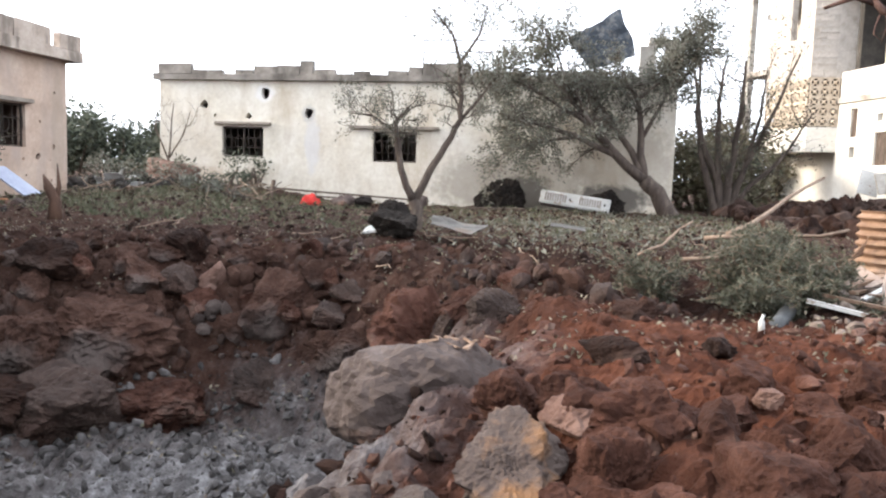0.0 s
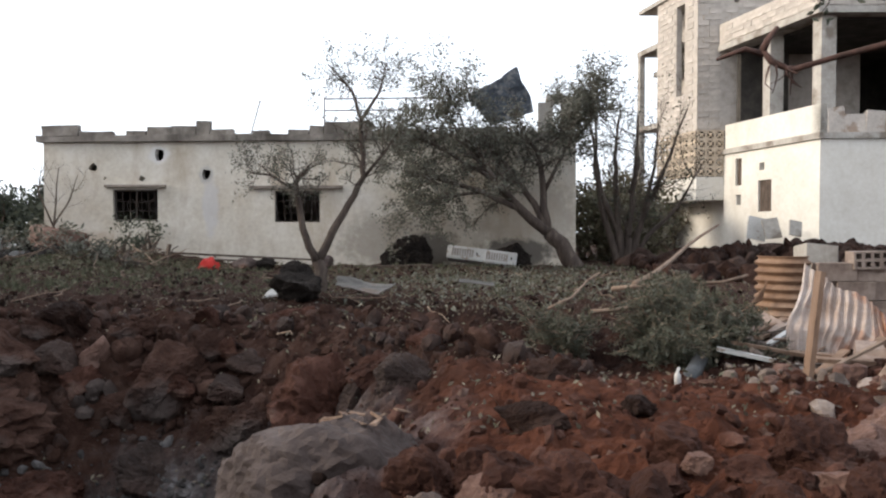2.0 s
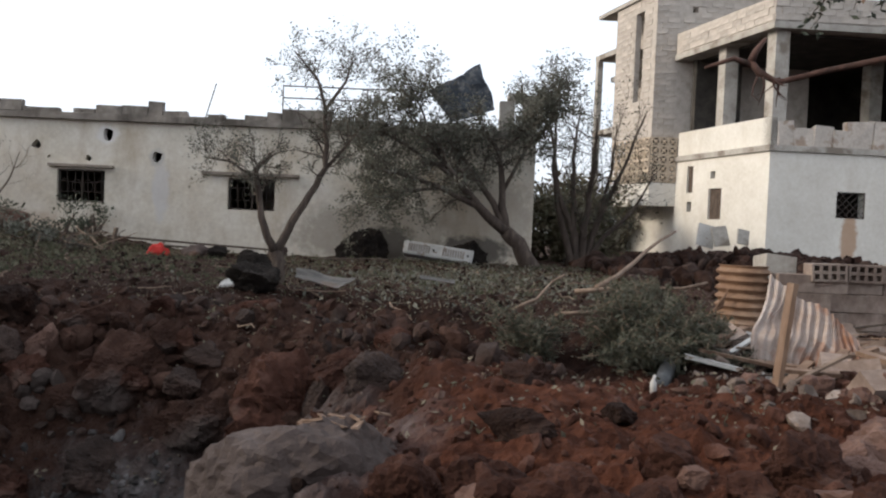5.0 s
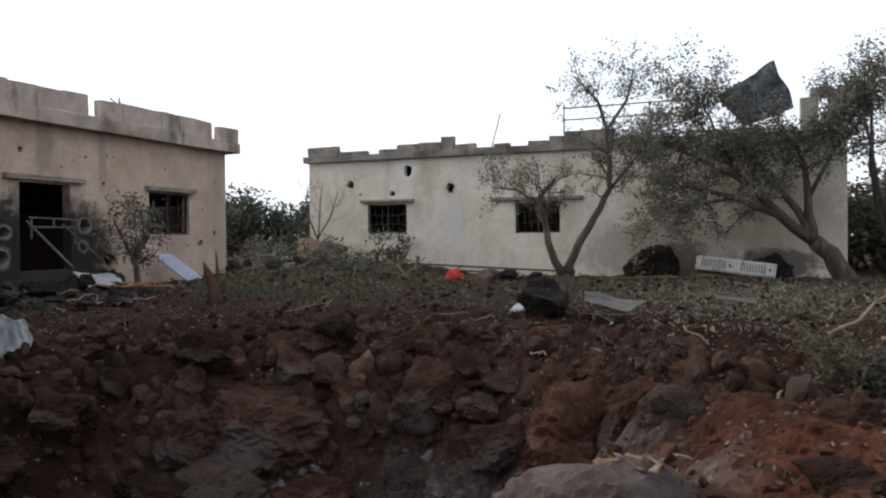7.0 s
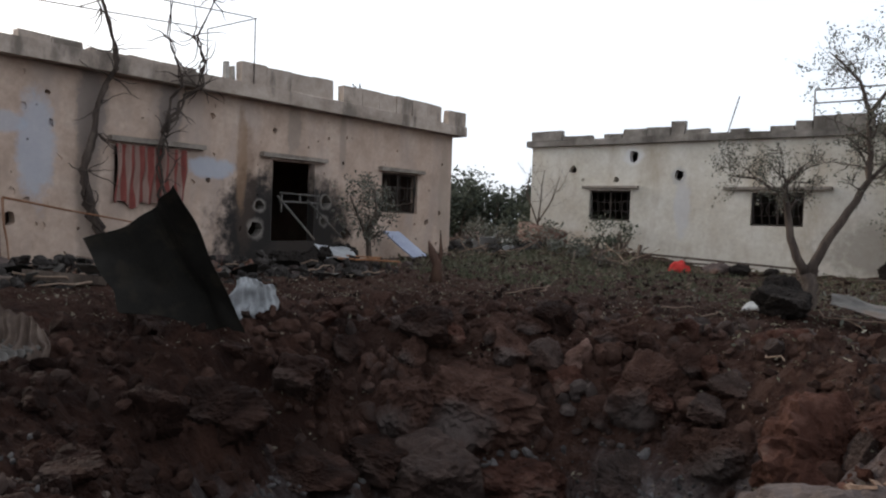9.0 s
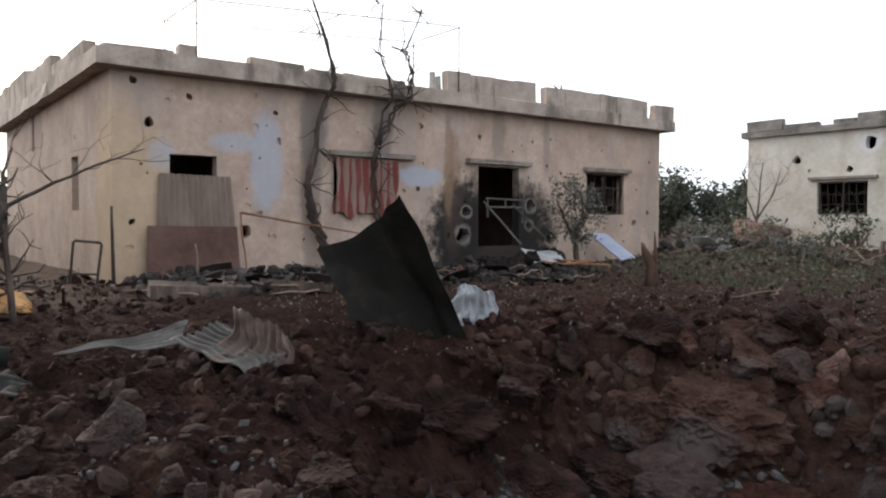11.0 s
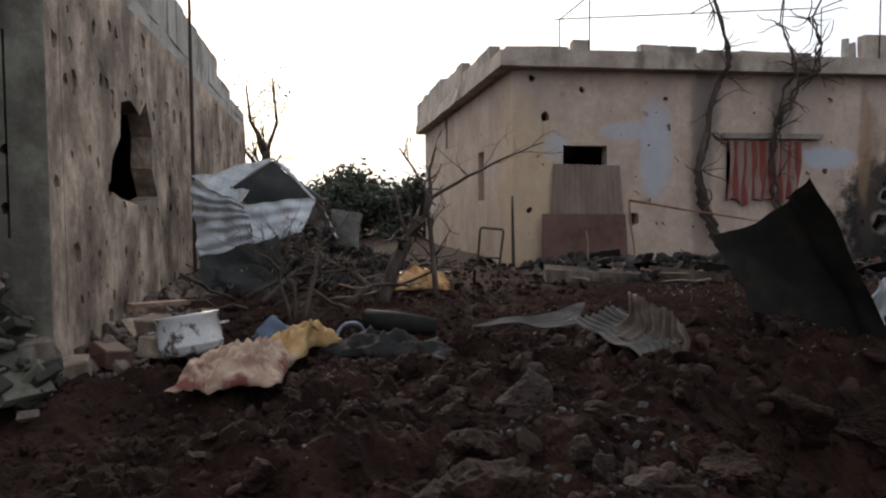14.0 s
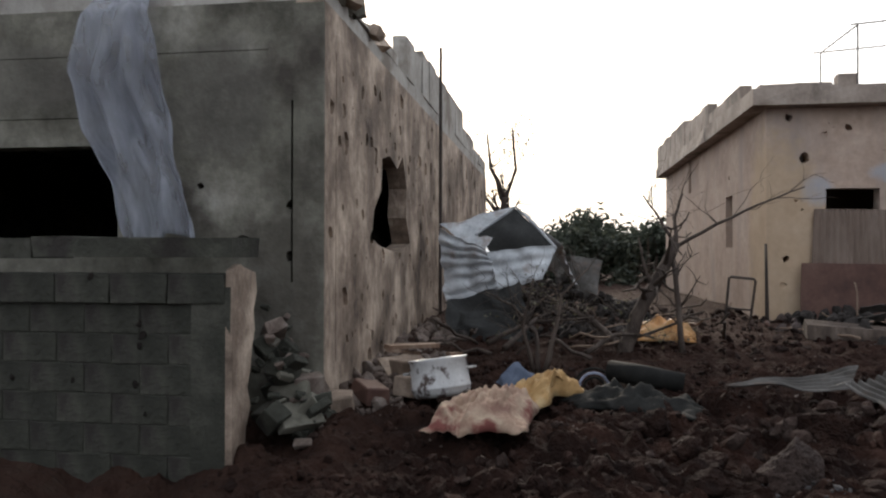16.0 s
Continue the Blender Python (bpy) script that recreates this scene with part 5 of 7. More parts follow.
for k in range(46):
    w, r = R.uniform(0.1, 3.1), R.uniform(2.0, 3.6)
    BOULDERS.append((CRATER[0] + r * math.cos(w), CRATER[1] + r * math.sin(w), R.uniform(0.08, 0.24), R.uniform(0.55, 0.95), "EEREB"[k % 5]))
for i, (x, y, s, k, c) in enumerate(BOULDERS):
    s *= 0.92
    m_, label, crumble = KINDS[c]
    bm = bmesh.new()
    z = float(ground_z(np.array([x]), np.array([y]), False)[0]) + 0.02
    z += 0.2 if c == "D" else 0.0
    rock(bm, (x, y, z), s, random.Random(300 + i), 5 if s > 0.15 else 4, (1.1, 1.05, 1.15 * k), crumble, 9, (0.42, 0.78))
    solo("boulder", bm, m_, label, "rock", (x, y, z - s * k * 0.5), group="blast boulders")
bm = bmesh.new()
rock(bm, (-1.26, 4.0, -0.44), 0.52, random.Random(23), 5, (1.05, 0.85, 0.72), 0.6, 5, (0.7, 0.9))
solo("boulder", bm, STONE, "big rounded pale grey boulder at the crater's lip", "rock", (-1.26, 4.0, -0.75), group="blast boulders")
for i in range(9):
    x, y = -1.14 + R.uniform(-0.16, 0.25), 4.0 + R.uniform(-0.12, 0.12)
    bm = bmesh.new()
    tbox(bm, pose(x, y, -0.11 + R.uniform(0, 0.03), R.uniform(-25, 25), R.uniform(-20, 20), R.uniform(0, 180)), R.uniform(0.05, 0.1), R.uniform(0.02, 0.04), 0.01, 0.004)
    solo("wood_splinter", bm, TIMBER, "pale wood splinter on the grey boulder", "splinter", (x, y, -0.12), group="wood splinters")

# ---- things by house A ----
bm = sheet(quad_fn((-11.95, 3.8, 1.6), (-11.95, 4.84, 1.58), (-11.93, 4.9, 0.83), (-11.93, 3.76, 0.83), 0.012, 13), 104, 6)
solo("corrugated_sheet", bm, BROWNSHEET, "brown corrugated iron sheet boarding up a window", "metal sheet", (-11.95, 4.3, 0.83))
bm = sheet(quad_fn((-11.9, 3.62, 0.86), (-11.9, 4.92, 0.84), (-11.82, 4.95, 0.02), (-11.82, 3.58, 0.0), 0.004, 4, crumple=0.01), 30, 16)
solo("iron_plate", bm, OXIDE, "dark red-brown sheet metal panel leaning on the wall", "metal sheet", (-11.85, 4.3, 0.0))
bm = sheet(lambda u, v: (-11.93 + 0.035 * math.sin(u * 40 + 2 * v) + 0.02 * noise.noise(Vector((u * 5, v * 4, 1))), 6.6 + 1.22 * u + 0.03 * math.sin(v * 5), 1.96 - (0.92 + 0.12 * noise.noise(Vector((u * 6, 0, 4)))) * v), 60, 20)
solo("curtain", bm, STRIPED, "torn red and white striped curtain hanging in a window", "curtain", (-11.93, 7.2, 1.05))
bm = bmesh.new()
for a, b in (((-11.85, 9.75, 1.2), (-11.85, 10.75, 1.2)), ((-11.85, 9.75, 1.36), (-11.85, 10.75, 1.34)), ((-11.85, 9.8, 1.0), (-11.85, 9.8, 1.38)), ((-11.85, 10.25, 1.18), (-11.85, 10.25, 1.36)), ((-11.85, 10.7, 0.9), (-11.85, 10.7, 1.36))):
    rod(bm, a, b, 0.018, 5)
for a, b in (((-11.75, 9.62, 1.3), (-11.3, 10.15, 0.5)), ((-11.7, 10.3, 1.25), (-11.3, 10.85, 0.55))):
    rod(bm, a, b, 0.022, 5)
solo("window_guard", bm, OLDZINC, "bent grey-painted window guard torn from its opening", "window guard", (-11.7, 10.2, 0.5))
for i in range(15):
    y = 9.2 + R.uniform(0, 2.1)
    bm = bmesh.new()
    x = -11.6 + R.uniform(0, 0.7)
    rock(bm, (x, y, gz(x, y) + 0.08), R.uniform(0.2, 0.42), random.Random(i + 900), 4, (1, 1, 0.85), 1.2)
    solo("charred_debris", bm, DARK, "burnt black debris heaped under the window", "debris", (x, y, gz(x, y)), group="burnt debris")
bm = sheet(quad_fn((-10.8, 10.0, 0.2), (-10.5, 10.5, 0.16), (-11.0, 10.7, 0.36), (-11.2, 10.1, 0.42), 0, 0, crumple=0.05, seed=3), 14, 10, 0.02)
solo("torn_sheet", bm, ZINC, "torn white panel lying on debris", "panel", (-10.8, 10.4, 0.15))
for i, (a, b) in enumerate((((-10.6, 10.1, 0.2), (-10.2, 11.3, 0.14)), ((-10.7, 10.4, 0.24), (-10.5, 11.1, 0.2)), ((-10.4, 10.3, 0.18), (-10.35, 10.9, 0.2)))):
    stick("plank", a, b, 0.03, ORANGEWOOD, "orange-brown broken wooden slat", "plank", flat=True)
bm = sheet(quad_fn((-11.7, 12.45, 0.66), (-11.7, 12.95, 0.66), (-11.2, 13.35, 0.14), (-11.2, 12.85, 0.12), 0, 0, crumple=0.01), 8, 8, 0.03)
solo("door_panel", bm, PALEBLUE, "pale blue panel leaning against the house", "panel", (-11.4, 12.9, 0.18))
stick("iron_pole", (-11.75, 3.14, -0.1), (-11.75, 3.12, 1.12), 0.03, IRON, "thin rusty pole standing at the house corner", "pole", 0.0)
bm = bmesh.new()
P_ = [(-12.1, 2.66, 0.0), (-12.1, 2.72, 0.64), (-12.08, 2.74, 0.66), (-12.0, 3.03, 0.63), (-12.0, 3.05, 0.6), (-12.0, 2.98, 0.05)]
tube(bm, P_, [0.02] * 6, 6)
rod(bm, (-12.1, 2.68, 0.22), (-12.0, 3.0, 0.2), 0.016, 5)
solo("broken_chair", bm, IRON, "bent rusty chair frame standing by the wall", "chair", (-12.1, 2.7, 0.0))
stick("iron_bar", (-11.6, 4.85, 1.05), (-11.2, 6.75, 0.72), 0.018, RUST, "thin rusty bar sagging along the wall", "bar", 0.01)
stick("iron_bar", (-11.6, 4.85, 1.05), (-11.5, 4.9, 0.1), 0.018, RUST, "thin rusty upright bar", "bar", 0.01)
stick("iron_bar", (-11.2, 4.1, 0.05), (-11.3, 4.08, 0.62), 0.015, DEADWOOD, "thin upright stake in rubble", "bar", 0.01)
for i in range(34):
    x, y = R.uniform(-11.6, -9.6), R.uniform(3.4, 9.5)
    w = R.uniform(0, 6.28)
    l = R.uniform(0.4, 1.1)
    stick("broken_stick", (x, y, gz(x, y) + 0.04), (x + l * math.cos(w), y + l * math.sin(w), gz(x + l * math.cos(w), y + l * math.sin(w)) + R.uniform(0.04, 0.22)), 0.018, DEADWOOD, "dry broken stick among rubble", "stick", 0.03, i)
bm = bmesh.new()
tbox(bm, pose(-10.1, 3.75, gz(-10.1, 3.75) + 0.05, 4, 3, 78), 1.2, 0.4, 0.14, 0.03)
solo("timber_beam", bm, BARK, "weathered grey-brown beam lying on the soil", "beam", (-10.1, 3.7, gz(-10.1, 3.7)))
bm = bmesh.new()
tbox(bm, pose(-9.9, 4.9, gz(-9.9, 4.9) + 0.09, -6, 5, 60), 0.9, 0.35, 0.12, 0.02)
solo("timber_beam", bm, BARK, "weathered grey-brown beam lying on the soil", "beam", (-9.9, 4.9, gz(-9.9, 4.9)))

# grape vines up the wall and the pipe pergola above the roof edge
vine = thing("grape_vine", (-11.75, 6.4, 0.1), "old grape vine stems climbing past the roof", "vine")
for j, pts in enumerate(([(6.6, 0.1), (6.35, 0.5), (6.15, 1.0), (6.05, 1.5), (6.2, 2.05), (6.25, 2.5), (6.4, 2.9), (6.38, 3.3), (6.2, 3.9), (6.0, 4.4)],
                         [(7.5, 0.2), (7.45, 0.8), (7.3, 1.4), (7.3, 2.1), (7.45, 2.6), (7.5, 3.1), (7.25, 3.7), (7.3, 4.5)],
                         [(7.35, 2.2), (7.6, 2.6), (7.85, 3.0), (7.9, 3.4), (7.75, 3.8), (8.1, 4.5)])):
    bm = bmesh.new()
    n = len(pts)
    rk = random.Random(40 + j)
    for strand in range(3 if j == 0 else 2):
        line, rad = [], []
        for k in range(n * 3 - 2):
            f = min(k / 3, n - 1.001)
            q, g = int(f), f - int(f)
            y, z = pts[q][0] * (1 - g) + pts[q + 1][0] * g, pts[q][1] * (1 - g) + pts[q + 1][1] * g
            w = 0.06 * (1 - f / n)
            line.append((-11.84 + w * math.sin(2.3 * k + 2 * strand) + (0.25 if z > 2.9 else 0.0), y + w * math.cos(1.9 * k + 2.2 * strand) + rk.gauss(0, 0.012), z))
            rad.append((0.052 - 0.022 * (j > 0)) * (1 - 0.85 * f / n) * rk.uniform(0.75, 1.3))
        tube(bm, line, rad, 7)
    rv = random.Random(j)
    for q_ in range(30):
        k = rv.randint(2, n - 1) if q_ < 25 else n - 1 - q_ % 3
        tw = wander(rv, (-11.7, pts[k][0], pts[k][1]), (0.2, rv.gauss(0, 1), rv.gauss(0, 0.6)), rv.uniform(0.3, 0.7), 5, 0.3)
        tube(bm, tw, [0.012, 0.011, 0.009, 0.008, 0.006, 0.004], 4)
    part("stem", bm, DARKBARK, vine, smooth=True)
pergola = thing("pergola", (-11.6, 6.5, 3.24), "thin iron pipe pergola above the roof edge", "pergola")
for y0, y1, x in ((4.2, 8.97, -11.75), (4.2, 8.97, -13.2)):
    bm = bmesh.new()
    rod(bm, (x, y0, 4.05), (x, y1, 4.4), 0.01, 5)
    part("rail", bm, IRON, pergola)
for y in (4.3, 6.6, 9.05):
    bm = bmesh.new()
    rod(bm, (-11.75, y, 4.05 + 0.074 * (y - 4.3)), (-13.2, y, 4.05 + 0.074 * (y - 4.3)), 0.011, 5)
    part("crossbar", bm, IRON, pergola)
for x, y in ((-11.78, 4.3), (-13.2, 4.3), (-11.78, 9.05), (-13.2, 9.05)):
    bm = bmesh.new()
    rod(bm, (x, y, 3.244), (x, y, 4.05 + 0.074 * (y - 4.3)), 0.011, 5)
    part("post", bm, IRON, pergola)

# ---- the bent metal by the crater ----
def black_fn(u, v):
    a, b, c, d = Vector((-6.9, 3.62, 0.66)), Vector((-6.0, 3.84, 1.15)), Vector((-6.2, 4.75, -0.14)), Vector((-6.42, 3.68, 0.1))
    p = a.lerp(b, u).lerp(d.lerp(c, u), v)
    n = (b - a).cross(d - a).normalized()
    fold = 0.16 * math.exp(-((u - 0.62) / 0.1) ** 2) * (1 - 0.5 * v)
    return p - n * (0.5 * ((u - 0.5) ** 2 - 0.25) - fold * 0.5) + 0.05 * noise.noise_vector(Vector((u * 3, v * 3, 2)))


solo("bent_metal_sheet", sheet(black_fn, 26, 24, 0.006), BLACKMETAL, "large sooty black metal sheet bent and stuck in the soil", "metal sheet", (-6.3, 4.2, -0.3))
def scrap_fn(u, v):
    y0 = np.interp(v, [0, 0.4, 0.8, 1], [4.84, 4.82, 5.0, 5.12]) + 0.03 * noise.noise(Vector((v * 7, 1, 0)))
    y1 = np.interp(v, [0, 0.3, 0.55, 1], [5.3, 5.42, 5.36, 5.18]) + 0.04 * noise.noise(Vector((v * 8, 5, 0)))
    z = 0.31 + 0.05 * math.sin(math.pi * min(1, u * 1.3)) * (1 - v) - 0.72 * v - 0.05 * u * (1 - v)
    return Vector((-6.56 - 0.12 * v + 0.014 * math.sin(u * 38), y0 + (y1 - y0) * u, z)) + 0.035 * noise.noise_vector(Vector((u * 4, v * 4, 5)))


solo("corrugated_scrap", sheet(scrap_fn, 56, 24), ZINC, "torn scrap of pale corrugated sheet", "metal sheet", (-6.5, 5.0, -0.3))
bm = sheet(quad_fn((-6.6, 1.5, 0.0), (-6.6, 2.35, 0.05), (-6.95, 2.5, 0.13), (-6.75, 1.75, 0.04), 0.012, 6, "v", 0.06, 7), 34, 40)
solo("corrugated_sheet", bm, OLDZINC, "buckled grey corrugated sheet lying on the soil", "metal sheet", (-6.7, 2.1, gz(-6.7, 2.1)))
bm = sheet(quad_fn((-6.55, 2.25, 0.08), (-5.85, 2.55, -0.14), (-6.0, 2.85, -0.04), (-6.65, 2.65, 0.14), 0.016, 7, "v", 0.07, 8), 34, 56)
solo("corrugated_sheet", bm, OLDZINC, "grey corrugated sheet torn and half buried", "metal sheet", (-6.25, 2.6, gz(-6.25, 2.6)))
bm = sheet(quad_fn((-6.35, 2.45, 0.02), (-5.85, 2.86, -0.16), (-6.1, 2.95, 0.1), (-6.45, 2.72, 0.28), 0.014, 7, "u", 0.09, 3, -0.05), 50, 26)
solo("corrugated_sheet", bm, BURNTRUST, "crumpled rusty corrugated sheet standing on edge", "metal sheet", (-6.2, 2.75, -0.1))

# ---- between houses A and C ----
# low block wall before house C, its blocks singly
LX, LY = -5.63, -1.82
low_wall = thing("low_wall", (-6.0, -3.4, -0.5), "low wall of concrete blocks with a broken end", "wall")
block_me = []
# block grey taken much darker, the shade on this wall put into its colour
SHADEBLOCK = mat("shade_grey_block", [(0.018, 0.018, 0.013), (0.042, 0.041, 0.031), (0.095, 0.09, 0.072)], scale=1.6, bump=0.7, bscale=22, bdist=0.03, stain=(0.028, 0.024, 0.02), stain_scale=2, vary=0.3)
for i in range(5):
    bm = bmesh.new()
    tbox(bm, Matrix(), 0.2, 0.394, 0.195, 0.004)
    bmesh.ops.bevel(bm, geom=bm.edges[:], offset=0.005, segments=1, affect="EDGES")
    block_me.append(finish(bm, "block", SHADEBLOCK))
low_wall_blocks = []
for row in range(7):
    for k in range(9):
        y = LY - 0.2 - 0.4 * k - (0.2 if row % 2 else 0.0)
        low_wall_blocks.append((LX - 0.1 + R.uniform(-0.004, 0.004) + (0.03 if row == 6 else 0.0), y, -0.46 + 0.2 * row))
bm = bmesh.new()
rp_ = random.Random(3)
rim = [(-5.612, -0.6), (-5.608, 0.2), (-5.614, 0.86)] + [(-5.74 - 0.06 * (k % 2), 0.9 - 0.02 * k) for k in range(2)] + [(-5.98 - 0.03 * (k % 2) + 0.02 * k - rp_.uniform(0, 0.06), 0.84 - 0.13 * k) for k in range(9)] + [(-5.8, -0.45), (-5.72, -0.6)]
faces_ = [[bm.verts.new((x, y, z)) for x, z in rim] for y in (LY + 0.05, LY + 0.004)]
bm.faces.new(faces_[0]), bm.faces.new(faces_[1][::-1])
for i in range(len(rim)):
    j = (i + 1) % len(rim)
    bm.faces.new((faces_[0][j], faces_[0][i], faces_[1][i], faces_[1][j]))
bmesh.ops.recalc_face_normals(bm, faces=bm.faces)
part("end_pier", bm, PLASTER_C, low_wall, "plastered broken end of the wall")
bm = bmesh.new()
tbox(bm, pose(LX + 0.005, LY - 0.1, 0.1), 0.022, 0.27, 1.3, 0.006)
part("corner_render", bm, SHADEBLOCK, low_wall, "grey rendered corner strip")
for y, z, r in ((-2.75, 0.82, 0.035), (-3.35, 0.13, 0.025), (-2.9, 0.12, 0.025), (-2.45, 0.1, 0.03), (-2.38, -0.09, 0.022), (-2.43, 0.5, 0.03), (-2.4, 0.43, 0.035), (-2.42, 0.36, 0.03)):
    bm = bmesh.new()
    rock(bm, (LX + (0.03 if z > 0.7 else 0.002), y, z), r, random.Random(int(z * 100)), 2, (0.35, 1, 1.2))
    part("shot_mark", bm, DARK, low_wall, "dark shell pock")
for row in (1, 3, 5):
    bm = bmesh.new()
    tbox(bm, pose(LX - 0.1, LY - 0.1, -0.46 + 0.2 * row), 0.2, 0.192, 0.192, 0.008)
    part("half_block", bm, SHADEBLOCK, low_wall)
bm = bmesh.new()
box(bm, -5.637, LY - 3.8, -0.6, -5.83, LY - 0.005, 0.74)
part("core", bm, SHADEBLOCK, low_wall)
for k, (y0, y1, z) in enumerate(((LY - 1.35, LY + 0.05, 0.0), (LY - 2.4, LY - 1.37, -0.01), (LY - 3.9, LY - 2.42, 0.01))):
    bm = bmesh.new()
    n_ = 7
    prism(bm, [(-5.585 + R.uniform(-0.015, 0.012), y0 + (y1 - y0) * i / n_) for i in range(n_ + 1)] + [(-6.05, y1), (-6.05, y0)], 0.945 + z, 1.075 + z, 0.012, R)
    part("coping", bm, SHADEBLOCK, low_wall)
# rubble in the gap, the hanging plastic, a leaning slab
for i in range(120):
    big = i < 20
    x, y = R.uniform(-6.5, -5.9), R.uniform(-1.8, -1.3)
    z = -0.45 + max(0.0, 1.05 * min(1.0, (-5.5 - x) / 0.5) - 1.8 * (y + 1.8)) * (R.random() ** 0.5 if big else R.random() ** 0.8)
    bm = bmesh.new()
    size = (R.uniform(0.2, 0.36), R.uniform(0.14, 0.2), R.uniform(0.06, 0.16)) if big else (R.uniform(0.04, 0.13), R.uniform(0.03, 0.08), R.uniform(0.02, 0.05))
    tbox(bm, pose(x, y, z + 0.05, R.uniform(-45, 45), R.uniform(-45, 45), R.uniform(0, 180)), *size, 0.2 * size[2])
    bmesh.ops.bevel(bm, geom=bm.edges[:], offset=0.006, segments=1, affect="EDGES")
    solo("broken_block", bm, (SHADEBLOCK, PALERUBBLE, GREY_C, SHADEBLOCK)[i % 4], "broken concrete block in the rubble", "block", (x, y, z), group="broken blocks")


def film_fn(u, v):
    left = np.interp(v, [0, 0.36, 0.58, 0.78, 1], [-3.27, -3.42, -3.27, -3.02, -2.92])
    right = np.interp(v, [0, 0.25, 1], [-2.87, -2.7, -2.36])
    fold = 0.05 * abs(math.sin(u * 9 - 3 * v)) * v + 0.05 * math.sin(u * 19 + 2.5 * v + 2 * noise.noise(Vector((u * 2, v * 3, 5)))) * (0.35 + v) + 0.1 * noise.noise(Vector((u * 4, v * 5, 8))) + 0.03 * noise.noise(Vector((u * 13, v * 9, 3)))
    return (-6.33 - 0.23 * max(0.0, 1 - v / 0.14) + fold * min(1.0, 0.15 + v / 0.14), left + (right - left) * u + 0.03 * noise.noise(Vector((u * 5, v * 6, 1))), 3.12 - (2.06 + 0.06 * math.sin(u * 7)) * v - 0.02 * (1 - v))


bm = sheet(film_fn, 52, 44, 0.003)
solo("plastic_sheet", bm, FILM, "torn white plastic film hanging over a window", "plastic sheet", (-6.45, -3.2, 1.0), smooth=True)
bm = bmesh.new()
tbox(bm, pose(-7.9, -1.1, gz(-7.9, -1.1) + 0.05, 4, 8, 20), 0.55, 0.4, 0.1, 0.02)
solo("flat_stone", bm, PLASTER_C, "flat broken stone slab", "stone", (-7.9, -1.1, gz(-7.9, -1.1)))
bm = bmesh.new()
rod(bm, (-12.15, -1.4, -0.2), (-12.15, -1.4, 4.06), 0.025, 6)
solo("iron_pole", bm, IRON, "thin dark pole fixed to the wall", "pole", (-12.15, -1.4, -0.2))

rubble("rubble", "plaster chips and stones along the ruin's foot", [(x, y, s) for x, y, s in scatter(420, -10.5, -6.4, -1.44, -0.85, 0.01, 0.09, 2.4)], PALERUBBLE, 33)
for i, (x, y, w, l) in enumerate(((-6.8, -1.15, 35, 0.34), (-7.0, -0.85, 80, 0.26), (-6.5, -1.3, 10, 0.22), (-7.6, -1.0, 55, 0.3))):
    bm = bmesh.new()
    tbox(bm, pose(x, y, gz(x, y) + 0.07, 6 * i - 8, 5, w), l, 0.2, 0.15, 0.015)
    bmesh.ops.bevel(bm, geom=bm.edges[:], offset=0.01, segments=1, affect="EDGES")
    solo("broken_block", bm, OXIDE if i == 0 else PLASTER_C, "fallen block at the foot of the ruin", "block", (x, y, gz(x, y)), group="broken blocks")

# the cooking pot
POT = (-6.7, -0.56, -0.16)
pot = thing("cooking_pot", POT, "scorched white enamel cooking pot on its side of rubble", "pot")
bm = bmesh.new()
prof = [(0.0, 0.0), (0.2, 0.0), (0.225, 0.035), (0.225, 0.055), (0.232, 0.06), (0.232, 0.075), (0.225, 0.08), (0.22, 0.26), (0.232, 0.28), (0.222, 0.288), (0.205, 0.27), (0.205, 0.05), (0.0, 0.04)]
rings = []
tilt = pose(POT[0], POT[1], POT[2] + 0.05, 8, -6, 0)
for r, z in prof[1:-1]:
    rings.append([bm.verts.new(tilt @ Vector((r * math.cos(w), r * math.sin(w), z))) for w in [2 * math.pi * k / 28 for k in range(28)]])
for a, b in zip(rings, rings[1:]):
    for k in range(28):
        bm.faces.new((a[k], a[(k + 1) % 28], b[(k + 1) % 28], b[k]))
bm.faces.new(rings[0][::-1]), bm.faces.new(rings[-1][::-1])
part("body", bm, ENAMEL, pot, smooth=True)
for s in (-1, 1):
    bm = bmesh.new()
    tube(bm, [tilt @ Vector((0.05 * q, s * (0.222 + 0.055 * (1 - abs(q))), 0.19)) for q in (-1, -0.6, 0, 0.6, 1)], [0.011] * 5, 6)
    part("handle", bm, ENAMEL, pot)
for a, b in (((-7.4, -0.9, 0.12), (-6.9, -1.0, 0.2)), ((-7.3, -0.7, 0.2), (-6.95, -1.05, 0.22)), ((-7.5, -0.6, 0.1), (-7.1, -0.5, 0.15))):
    stick("plank", a, b, 0.04, TIMBER, "pale broken board by the pot", "plank", flat=True)
# cloths and bags
solo("blanket", sheet(spread((-5.62, -0.55), (-5.55, 0.08), (-6.5, 0.22), (-6.45, -0.42), 0.2, 4, 0.06), 60, 60, 0.006), PINKCLOTH, "crumpled pink and cream stained blanket on the soil", "blanket", (-6.05, -0.18, gz(-6.05, -0.18)), smooth=True)
solo("blanket", sheet(spread((-6.35, -0.12), (-6.25, 0.14), (-7.05, 0.52), (-7.3, 0.34), 0.17, 9, 0.06), 40, 50, 0.006), YELLOW, "crumpled yellow blanket on the soil", "blanket", (-7.1, 0.35, gz(-7.1, 0.35)), smooth=True)
solo("blue_cloth", sheet(drape(-7.4, -0.02, 0.22, 0.1, 0.16, 2.4, 2, 0.04), 20, 12, 0.006), BLUECLOTH, "pale blue cloth in the debris", "cloth", (-7.6, -0.05, gz(-7.6, -0.05)), smooth=True)
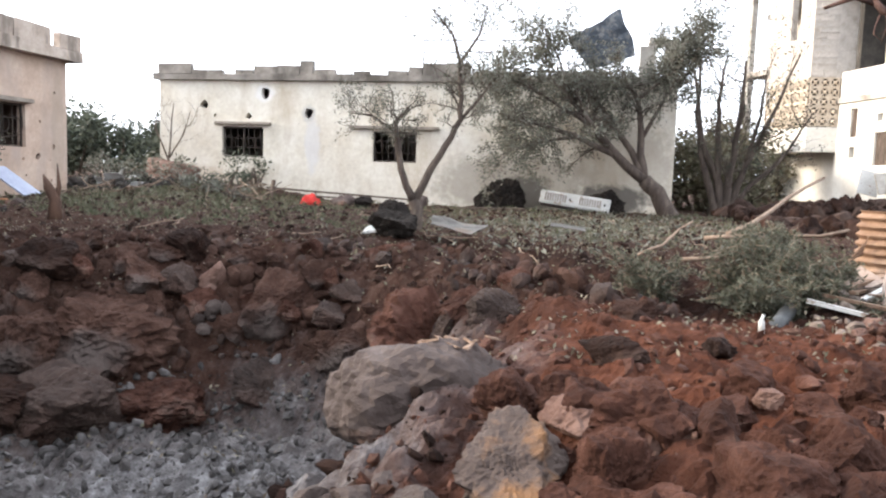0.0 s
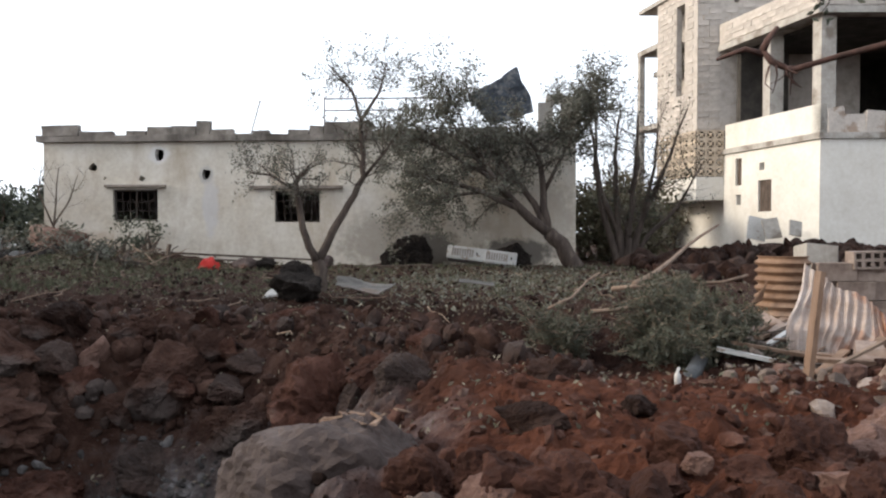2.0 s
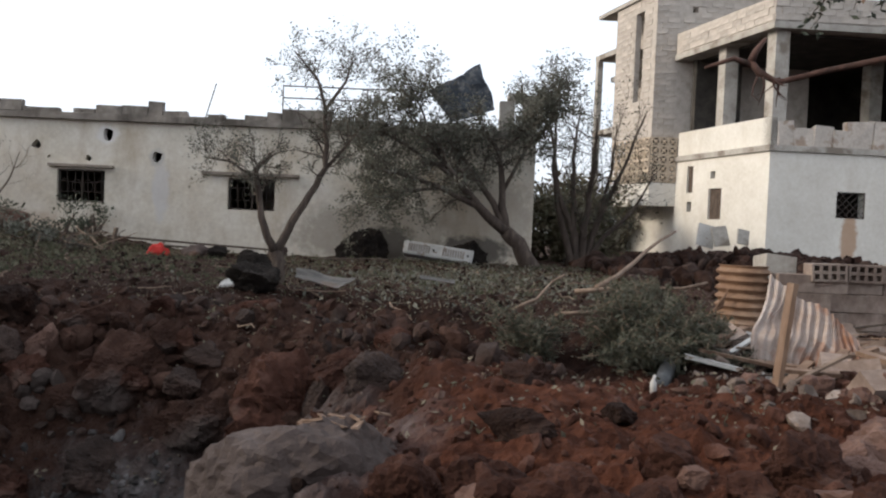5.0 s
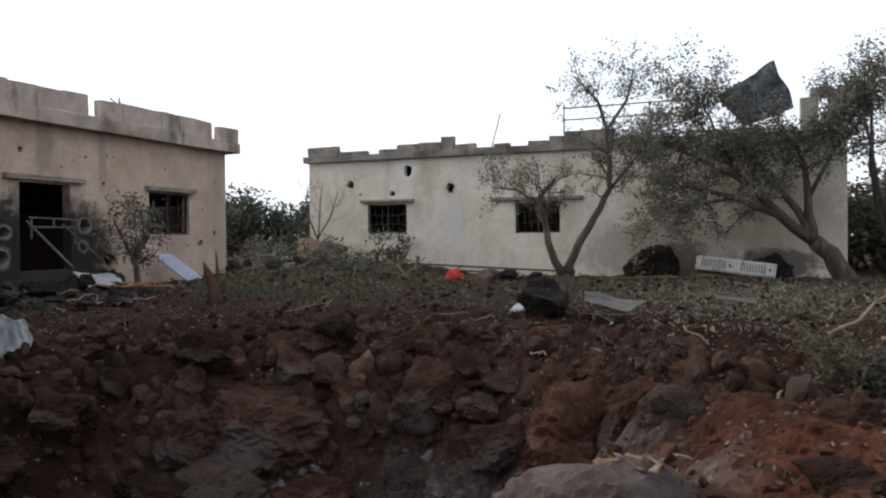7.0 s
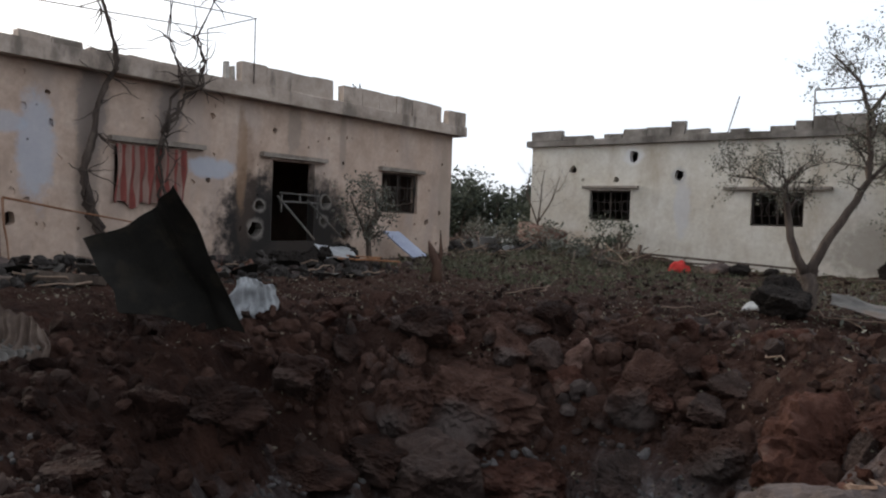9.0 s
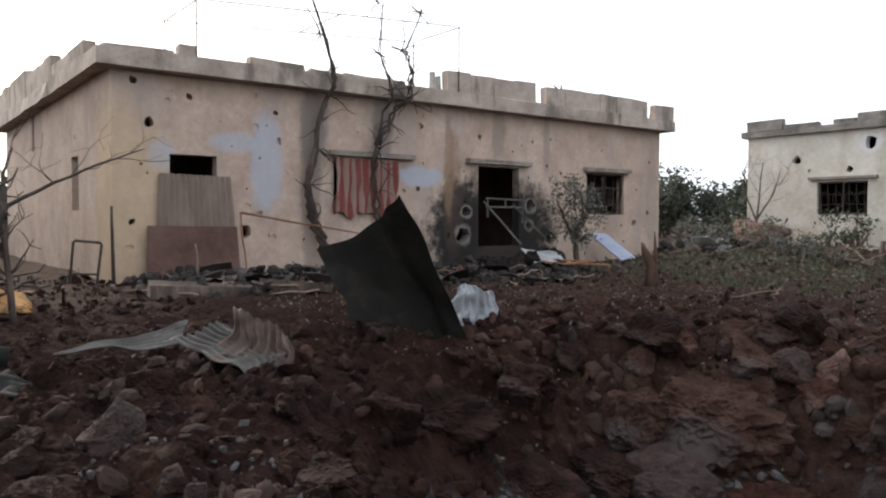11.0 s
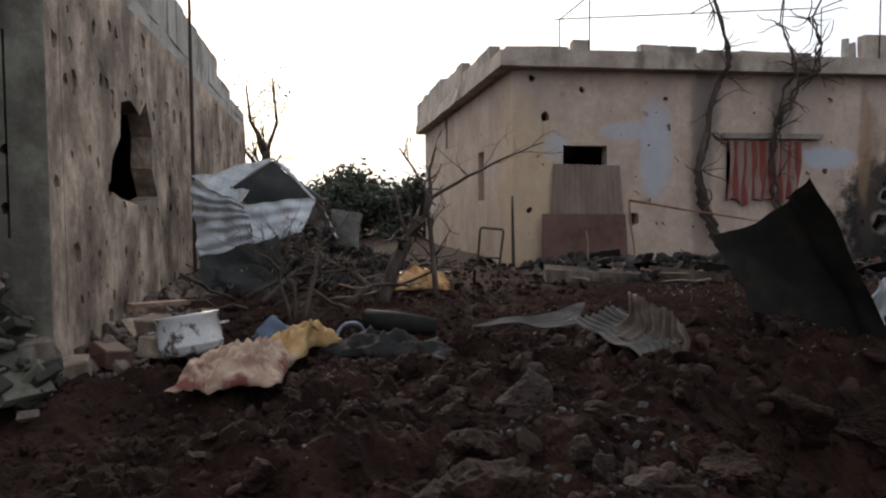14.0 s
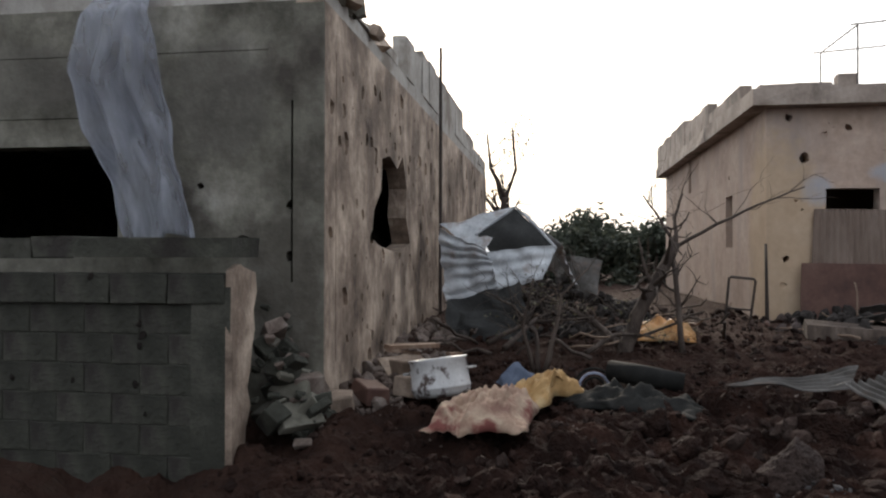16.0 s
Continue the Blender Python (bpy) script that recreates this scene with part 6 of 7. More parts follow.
solo("yellow_bag", sheet(drape(-9.9, 1.52, 0.34, 0.26, 0.24, 1.5, 6, 0.05), 40, 28, 0.006), mat("orange_bag", [(0.32, 0.13, 0.035), (0.45, 0.23, 0.08), (0.5, 0.33, 0.17)], scale=5, rough=0.5), "crumpled orange-yellow plastic bag", "bag", (-9.9, 1.55, gz(-9.9, 1.55)), smooth=True)
solo("dark_cloth", sheet(drape(-6.75, 0.85, 0.5, 0.28, 0.1, 1.2, 12, 0.08), 40, 26, 0.008), RUBBER, "dark rags and leaves heaped on the soil", "cloth", (-6.6, 0.55, gz(-6.6, 0.55)), smooth=True)
# a dark tube and a striped hose by the shrub
bm = bmesh.new()
tube(bm, [(-7.5, 0.75, gz(-7.5, 0.75) + 0.1), (-7.35, 1.0, gz(-7.4, 1.0) + 0.11), (-7.3, 1.32, gz(-7.3, 1.32) + 0.09)], [0.085, 0.09, 0.08], 12)
solo("rubber_roll", bm, RUBBER, "dark rolled rubber mat on the ground", "roll", (-7.4, 1.0, gz(-7.4, 1.0)), smooth=True)
for k in range(3):
    bm = bmesh.new()
    tube(bm, [(-7.55 + 0.02 * k, 0.62 + (0.16 - 0.035 * k) * math.cos(w), gz(-7.55, 0.62) + 0.02 + (0.16 - 0.035 * k) * math.sin(w)) for w in [math.pi * q / 8 for q in range(9)]], [0.012] * 9, 6)
    solo("hose_loop", bm, PALEBLUE if k % 2 else RUBBER, "loop of striped hose half in the soil", "hose", (-7.55, 0.62, gz(-7.55, 0.62)), group="hose loops")

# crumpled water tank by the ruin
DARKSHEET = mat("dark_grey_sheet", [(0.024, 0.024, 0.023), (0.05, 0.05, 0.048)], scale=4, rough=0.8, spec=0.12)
tank = thing("water_tank", (-10.6, -0.5, 0.1), "crushed galvanised water tank lying against the wall", "water tank")
part("ribbed_side", sheet(quad_fn((-10.35, -1.16, 1.31), (-10.2, -0.54, 1.01), (-10.1, -0.38, 0.58), (-10.1, -0.97, 0.33), 0.022, 6, "v", 0.08, 11), 26, 60), ZINC, tank, "ribbed pale metal side")
part("front_panel", sheet(quad_fn((-10.2, -0.55, 1.01), (-10.3, 0.29, 1.05), (-10.15, 0.14, 0.65), (-10.1, -0.4, 0.56), 0.008, 3, "v", 0.05, 12), 22, 26), ZINC, tank, "pale metal front")
part("top", sheet(quad_fn((-10.36, -1.15, 1.32), (-10.62, -0.2, 1.57), (-10.5, -0.3, 1.42), (-10.22, -0.56, 1.02), 0.0, 0, "u", 0.04, 13), 18, 18), ZINC, tank)
# open face closed by a dark sheet, its colour standing in for inner shade
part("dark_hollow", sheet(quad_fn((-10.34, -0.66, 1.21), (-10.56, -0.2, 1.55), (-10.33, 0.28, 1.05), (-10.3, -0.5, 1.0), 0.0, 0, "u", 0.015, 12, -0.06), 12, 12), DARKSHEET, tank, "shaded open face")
bm = bmesh.new()
tube(bm, [(-10.34, -0.68, 1.21), (-10.45, -0.44, 1.4), (-10.57, -0.2, 1.57), (-10.45, 0.06, 1.32), (-10.3, 0.3, 1.05)], [0.018] * 5, 6)
part("rim", bm, ZINC, tank, "bent metal rim")
part("back", sheet(quad_fn((-11.0, -0.2, 1.6), (-11.7, 0.1, 1.3), (-11.6, 0.6, 0.5), (-10.95, 0.4, 1.05), 0.02, 4, "u", 0.05, 14), 20, 12), ZINC, tank)
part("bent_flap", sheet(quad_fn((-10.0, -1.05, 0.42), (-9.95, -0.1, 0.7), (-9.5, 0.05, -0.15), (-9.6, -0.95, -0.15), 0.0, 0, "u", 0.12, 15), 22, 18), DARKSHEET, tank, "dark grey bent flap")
bm = sheet(quad_fn((-12.3, 0.5, 0.95), (-12.1, 0.95, 0.9), (-11.8, 0.9, 0.3), (-12.0, 0.6, 0.35), 0, 0, "u", 0.05, 4), 10, 10)
solo("metal_scrap", bm, OLDZINC, "bent dull metal scrap on the debris", "metal sheet", (-12.0, 0.7, 0.3))
bm = sheet(quad_fn((-11.6, 0.15, 1.0), (-12.6, 0.75, 0.85), (-12.6, 0.6, 0.6), (-11.5, 0.2, 0.75), 0, 0, "u", 0.1, 5), 12, 8)
solo("metal_scrap", bm, OLDZINC, "torn dull metal strip on the debris", "metal sheet", (-12.0, 0.4, 0.6))
rubble("rubble", "dark rubble behind the crushed tank", [(x, y, s, gz(x, y) + R.uniform(0.3, 1) * 0.5 * math.exp(-((x + 12.6) / 1.9) ** 2 - ((y - 0.2) / 0.9) ** 2)) for x, y, s in scatter(900, -15, -9.6, -0.9, 1.7, 0.02, 0.1, 2.6)], DEBRIS, 31)
for i in range(30):
    x, y = R.uniform(-12.5, -8.2), R.uniform(-0.8, 2.2)
    w, l = R.uniform(0, 6.28), R.uniform(0.3, 1.1)
    stick("broken_stick", (x, y, gz(x, y) + 0.06), (x + l * math.cos(w), y + l * math.sin(w), gz(x, y) + R.uniform(0.06, 0.45)), R.uniform(0.01, 0.025), DARKBARK if i % 4 else DEADWOOD, "dry broken stick among rubble", "stick", 0.04, 60 + i)

# bare trees in the yard
tree("tree", "broken bare tree with long crooked twigs", [
    ([(-9.1, 1.0, -0.15), (-9.25, 1.15, 0.3), (-9.35, 1.4, 0.75), (-9.4, 1.58, 1.1)], 0.085, 0.055),
    ([(-9.4, 1.58, 1.05), (-9.35, 2.0, 1.3), (-9.2, 2.4, 1.5), (-9.1, 2.8, 1.66)], 0.022, 0.006),
    ([(-9.4, 1.58, 1.1), (-9.6, 1.6, 1.4), (-9.7, 1.7, 1.65)], 0.025, 0.008),
    ([(-9.4, 1.58, 1.05), (-9.5, 1.4, 1.4), (-9.5, 1.25, 1.62)], 0.02, 0.008),
    ([(-9.2, 1.62, -0.1), (-9.35, 1.6, 0.4), (-9.4, 1.55, 0.9)], 0.035, 0.025),
    ([(-9.15, 1.1, -0.1), (-9.3, 0.7, 0.25), (-9.6, 0.2, 0.5)], 0.05, 0.02)], 5, twigs=(6, 0.55), sub=3, leaves=(0, 0.05, 0.05), bare=1.0, bark=DARKBARK)
tree("shrub", "bare grey shrub with bent twigs", [
    ([(-7.9, 0.15, -0.1), (-7.95, 0.12, 0.25), (-8.0, -0.1, 0.5), (-8.0, -0.35, 0.62)], 0.022, 0.006),
    ([(-7.9, 0.2, -0.1), (-7.92, 0.3, 0.3), (-7.95, 0.35, 0.6), (-8.0, 0.6, 0.85)], 0.026, 0.006),
    ([(-7.92, 0.1, -0.1), (-7.9, 0.0, 0.3), (-7.9, 0.1, 0.75)], 0.022, 0.006)], 6, twigs=(8, 0.4), sub=3, leaves=(0, 0.05, 0.05), bare=1.0, bark=DARKBARK)
tree("shrub", "bare fallen branches in the yard", [
    ([(-8.6, 0.6, 0.0), (-8.9, 0.9, 0.15), (-9.3, 1.3, 0.1)], 0.03, 0.01), ([(-8.4, -0.2, 0.05), (-8.9, 0.1, 0.3), (-9.4, 0.3, 0.35)], 0.03, 0.01),
    ([(-8.8, -0.4, 0.05), (-9.1, 0.0, 0.25), (-9.2, 0.7, 0.3)], 0.03, 0.01)], 16, twigs=(10, 0.5), sub=4, leaves=(4, 0.05, 0.05), bare=0.6, foliage=DRYLEAF, bark=DARKBARK)
tree("tree", "small leafy tree before the house", [
    ([(-10.7, 11.0, 0.0), (-10.72, 11.0, 0.45), (-10.75, 11.0, 0.7)], 0.06, 0.045),
    ([(-10.75, 11.0, 0.65), (-10.8, 11.3, 1.0), (-10.85, 11.5, 1.3)], 0.035, 0.012),
    ([(-10.75, 11.0, 0.6), (-10.8, 10.75, 1.0), (-10.8, 10.55, 1.35)], 0.035, 0.012),
    ([(-10.75, 11.0, 0.7), (-10.6, 11.05, 1.1), (-10.7, 11.1, 1.6)], 0.035, 0.01)], 21, twigs=(9, 0.42), sub=4, leaves=(12, 0.075, 0.07), from_at=0.4)
bm = bmesh.new()
tube(bm, [(-8.5, 10.3, -0.2), (-8.5, 10.32, 0.22), (-8.58, 10.27, 0.42), (-8.64, 10.25, 0.6)], [0.13, 0.085, 0.07, 0.012], 9)
tube(bm, [(-8.5, 10.32, 0.15), (-8.46, 10.36, 0.42), (-8.5, 10.38, 0.78)], [0.06, 0.035, 0.006], 7)
solo("tree_stump", bm, mat("stump_wood", [(0.035, 0.018, 0.012), (0.095, 0.052, 0.034)], scale=8, bump=0.6, stretch=(1, 1, 0.2)), "splintered brown tree stump", "stump", (-8.5, 10.3, -0.1), smooth=True)

# far bushes closing the gaps between the houses
def bush(x, y, w, h, seed, material, label, n=2200, size=0.16, depth=1.0):
    rnd = random.Random(seed)
    low = gz(x, y)
    ob = thing("bush", (x, y, low), label, "bush", group="far bushes")
    wood, crown = bmesh.new(), bmesh.new()
    for k in range(7):
        pts = wander(rnd, (x + rnd.uniform(-w * 0.3, w * 0.3), y + rnd.uniform(-0.3, 0.3), low - 0.1), (rnd.gauss(0, 0.5), rnd.gauss(0, 0.3), 1), h * 0.8, 5, 0.18)
        tube(wood, pts, [0.06, 0.05, 0.04, 0.03, 0.02, 0.01], 5)
    lumps = [(rnd.uniform(-w, w) * 0.45, rnd.gauss(0, 0.35) * depth, h * rnd.uniform(0.2, 0.95), rnd.uniform(0.25, 0.5) * h * 0.6) for _ in range(16)]
    for _ in range(n):
        a, b, c, r = rnd.choice(lumps)
        leaf(crown, (x + a + rnd.gauss(0, r * 0.55), y + b + rnd.gauss(0, r * 0.5), low + max(0.05, c + rnd.gauss(0, r * 0.5) - 0.25 * h * (2 * a / w) ** 2)), size * rnd.uniform(0.6, 1.4), rnd)
    part("trunk", wood, BARK, ob)
    part("crown", crown, material, ob)["kind"] = "stuff"


for i, (x, y, w, h) in enumerate(((-24, -1.0, 3, 1.5), (-24.5, 1.2, 3.5, 1.7), (-25, 3.5, 4, 1.9), (-27, 6.5, 5, 2.1), (-24, 0.3, 3, 1.5), (-26, 0.4, 5, 1.8), (-26.5, 2.6, 4, 2.0))):
    bush(x, y, 2.4, h, 50 + i, GREEN, "dense dark green bush behind the yard", 5200, 0.2, 3.0)
for i, (x, y, w, h) in enumerate(((-16.5, 22.5, 3.4, 1.9), (-14.6, 24, 3, 2.0), (-18.5, 24, 4, 2.4), (-13.6, 22, 2, 1.4), (-20.5, 26, 4, 2.3), (-14.0, 29, 4, 2.3))):
    bush(x, y, w, h, 70 + i, GREEN, "dark green bush between the houses", 4200, 0.17, 1.5)
for i, (x, y, w, h) in enumerate(((2.6, 23, 2.0, 2.2), (4.0, 27, 3, 2.8), (3.4, 22.5, 1.6, 1.8), (5.3, 30, 3, 2.6))):
    bush(x, y, w, h, 90 + i, DRYLEAF, "dry brown bush between house and villa", 4200, 0.16, 1.2)
for i, (x, y, w, h) in enumerate(((-9.2, 18.2, 1.0, 0.75), (-11.6, 16.2, 1.6, 0.8), (-10.2, 16.9, 1.8, 0.7), (-8.6, 15.6, 1.6, 0.55))):
    bush(x, y, w, h, 110 + i, GREEN if i == 0 else OLIVE, "low green shrub by the wall" if i == 0 else "low grey-green brush on the ground", 700, 0.09, 0.8)
tree("tree", "thin bare sapling against the wall", [
    ([(-11.4, 18.2, 0.2), (-11.3, 18.2, 1.1), (-11.2, 18.25, 2.4)], 0.04, 0.01), ([(-11.3, 18.2, 0.9), (-11.7, 18.2, 1.8), (-11.6, 18.2, 2.5)], 0.025, 0.008),
    ([(-11.3, 18.2, 1.0), (-10.9, 18.2, 1.6), (-10.7, 18.2, 2.2)], 0.025, 0.008)], 33, twigs=(7, 0.6), sub=3, leaves=(0, 0.05, 0.05), bare=1.0)
tree("tree", "ragged half-bare tree behind the ruin", [
    ([(-22.5, -1.6, 0.0), (-22.3, -1.2, 1.8), (-22.4, -1.1, 2.6)], 0.14, 0.08), ([(-22.4, -1.1, 2.6), (-22.3, -1.5, 3.4), (-22.4, -1.6, 4.4)], 0.08, 0.02),
    ([(-22.4, -1.1, 2.4), (-22.4, -0.8, 3.4), (-22.4, -0.9, 4.6)], 0.06, 0.02)], 35, twigs=(13, 1.1), sub=5, leaves=(4, 0.1, 0.1), bare=0.6, bark=DARKBARK)

# ---- before house B ----
bm = bmesh.new()
rock(bm, (-11.0, 17.9, 0.5), 0.75, random.Random(61), 4, (1.5, 0.8, 0.9))
solo("earth_mound", bm, PINKROCK, "heap of reddish earth against the wall", "earth heap", (-11.0, 17.9, 0.1))
solo("red_blanket", sheet(drape(-6.55, 16.0, 0.22, 0.18, 0.26, 0.3, 3, 0.05), 24, 16, 0.01), REDCLOTH, "bright red blanket in a heap of debris", "blanket", (-6.5, 16.0, gz(-6.5, 16.0)), smooth=True)
for i, (x, y, s) in enumerate(((-5.9, 16.2, 0.3), (-5.4, 16.4, 0.26), (-4.4, 17.3, 0.3), (-4.9, 16.6, 0.18))):
    bm = bmesh.new()
    rock(bm, (x, y, gz(x, y) + 0.12), s, random.Random(140 + i), 3)
    solo("debris_lump", bm, DARK if i % 2 else STONE, "dark scorched debris lump", "debris", (x, y, gz(x, y)), group="scorched debris")
for i, (x, z, s) in enumerate(((-2.45, 0.28, 0.46), (-2.85, 0.12, 0.36), (-0.1, 0.1, 0.42))):
    bm = bmesh.new()
    rock(bm, (x, 18.25, z), s, random.Random(150 + i), 5, (1.0, 0.6, 1.0), 1.6, 3, (0.8, 0.95))
    solo("scorched_mound", bm, DARK, "black scorched heap against the wall", "debris", (x, 18.2, 0.1))
for a, b, r in (((-8.0, 16.9, 0.36), (-4.2, 17.6, 0.16), 0.05), ((-8.2, 17.3, 0.22), (-5.6, 17.4, 0.14), 0.04), ((-7.8, 16.7, 0.1), (-7.75, 16.75, 0.55), 0.06), ((-3.4, 17.0, 0.05), (-1.9, 17.2, 0.08), 0.05)):
    stick("timber_beam", a, b, r, BARK, "dark timber beam lying in the debris", "beam", flat=True)
# wreckage and brush between the two houses
for i in range(26):
    x, y = R.uniform(-13.2, -10.6), R.uniform(15.4, 17.8)
    w, l, k = R.uniform(0, 3.14), R.uniform(0.25, 0.7), R.uniform(0.12, 0.35)
    z, c, q = gz(x, y) + R.uniform(0.1, 0.4), math.cos(w), math.sin(w)
    bm = sheet(quad_fn((x, y, z), (x + l * c, y + l * q, z + R.uniform(-0.1, 0.15)), (x + l * c - k * q, y + l * q + k * c, z - 0.2), (x - k * q, y + k * c, z - 0.25), 0, 0, crumple=0.08, seed=i + 0.5), 8, 5, 0.008)
    solo("metal_scrap", bm, (OLDZINC, WHITEPAINT, BLACKMETAL)[i % 3], "torn scrap of sheet in the wreckage between houses", "metal sheet", (x, y, z - 0.25), group="metal scraps")
for i in range(60):
    x, y = R.uniform(-13.0, -7.5), R.uniform(14.2, 18.0)
    w, l = R.uniform(0, 6.28), R.uniform(0.4, 1.3)
    stick("broken_stick", (x, y, gz(x, y) + 0.04), (x + l * math.cos(w), y + l * math.sin(w), gz(x + l * math.cos(w), y + l * math.sin(w)) + R.uniform(0.05, 0.5)), R.uniform(0.008, 0.02), (DARKBARK, DEADWOOD)[i % 2], "dry broken stick in the brush", "stick", 0.05, 500 + i)
rubble("rubble", "dark wreckage and stones between the houses", scatter(420, -13.4, -10.4, 15.2, 18.0, 0.03, 0.2, 2.4), DEBRIS, 41)
# the white cabinet lying under the olive
cab = thing("cabinet", (-0.9, 18.2, 0.0), "battered white metal cabinet lying on its side", "cabinet")
mcab = pose(-0.8, 18.1, 0.24, -14, 7, -3)
bm = bmesh.new()
tbox(bm, mcab, 1.62, 0.45, 0.3, 0.015)
bmesh.ops.bevel(bm, geom=bm.edges[:], offset=0.02, segments=2, affect="EDGES")
part("body", bm, WHITEPAINT, cab)
for k in (-0.45, 0.42):
    bm = bmesh.new()
    tbox(bm, mcab @ pose(k * 0.92, -0.235, 0), 0.72, 0.02, 0.25)
    d_ = part("door", bm, WHITEPAINT, cab)
    for q in range(9):
        bm = bmesh.new()
        tbox(bm, mcab @ pose(k * 0.92 - 0.26 + 0.058 * q, -0.249, 0.0, 0, 0, 18), 0.034, 0.008, 0.18)
        part("louvre", bm, RUSTPAINT, d_)
    bm = bmesh.new()
    tbox(bm, mcab @ pose(k * 0.92 + 0.31, -0.25, 0.0), 0.04, 0.012, 0.05)
    part("handle", bm, DARK, d_)
solo("white_bag", sheet(drape(-3.55, 10.9, 0.2, 0.13, 0.16, 0.2, 5, 0.03), 18, 12, 0.006), WHITEPAINT, "white plastic bag on the soil", "bag", (-3.55, 10.9, gz(-3.55, 10.9)), smooth=True)
bm = sheet(quad_fn((-2.55, 10.0, 0.12), (-1.95, 9.9, 0.02), (-1.85, 10.5, 0.14), (-2.6, 10.4, 0.2), 0, 0, "u", 0.05, 3), 12, 8, 0.01)
solo("bent_sheet", bm, OLDZINC, "bent pale sheet on the leafy ground", "metal sheet", (-2.2, 10.2, 0.0))
bm = sheet(quad_fn((-1.0, 11.2, 0.1), (-0.5, 11.2, 0.06), (-0.5, 11.4, 0.1), (-1.0, 11.45, 0.13), 0, 0, "u", 0.03, 8), 8, 5, 0.01)
solo("metal_scrap", bm, OLDZINC, "small pale scrap on the ground", "metal sheet", (-0.75, 11.3, 0.0))

# ---- on the roof of house B ----
bm = sheet(quad_fn((-1.22, 20.5, 4.47), (0.08, 20.5, 5.17), (0.54, 20.6, 4.03), (-0.64, 20.6, 3.62), 0, 0, "u", 0.06, 4), 14, 12, 0.03)
solo("torn_roof_sheet", bm, mat("dark_blue_panel", [(0.02, 0.025, 0.035), (0.05, 0.06, 0.075)], scale=3, rough=0.4, stain=(0.12, 0.12, 0.12), stain_scale=4), "dark blue torn panel tilted on the roof", "panel", (-0.7, 20.5, 3.24))
stick("panel_prop", (-0.7, 20.8, 3.24), (-0.5, 20.6, 4.3), 0.03, IRON, "iron prop behind the panel", "prop", 0.0)
for x0, z0, z1 in ((0.55, 3.24, 4.0), (0.75, 4.004, 4.2), (1.12, 3.24, 4.15)):
    bm = bmesh.new()
    box(bm, x0, 19.0, z0, x0 + 0.35, 19.35, z1, 0.02)
    solo("block_pillar", bm, CONCRETE, "broken block pillar stub on the roof", "pillar", (x0, 19.1, z0), group="roof pillars")
rail_b = thing("roof_railing", (-3.0, 19.0, 3.24), "thin rusty pipe railing on the roof", "railing")
for z in (4.14, 3.85):
    bm = bmesh.new()
    rod(bm, (-4.75, 19.0, z), (-1.6, 19.0, z), 0.017, 5)
    part("rail", bm, IRON, rail_b)
for x in (-4.75, -2.7, -1.6):
    bm = bmesh.new()
    rod(bm, (x, 19.0, 3.244), (x, 19.0, 4.16), 0.017, 5)
    part("post", bm, IRON, rail_b)

# ---- the wrecked corner on the east side ----
EASTBLOCK = mat("pinkish_block", [(0.13, 0.09, 0.07), (0.22, 0.165, 0.135), (0.31, 0.25, 0.21)], scale=3, bump=0.6, bscale=30, vary=0.35)
block_wall = thing("block_wall", (4.0, 8.9, -0.4), "half-fallen wall of concrete blocks with pierced blocks on top", "wall")
east_blocks = []
for row in range(5):
    for k in range(6):
        if row == 4 and k > 3:
            continue
        east_blocks.append((3.15 + 0.4 * k + (0.2 if row % 2 else 0) + R.uniform(-0.01, 0.01), 8.75 + 0.035 * k, -0.4 + 0.2 * row))
for k in range(5):
    bm = bmesh.new()
    x0 = 3.3 + 0.41 * k
    m0 = pose(x0 + 0.2, 8.72 + 0.03 * k, 0.53, 0, R.uniform(-2, 2), R.uniform(-4, 4))
    tbox(bm, m0, 0.39, 0.2, 0.19, 0.006)
    cut = bmesh.new()
    for a in range(4):
        for b in range(2):
            tbox(cut, m0 @ pose(-0.14 + 0.093 * a, 0, -0.045 + 0.09 * b), 0.06, 0.4, 0.058)
    part("pierced_block", carve(bm, cut), EASTBLOCK, block_wall, "hollow block with eight holes")
bm = bmesh.new()
box(bm, 3.02, 9.05, -0.35, 3.34, 9.4, 0.68, 0.03)
solo("wall_stub", bm, CONCRETE, "stub of a pale plastered wall", "wall", (2.9, 9.1, -0.3))
bm = sheet(lambda u, v: (2.72 + (0.27 + 0.022 * math.sin(v * 2 * math.pi * 8)) * math.cos(math.pi * (1.15 - 0.95 * u)), 9.0 - (0.3 + 0.022 * math.sin(v * 2 * math.pi * 8)) * math.sin(math.pi * (1.15 - 0.95 * u)), -0.2 + 0.76 * v), 20, 56)
solo("corrugated_sheet", bm, TANRUST, "rust-tan corrugated sheet curled upright", "metal sheet", (2.4, 9.0, -0.2))
bm = sheet(quad_fn((2.12, 8.6, -0.05), (2.36, 8.75, 0.1), (2.48, 8.8, 0.32), (2.42, 8.75, 0.08), 0.01, 5, "u", 0.03), 30, 6)
solo("corrugated_strip", bm, TANRUST, "torn strip of corrugated iron", "metal sheet", (1.9, 8.6, -0.25))
bm = sheet(quad_fn((1.95, 6.95, -0.24), (2.95, 6.85, -0.28), (2.95, 7.0, 0.06), (2.2, 7.2, 0.5), 0.013, 13, "u", 0.07, 6), 104, 16)
solo("corrugated_sheet", bm, mat("pale_rust_sheet", [(0.24, 0.17, 0.13), (0.36, 0.29, 0.25), (0.46, 0.42, 0.39)], scale=3, rough=0.6, metal=0.1, stain=(0.26, 0.13, 0.08), stain_scale=2), "pale rusty corrugated sheet leaning in rubble", "metal sheet", (2.4, 7.2, -0.28))
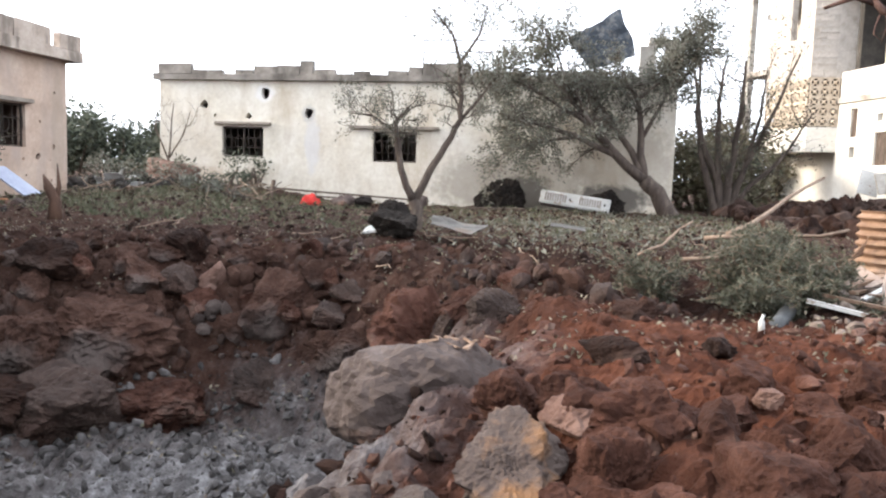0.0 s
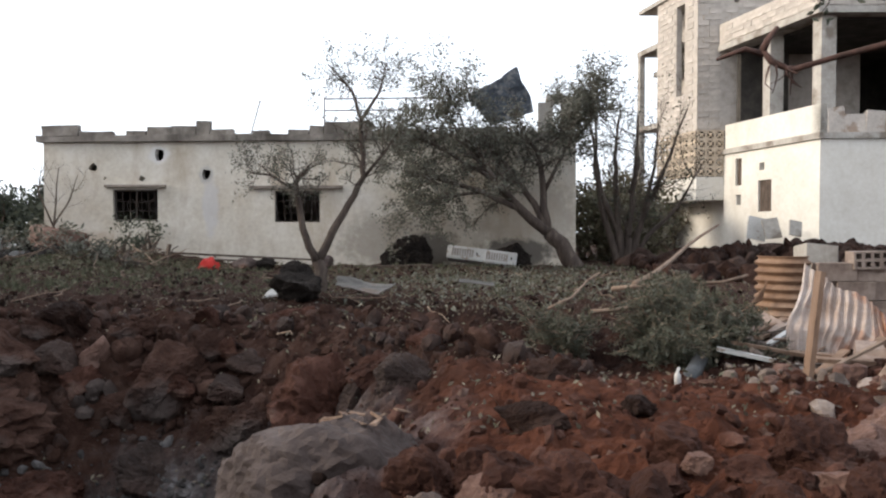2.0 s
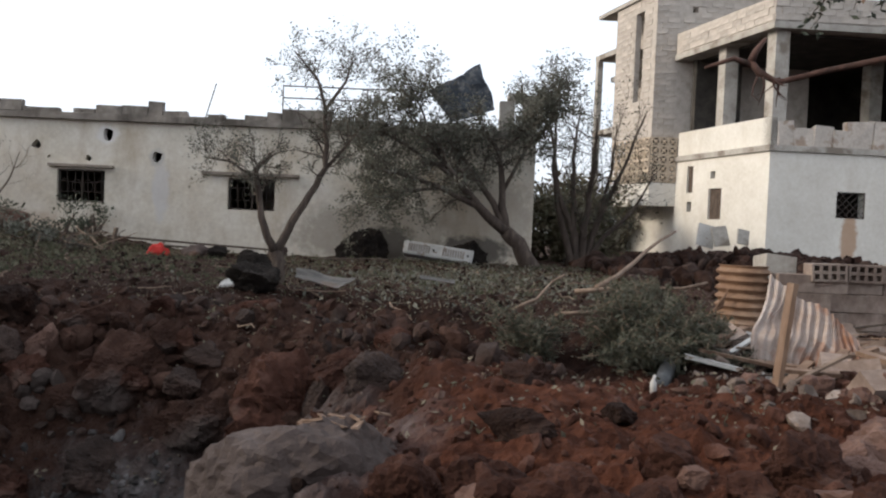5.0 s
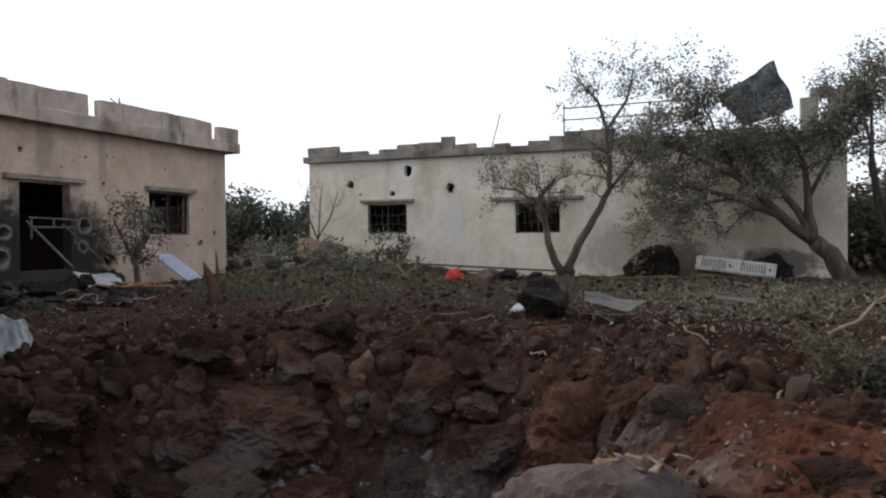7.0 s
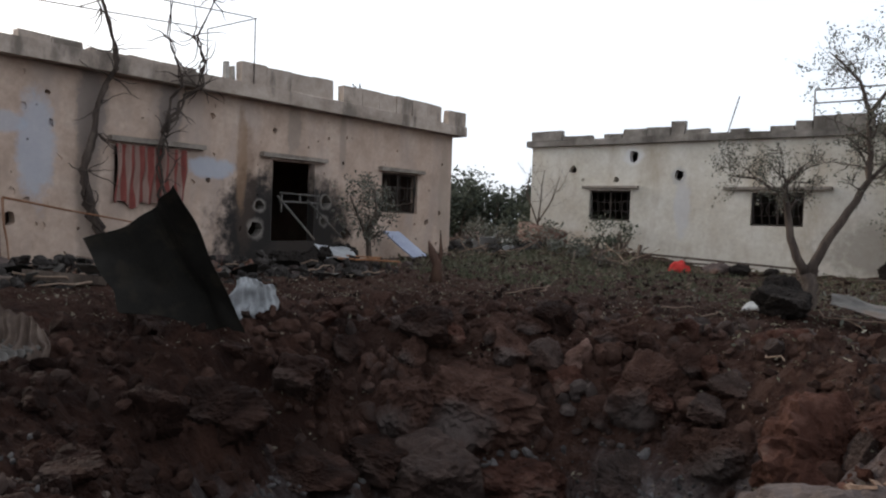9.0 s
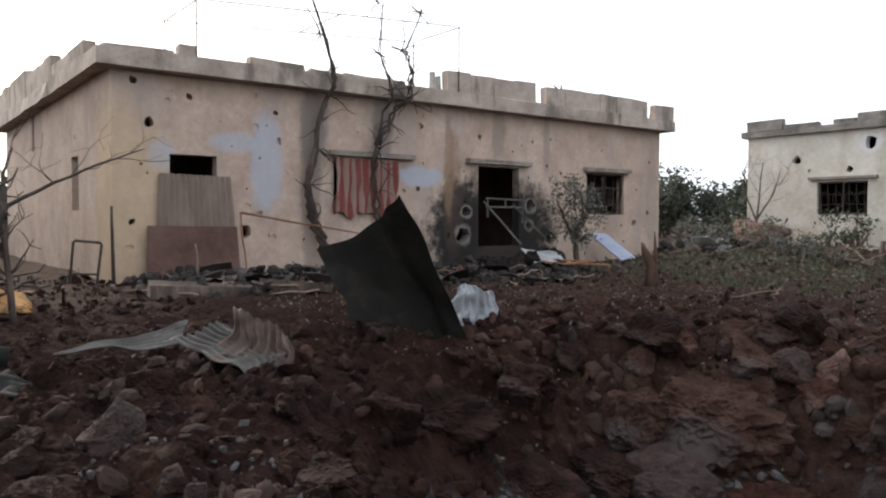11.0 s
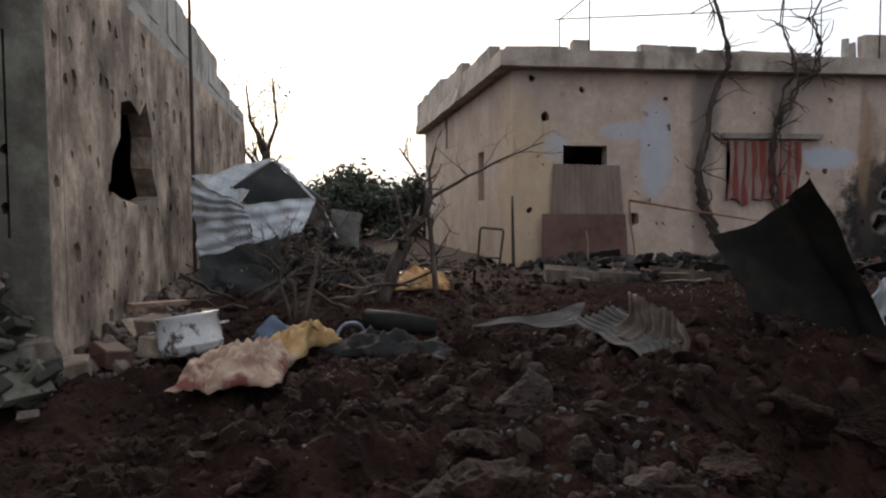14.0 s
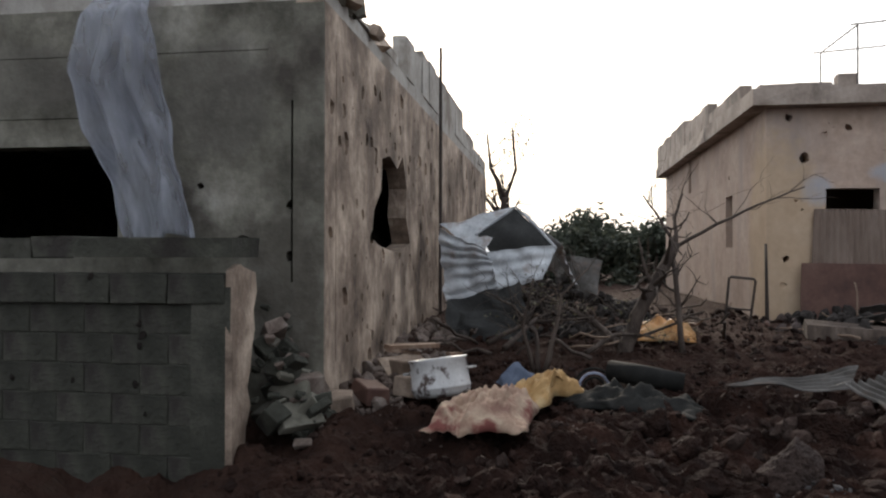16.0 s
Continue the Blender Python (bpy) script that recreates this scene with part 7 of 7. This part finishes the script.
stick("wooden_post", (1.68, 5.75, -0.4), (1.78, 5.75, 0.55), 0.04, TIMBER, "splintered orange-brown wooden post", "post", 0.01, flat=True)
bm = bmesh.new()
zp = gz(1.05, 6.2) + 0.07
tube(bm, [(0.92, 5.9, zp), (1.06, 6.25, zp + 0.02), (1.2, 6.6, zp + 0.06)], [0.06, 0.06, 0.06], 14)
solo("plastic_pipe", bm, PLASTICPIPE, "short grey pipe half under the branches", "pipe", (0.95, 6.0, -0.3), smooth=True)
bm = bmesh.new()
zb = gz(0.7, 5.25)
tube(bm, [(0.7, 5.25, zb), (0.7, 5.26, zb + 0.08), (0.7, 5.26, zb + 0.1), (0.71, 5.26, zb + 0.13)], [0.021, 0.021, 0.01, 0.01], 12)
solo("white_bottle", bm, WHITEPAINT, "small white plastic bottle", "bottle", (0.7, 5.25, zb), smooth=True)
for i in range(30):
    x, y = R.uniform(1.8, 3.6), R.uniform(5.6, 8.6)
    w, l = R.uniform(0, 3.14), R.uniform(0.25, 0.9)
    z = gz(x, y)
    stick("broken_plank", (x, y, z + 0.05), (x + l * math.cos(w), y + l * math.sin(w), gz(x + l * math.cos(w), y + l * math.sin(w)) + R.uniform(0.05, 0.2)), R.uniform(0.02, 0.045), TIMBER if i % 7 else WHITEPAINT, "splintered plank in the rubble", "plank", 0.02, i, flat=True)
for i in range(54):
    x, y = R.uniform(1.55, 3.8), R.uniform(5.0, 8.6)
    w, l = R.gauss(0.0, 0.7), R.uniform(0.2, 0.8)
    z = gz(x, y) + 0.06
    stick("splinter", (x, y, z), (x + l * math.cos(w), y + l * math.sin(w), gz(x + l * math.cos(w), y + l * math.sin(w)) + R.uniform(0.03, 0.22)), R.uniform(0.008, 0.02), (TIMBER, DEADWOOD, DARKBARK)[i % 3], "thin splintered lath in the rubble", "plank", 0.02, 400 + i, flat=True)
for i in range(16):
    x, y = R.uniform(1.9, 4.3), R.uniform(5.2, 8.4)
    bm = bmesh.new()
    tbox(bm, pose(x, y, gz(x, y) + 0.06, R.uniform(-35, 35), R.uniform(-35, 35), R.uniform(0, 180)), 0.38, 0.19, 0.17, 0.02)
    solo("broken_block", bm, EASTBLOCK, "fallen concrete block in the rubble", "block", (x, y, gz(x, y)), group="broken blocks")
bm = sheet(drape(6.35, 10.5, 1.35, 0.9, 1.2, 0.15, 4, 0.07), 44, 30, 0.01)
solo("tarpaulin", bm, DARK, "dark brown tarpaulin heaped over rubble", "tarpaulin", (5.2, 11.0, 0.2))
for i, (x, y, s, t) in enumerate(((7.2, 23.6, 0.7, 12), (7.5, 23.2, 0.6, -8), (7.9, 22.5, 0.45, 10))):
    bm = bmesh.new()
    tbox(bm, pose(x, y - 0.3, 0.95, -14, t, 8), s * 0.8, 0.05, s, 0.01)
    solo("leaning_panel", bm, CONCRETE if i else WHITEPAINT, "flat panel leaning against the villa", "panel", (x, y, 0.6))

# cut olive boughs lying in a heap
BOUGHLEAF = leaf_mat("cut_bough_leaves", [(0.04, 0.042, 0.026), (0.072, 0.074, 0.05), (0.115, 0.115, 0.085), (0.085, 0.07, 0.046)])


def bough(x, y, seed, w, h, n, label):
    rnd = random.Random(seed)
    low = gz(x, y)
    ob = thing("cut_bough", (x, y, low), label, "branch", group="cut boughs")
    wood, crown = bmesh.new(), bmesh.new()
    for k in range(n):
        d = Vector((rnd.gauss(0, 0.6), rnd.gauss(0, 0.5), rnd.uniform(0.4, 1.8) * h / w))
        pts = wander(rnd, (x + rnd.gauss(0, w * 0.25), y + rnd.gauss(0, w * 0.2), low - 0.03), d, w * rnd.uniform(0.8, 1.5), 7, 0.2, -0.03)
        tube(wood, pts, [0.016, 0.014, 0.012, 0.01, 0.008, 0.006, 0.004, 0.003], 5)
        for _ in range(11):
            q = pts[rnd.randint(2, 7)]
            tw = wander(rnd, q, (rnd.gauss(0, 1), rnd.gauss(0, 1), rnd.gauss(0.1, 0.6)), rnd.uniform(0.12, 0.28), 4, 0.2, -0.03)
            tube(wood, tw, [0.004, 0.0035, 0.003, 0.002, 0.0015], 3)
            for _ in range(50):
                i = rnd.randint(0, 3)
                p = tw[i].lerp(tw[i + 1], rnd.random())
                leaf(crown, (p.x, p.y, max(low - 0.05, p.z)), 0.055 * rnd.uniform(0.6, 1.3), rnd, 0.1)
    part("stem", wood, DEADWOOD, ob)
    part("leaves", crown, BOUGHLEAF, ob)["kind"] = "stuff"


bough(1.12, 7.2, 1, 0.5, 0.95, 40, "cut feathery bough with grey-green leaves")
bough(1.42, 6.95, 2, 0.4, 0.6, 30, "cut feathery bough with grey-green leaves")
bough(1.15, 6.75, 3, 0.4, 0.6, 26, "cut feathery bough with grey-green leaves")
bough(0.1, 6.9, 4, 0.3, 0.3, 12, "small green bough on the red earth")
bough(1.25, 7.7, 5, 0.5, 0.8, 14, "cut feathery bough with grey-green leaves")
for i, (a, b, r) in enumerate((((0.1, 8.5, 0.0), (0.75, 9.3, 0.35), 0.02), ((0.9, 9.4, 0.15), (2.6, 9.8, 0.3), 0.03), ((1.2, 9.6, 0.2), (3.3, 13.5, 0.95), 0.035), ((0.5, 8.2, 0.0), (1.6, 8.7, 0.12), 0.025), ((0.7, 5.1, -0.3), (2.0, 5.6, -0.2), 0.012), ((1.4, 5.0, -0.25), (2.3, 4.6, -0.1), 0.02))):
    stick("dead_branch", a, b, r, DEADWOOD, "pale dead branch on the ground", "branch", 0.06, i)

# the pine at the east edge: a broken limb across the view and a tuft with a rag on it
pine = thing("pine_tree", (3.6, 3.6, -0.4), "pine tree with a snapped reddish limb and hanging rag", "tree")
wood, tuft = bmesh.new(), bmesh.new()
tube(wood, [(3.6, 3.6, -0.6), (3.62, 3.6, 1.0), (3.6, 3.65, 2.4), (3.55, 3.6, 4.2)], [0.16, 0.14, 0.12, 0.08], 10)
part("trunk", wood, BARK, pine, smooth=True)
wood = bmesh.new()
tube(wood, [(3.55, 3.65, 2.2), (2.9, 4.3, 2.02), (2.2, 4.75, 1.99), (1.6, 5.1, 1.88), (1.36, 5.2, 1.82), (1.25, 5.22, 1.88), (1.2, 5.24, 1.95)], [0.03, 0.026, 0.022, 0.019, 0.019, 0.024, 0.018], 8)
tube(wood, [(1.2, 5.24, 1.95), (1.23, 5.24, 2.02), (1.29, 5.24, 2.1)], [0.026, 0.02, 0.012], 6)
tube(wood, [(1.21, 5.24, 1.93), (1.1, 5.26, 1.97), (0.93, 5.28, 1.91)], [0.02, 0.017, 0.01], 6)
rp = random.Random(5)
for _ in range(7):
    tube(wood, wander(rp, (1.28 + rp.uniform(-.05, .1), 5.2, 1.85), (rp.gauss(0, .3), rp.gauss(0, .3), -1), 0.18, 3, 0.3), [0.008, 0.006, 0.004, 0.002], 4)
part("broken_limb", wood, mat("pine_bark", [(0.03, 0.018, 0.015), (0.08, 0.042, 0.033), (0.14, 0.08, 0.062)], scale=9, bump=0.6, stretch=(1, 1, 0.3)), pine, "snapped reddish limb", smooth=True)
wood = bmesh.new()
for a in ([(3.58, 3.6, 3.1), (2.9, 4.0, 2.75), (2.2, 4.4, 2.5), (1.7, 4.6, 2.36), (1.45, 4.7, 2.32)], [(2.9, 4.0, 2.75), (2.35, 4.2, 2.7), (1.85, 4.4, 2.65)], [(2.2, 4.4, 2.5), (2.1, 4.45, 2.25), (2.12, 4.45, 1.85)]):
    tube(wood, a, [0.022 - 0.004 * k for k in range(len(a))], 6)
    for p, q in zip(a[1:], a[2:] + [a[-1]]):
        for _ in range(9):
            o = Vector(p).lerp(Vector(q), rp.random())
            tw = wander(rp, o, (rp.gauss(-0.3, 0.7), rp.gauss(0.2, 0.6), rp.gauss(0, 0.6)), rp.uniform(0.15, 0.38), 4, 0.25)
            tube(wood, tw, [0.006, 0.005, 0.004, 0.003, 0.002], 4)
            for _ in range(24):
                leaf(tuft, tw[rp.randint(1, 4)] + Vector((rp.gauss(0, 0.02), rp.gauss(0, 0.02), rp.gauss(0, 0.02))), 0.055, rp)
part("bough", wood, BARK, pine)
part("needles", tuft, GREEN, pine)["kind"] = "stuff"
bm = sheet(lambda u, v: (1.5 + 0.17 * u + 0.02 * math.sin(v * 9), 4.55 + 0.05 * math.sin(u * 12), 2.42 - (0.14 + 0.16 * (u < 0.3) * (1 - u)) * v + 0.03 * math.sin(u * 9)), 20, 14, 0.006)
solo("hanging_rag", bm, mat("brown_rag", [(0.2, 0.13, 0.09), (0.34, 0.24, 0.17)], scale=5), "torn brown rag caught on a pine bough", "rag", (1.5, 4.55, 2.1), smooth=True)

# ---- weeds, fallen leaves and twigs on the ground ----
PALELEAF = leaf_mat("pale_dry_leaves", [(0.06, 0.045, 0.032), (0.12, 0.095, 0.068), (0.2, 0.17, 0.125), (0.085, 0.085, 0.055)])
WEED = leaf_mat("weed_leaves", [(0.05, 0.055, 0.03), (0.085, 0.092, 0.052), (0.13, 0.13, 0.085)])


def weeds(label, n, x0, x1, y0, y1, tall, seed):
    """Low tufts of grass and weeds, too many to count."""
    rnd = random.Random(seed)
    bm = bmesh.new()
    xs, ys = [rnd.uniform(x0, x1) for _ in range(n)], [rnd.uniform(y0, y1) for _ in range(n)]
    for x, y, z in zip(xs, ys, ground_z(np.array(xs), np.array(ys))):
        k = tall * rnd.uniform(0.4, 1.3)
        for _ in range(rnd.randint(7, 16)):
            a = Vector((x + rnd.gauss(0, 0.05), y + rnd.gauss(0, 0.05), z - 0.01))
            tip = a + Vector((rnd.gauss(0, 0.45), rnd.gauss(0, 0.45), rnd.uniform(0.5, 1.1))) * k
            side = Vector((rnd.gauss(0, 1), rnd.gauss(0, 1), 0)).normalized() * 0.007
            bm.faces.new([bm.verts.new(p) for p in (a - side, a.lerp(tip, 0.6) - side * 0.8, tip, a.lerp(tip, 0.6) + side * 0.8, a + side)])
    return solo("weeds", bm, WEED, label, "weeds", kind="stuff")


weeds("sparse green weeds and grass in the leafy field", 480, -11.2, -6.0, 11.0, 17.5, 0.13, 3)
weeds("sparse green weeds and grass before the cream house", 600, -6.0, 3.0, 11.0, 18.3, 0.1, 4)
def litter(name, label, n, x0, x1, y0, y1, size, material, seed, mid=None):
    rnd = random.Random(seed)
    bm = bmesh.new()
    xs = [rnd.gauss(mid[0], mid[2]) if mid else rnd.uniform(x0, x1) for _ in range(n)]
    ys = [rnd.gauss(mid[1], mid[3]) if mid else rnd.uniform(y0, y1) for _ in range(n)]
    for x, y, z in zip(xs, ys, ground_z(np.array(xs), np.array(ys))):
        leaf(bm, (x, y, z + rnd.uniform(0.005, 0.05)), size * rnd.uniform(0.6, 1.5), rnd)
    return solo(name, bm, material, label, "leaves", kind="stuff")


litter("fallen_leaves", "olive leaves blown over the field", 2600, -4, 4, 7.5, 18, 0.05, DRYLEAF, 1)
litter("fallen_leaves", "olive leaves blown over the field", 4200, 0, 0, 0, 0, 0.075, OLIVE, 2, (-0.3, 14.2, 1.5, 2.2))
litter("dry_litter", "dry twigs and leaves on the soil", 12000, -11, 3, 4, 17.5, 0.042, PALELEAF, 3)
litter("fallen_leaves", "dull brush and leaves between the houses", 3000, 0, 0, 0, 0, 0.09, DRYLEAF, 4, (-9.5, 15.0, 1.8, 1.6))
for i in range(40):
    x, y = R.uniform(-11, 3), R.uniform(6.5, 16.5)
    w, l = R.uniform(0, 6.28), R.uniform(0.25, 0.8)
    stick("twig", (x, y, gz(x, y) + 0.03), (x + l * math.cos(w), y + l * math.sin(w), gz(x + l * math.cos(w), y + l * math.sin(w)) + R.uniform(0.03, 0.14)), 0.01, DEADWOOD, "dry twig on the ground", "twig", 0.03, i)

# the blocks of the two walls, one by one
east_me = [m.copy() for m in block_me]
for m in east_me:
    m.materials[0] = EASTBLOCK
for spots, parent, turn, meshes in ((low_wall_blocks, low_wall, 0.0, block_me), (east_blocks, block_wall, radians(90), east_me)):
    for i, (x, y, z) in enumerate(spots):
        ob = new("block", meshes[i % 5])
        ob.parent = parent
        ob.location = Vector((x, y, z)) - Vector(parent.location)
        ob.rotation_euler = (0, 0, turn + R.uniform(-0.02, 0.02))

# the bare block courses of the villa's tower and parapets
course_me = []
for i in range(4):
    bm = bmesh.new()
    tbox(bm, Matrix(), 0.382, 0.03, 0.184, 0.006)
    course_me.append(finish(bm, "course_block", BLOCKS))


def courses(fixed, lo, hi, z0, z1, along, gaps=()):
    """Block faces on a villa wall: along u at a fixed w, or along w at a fixed u."""
    d = DR if along == "u" else DL
    turn = math.atan2(d.y, d.x)
    rows_, cols_ = int((z1 - z0) / 0.195), int((hi - lo) / 0.395)
    for r in range(rows_):
        for c in range(cols_):
            k, z = lo + 0.2 + 0.395 * c + (0.19 if r % 2 and c < cols_ - 1 else 0.0), z0 + 0.1 + 0.195 * r
            if any(a - 0.2 < k < b + 0.2 and p - 0.1 < z < q + 0.1 for a, b, p, q in gaps) or R.random() < 0.015:
                continue
            x, y = dp(k, fixed) if along == "u" else dp(fixed, k)
            ob = new("course_block", course_me[(r * 7 + c) % 4])
            ob.parent = villa
            ob.location = Vector((x, y, z)) - Vector(villa.location)
            ob.rotation_euler = (0, 0, turn)


courses(4.592, -0.95, 0.0, 4.4, 9.3, "u")
courses(4.592, 0.0, 4.5, 7.95, 9.3, "u", [(2.1, 2.5, 8.6, 8.95), (0.3, 0.5, 8.7, 8.9)])
courses(-0.958, 4.85, 7.3, 4.4, 9.3, "w", [(5.4, 5.95, 5.7, 8.9)])
courses(-0.258, -0.25, 7.5, 7.22, 7.95, "u")
courses(-0.258, -0.2, 4.4, 7.22, 7.9, "w")
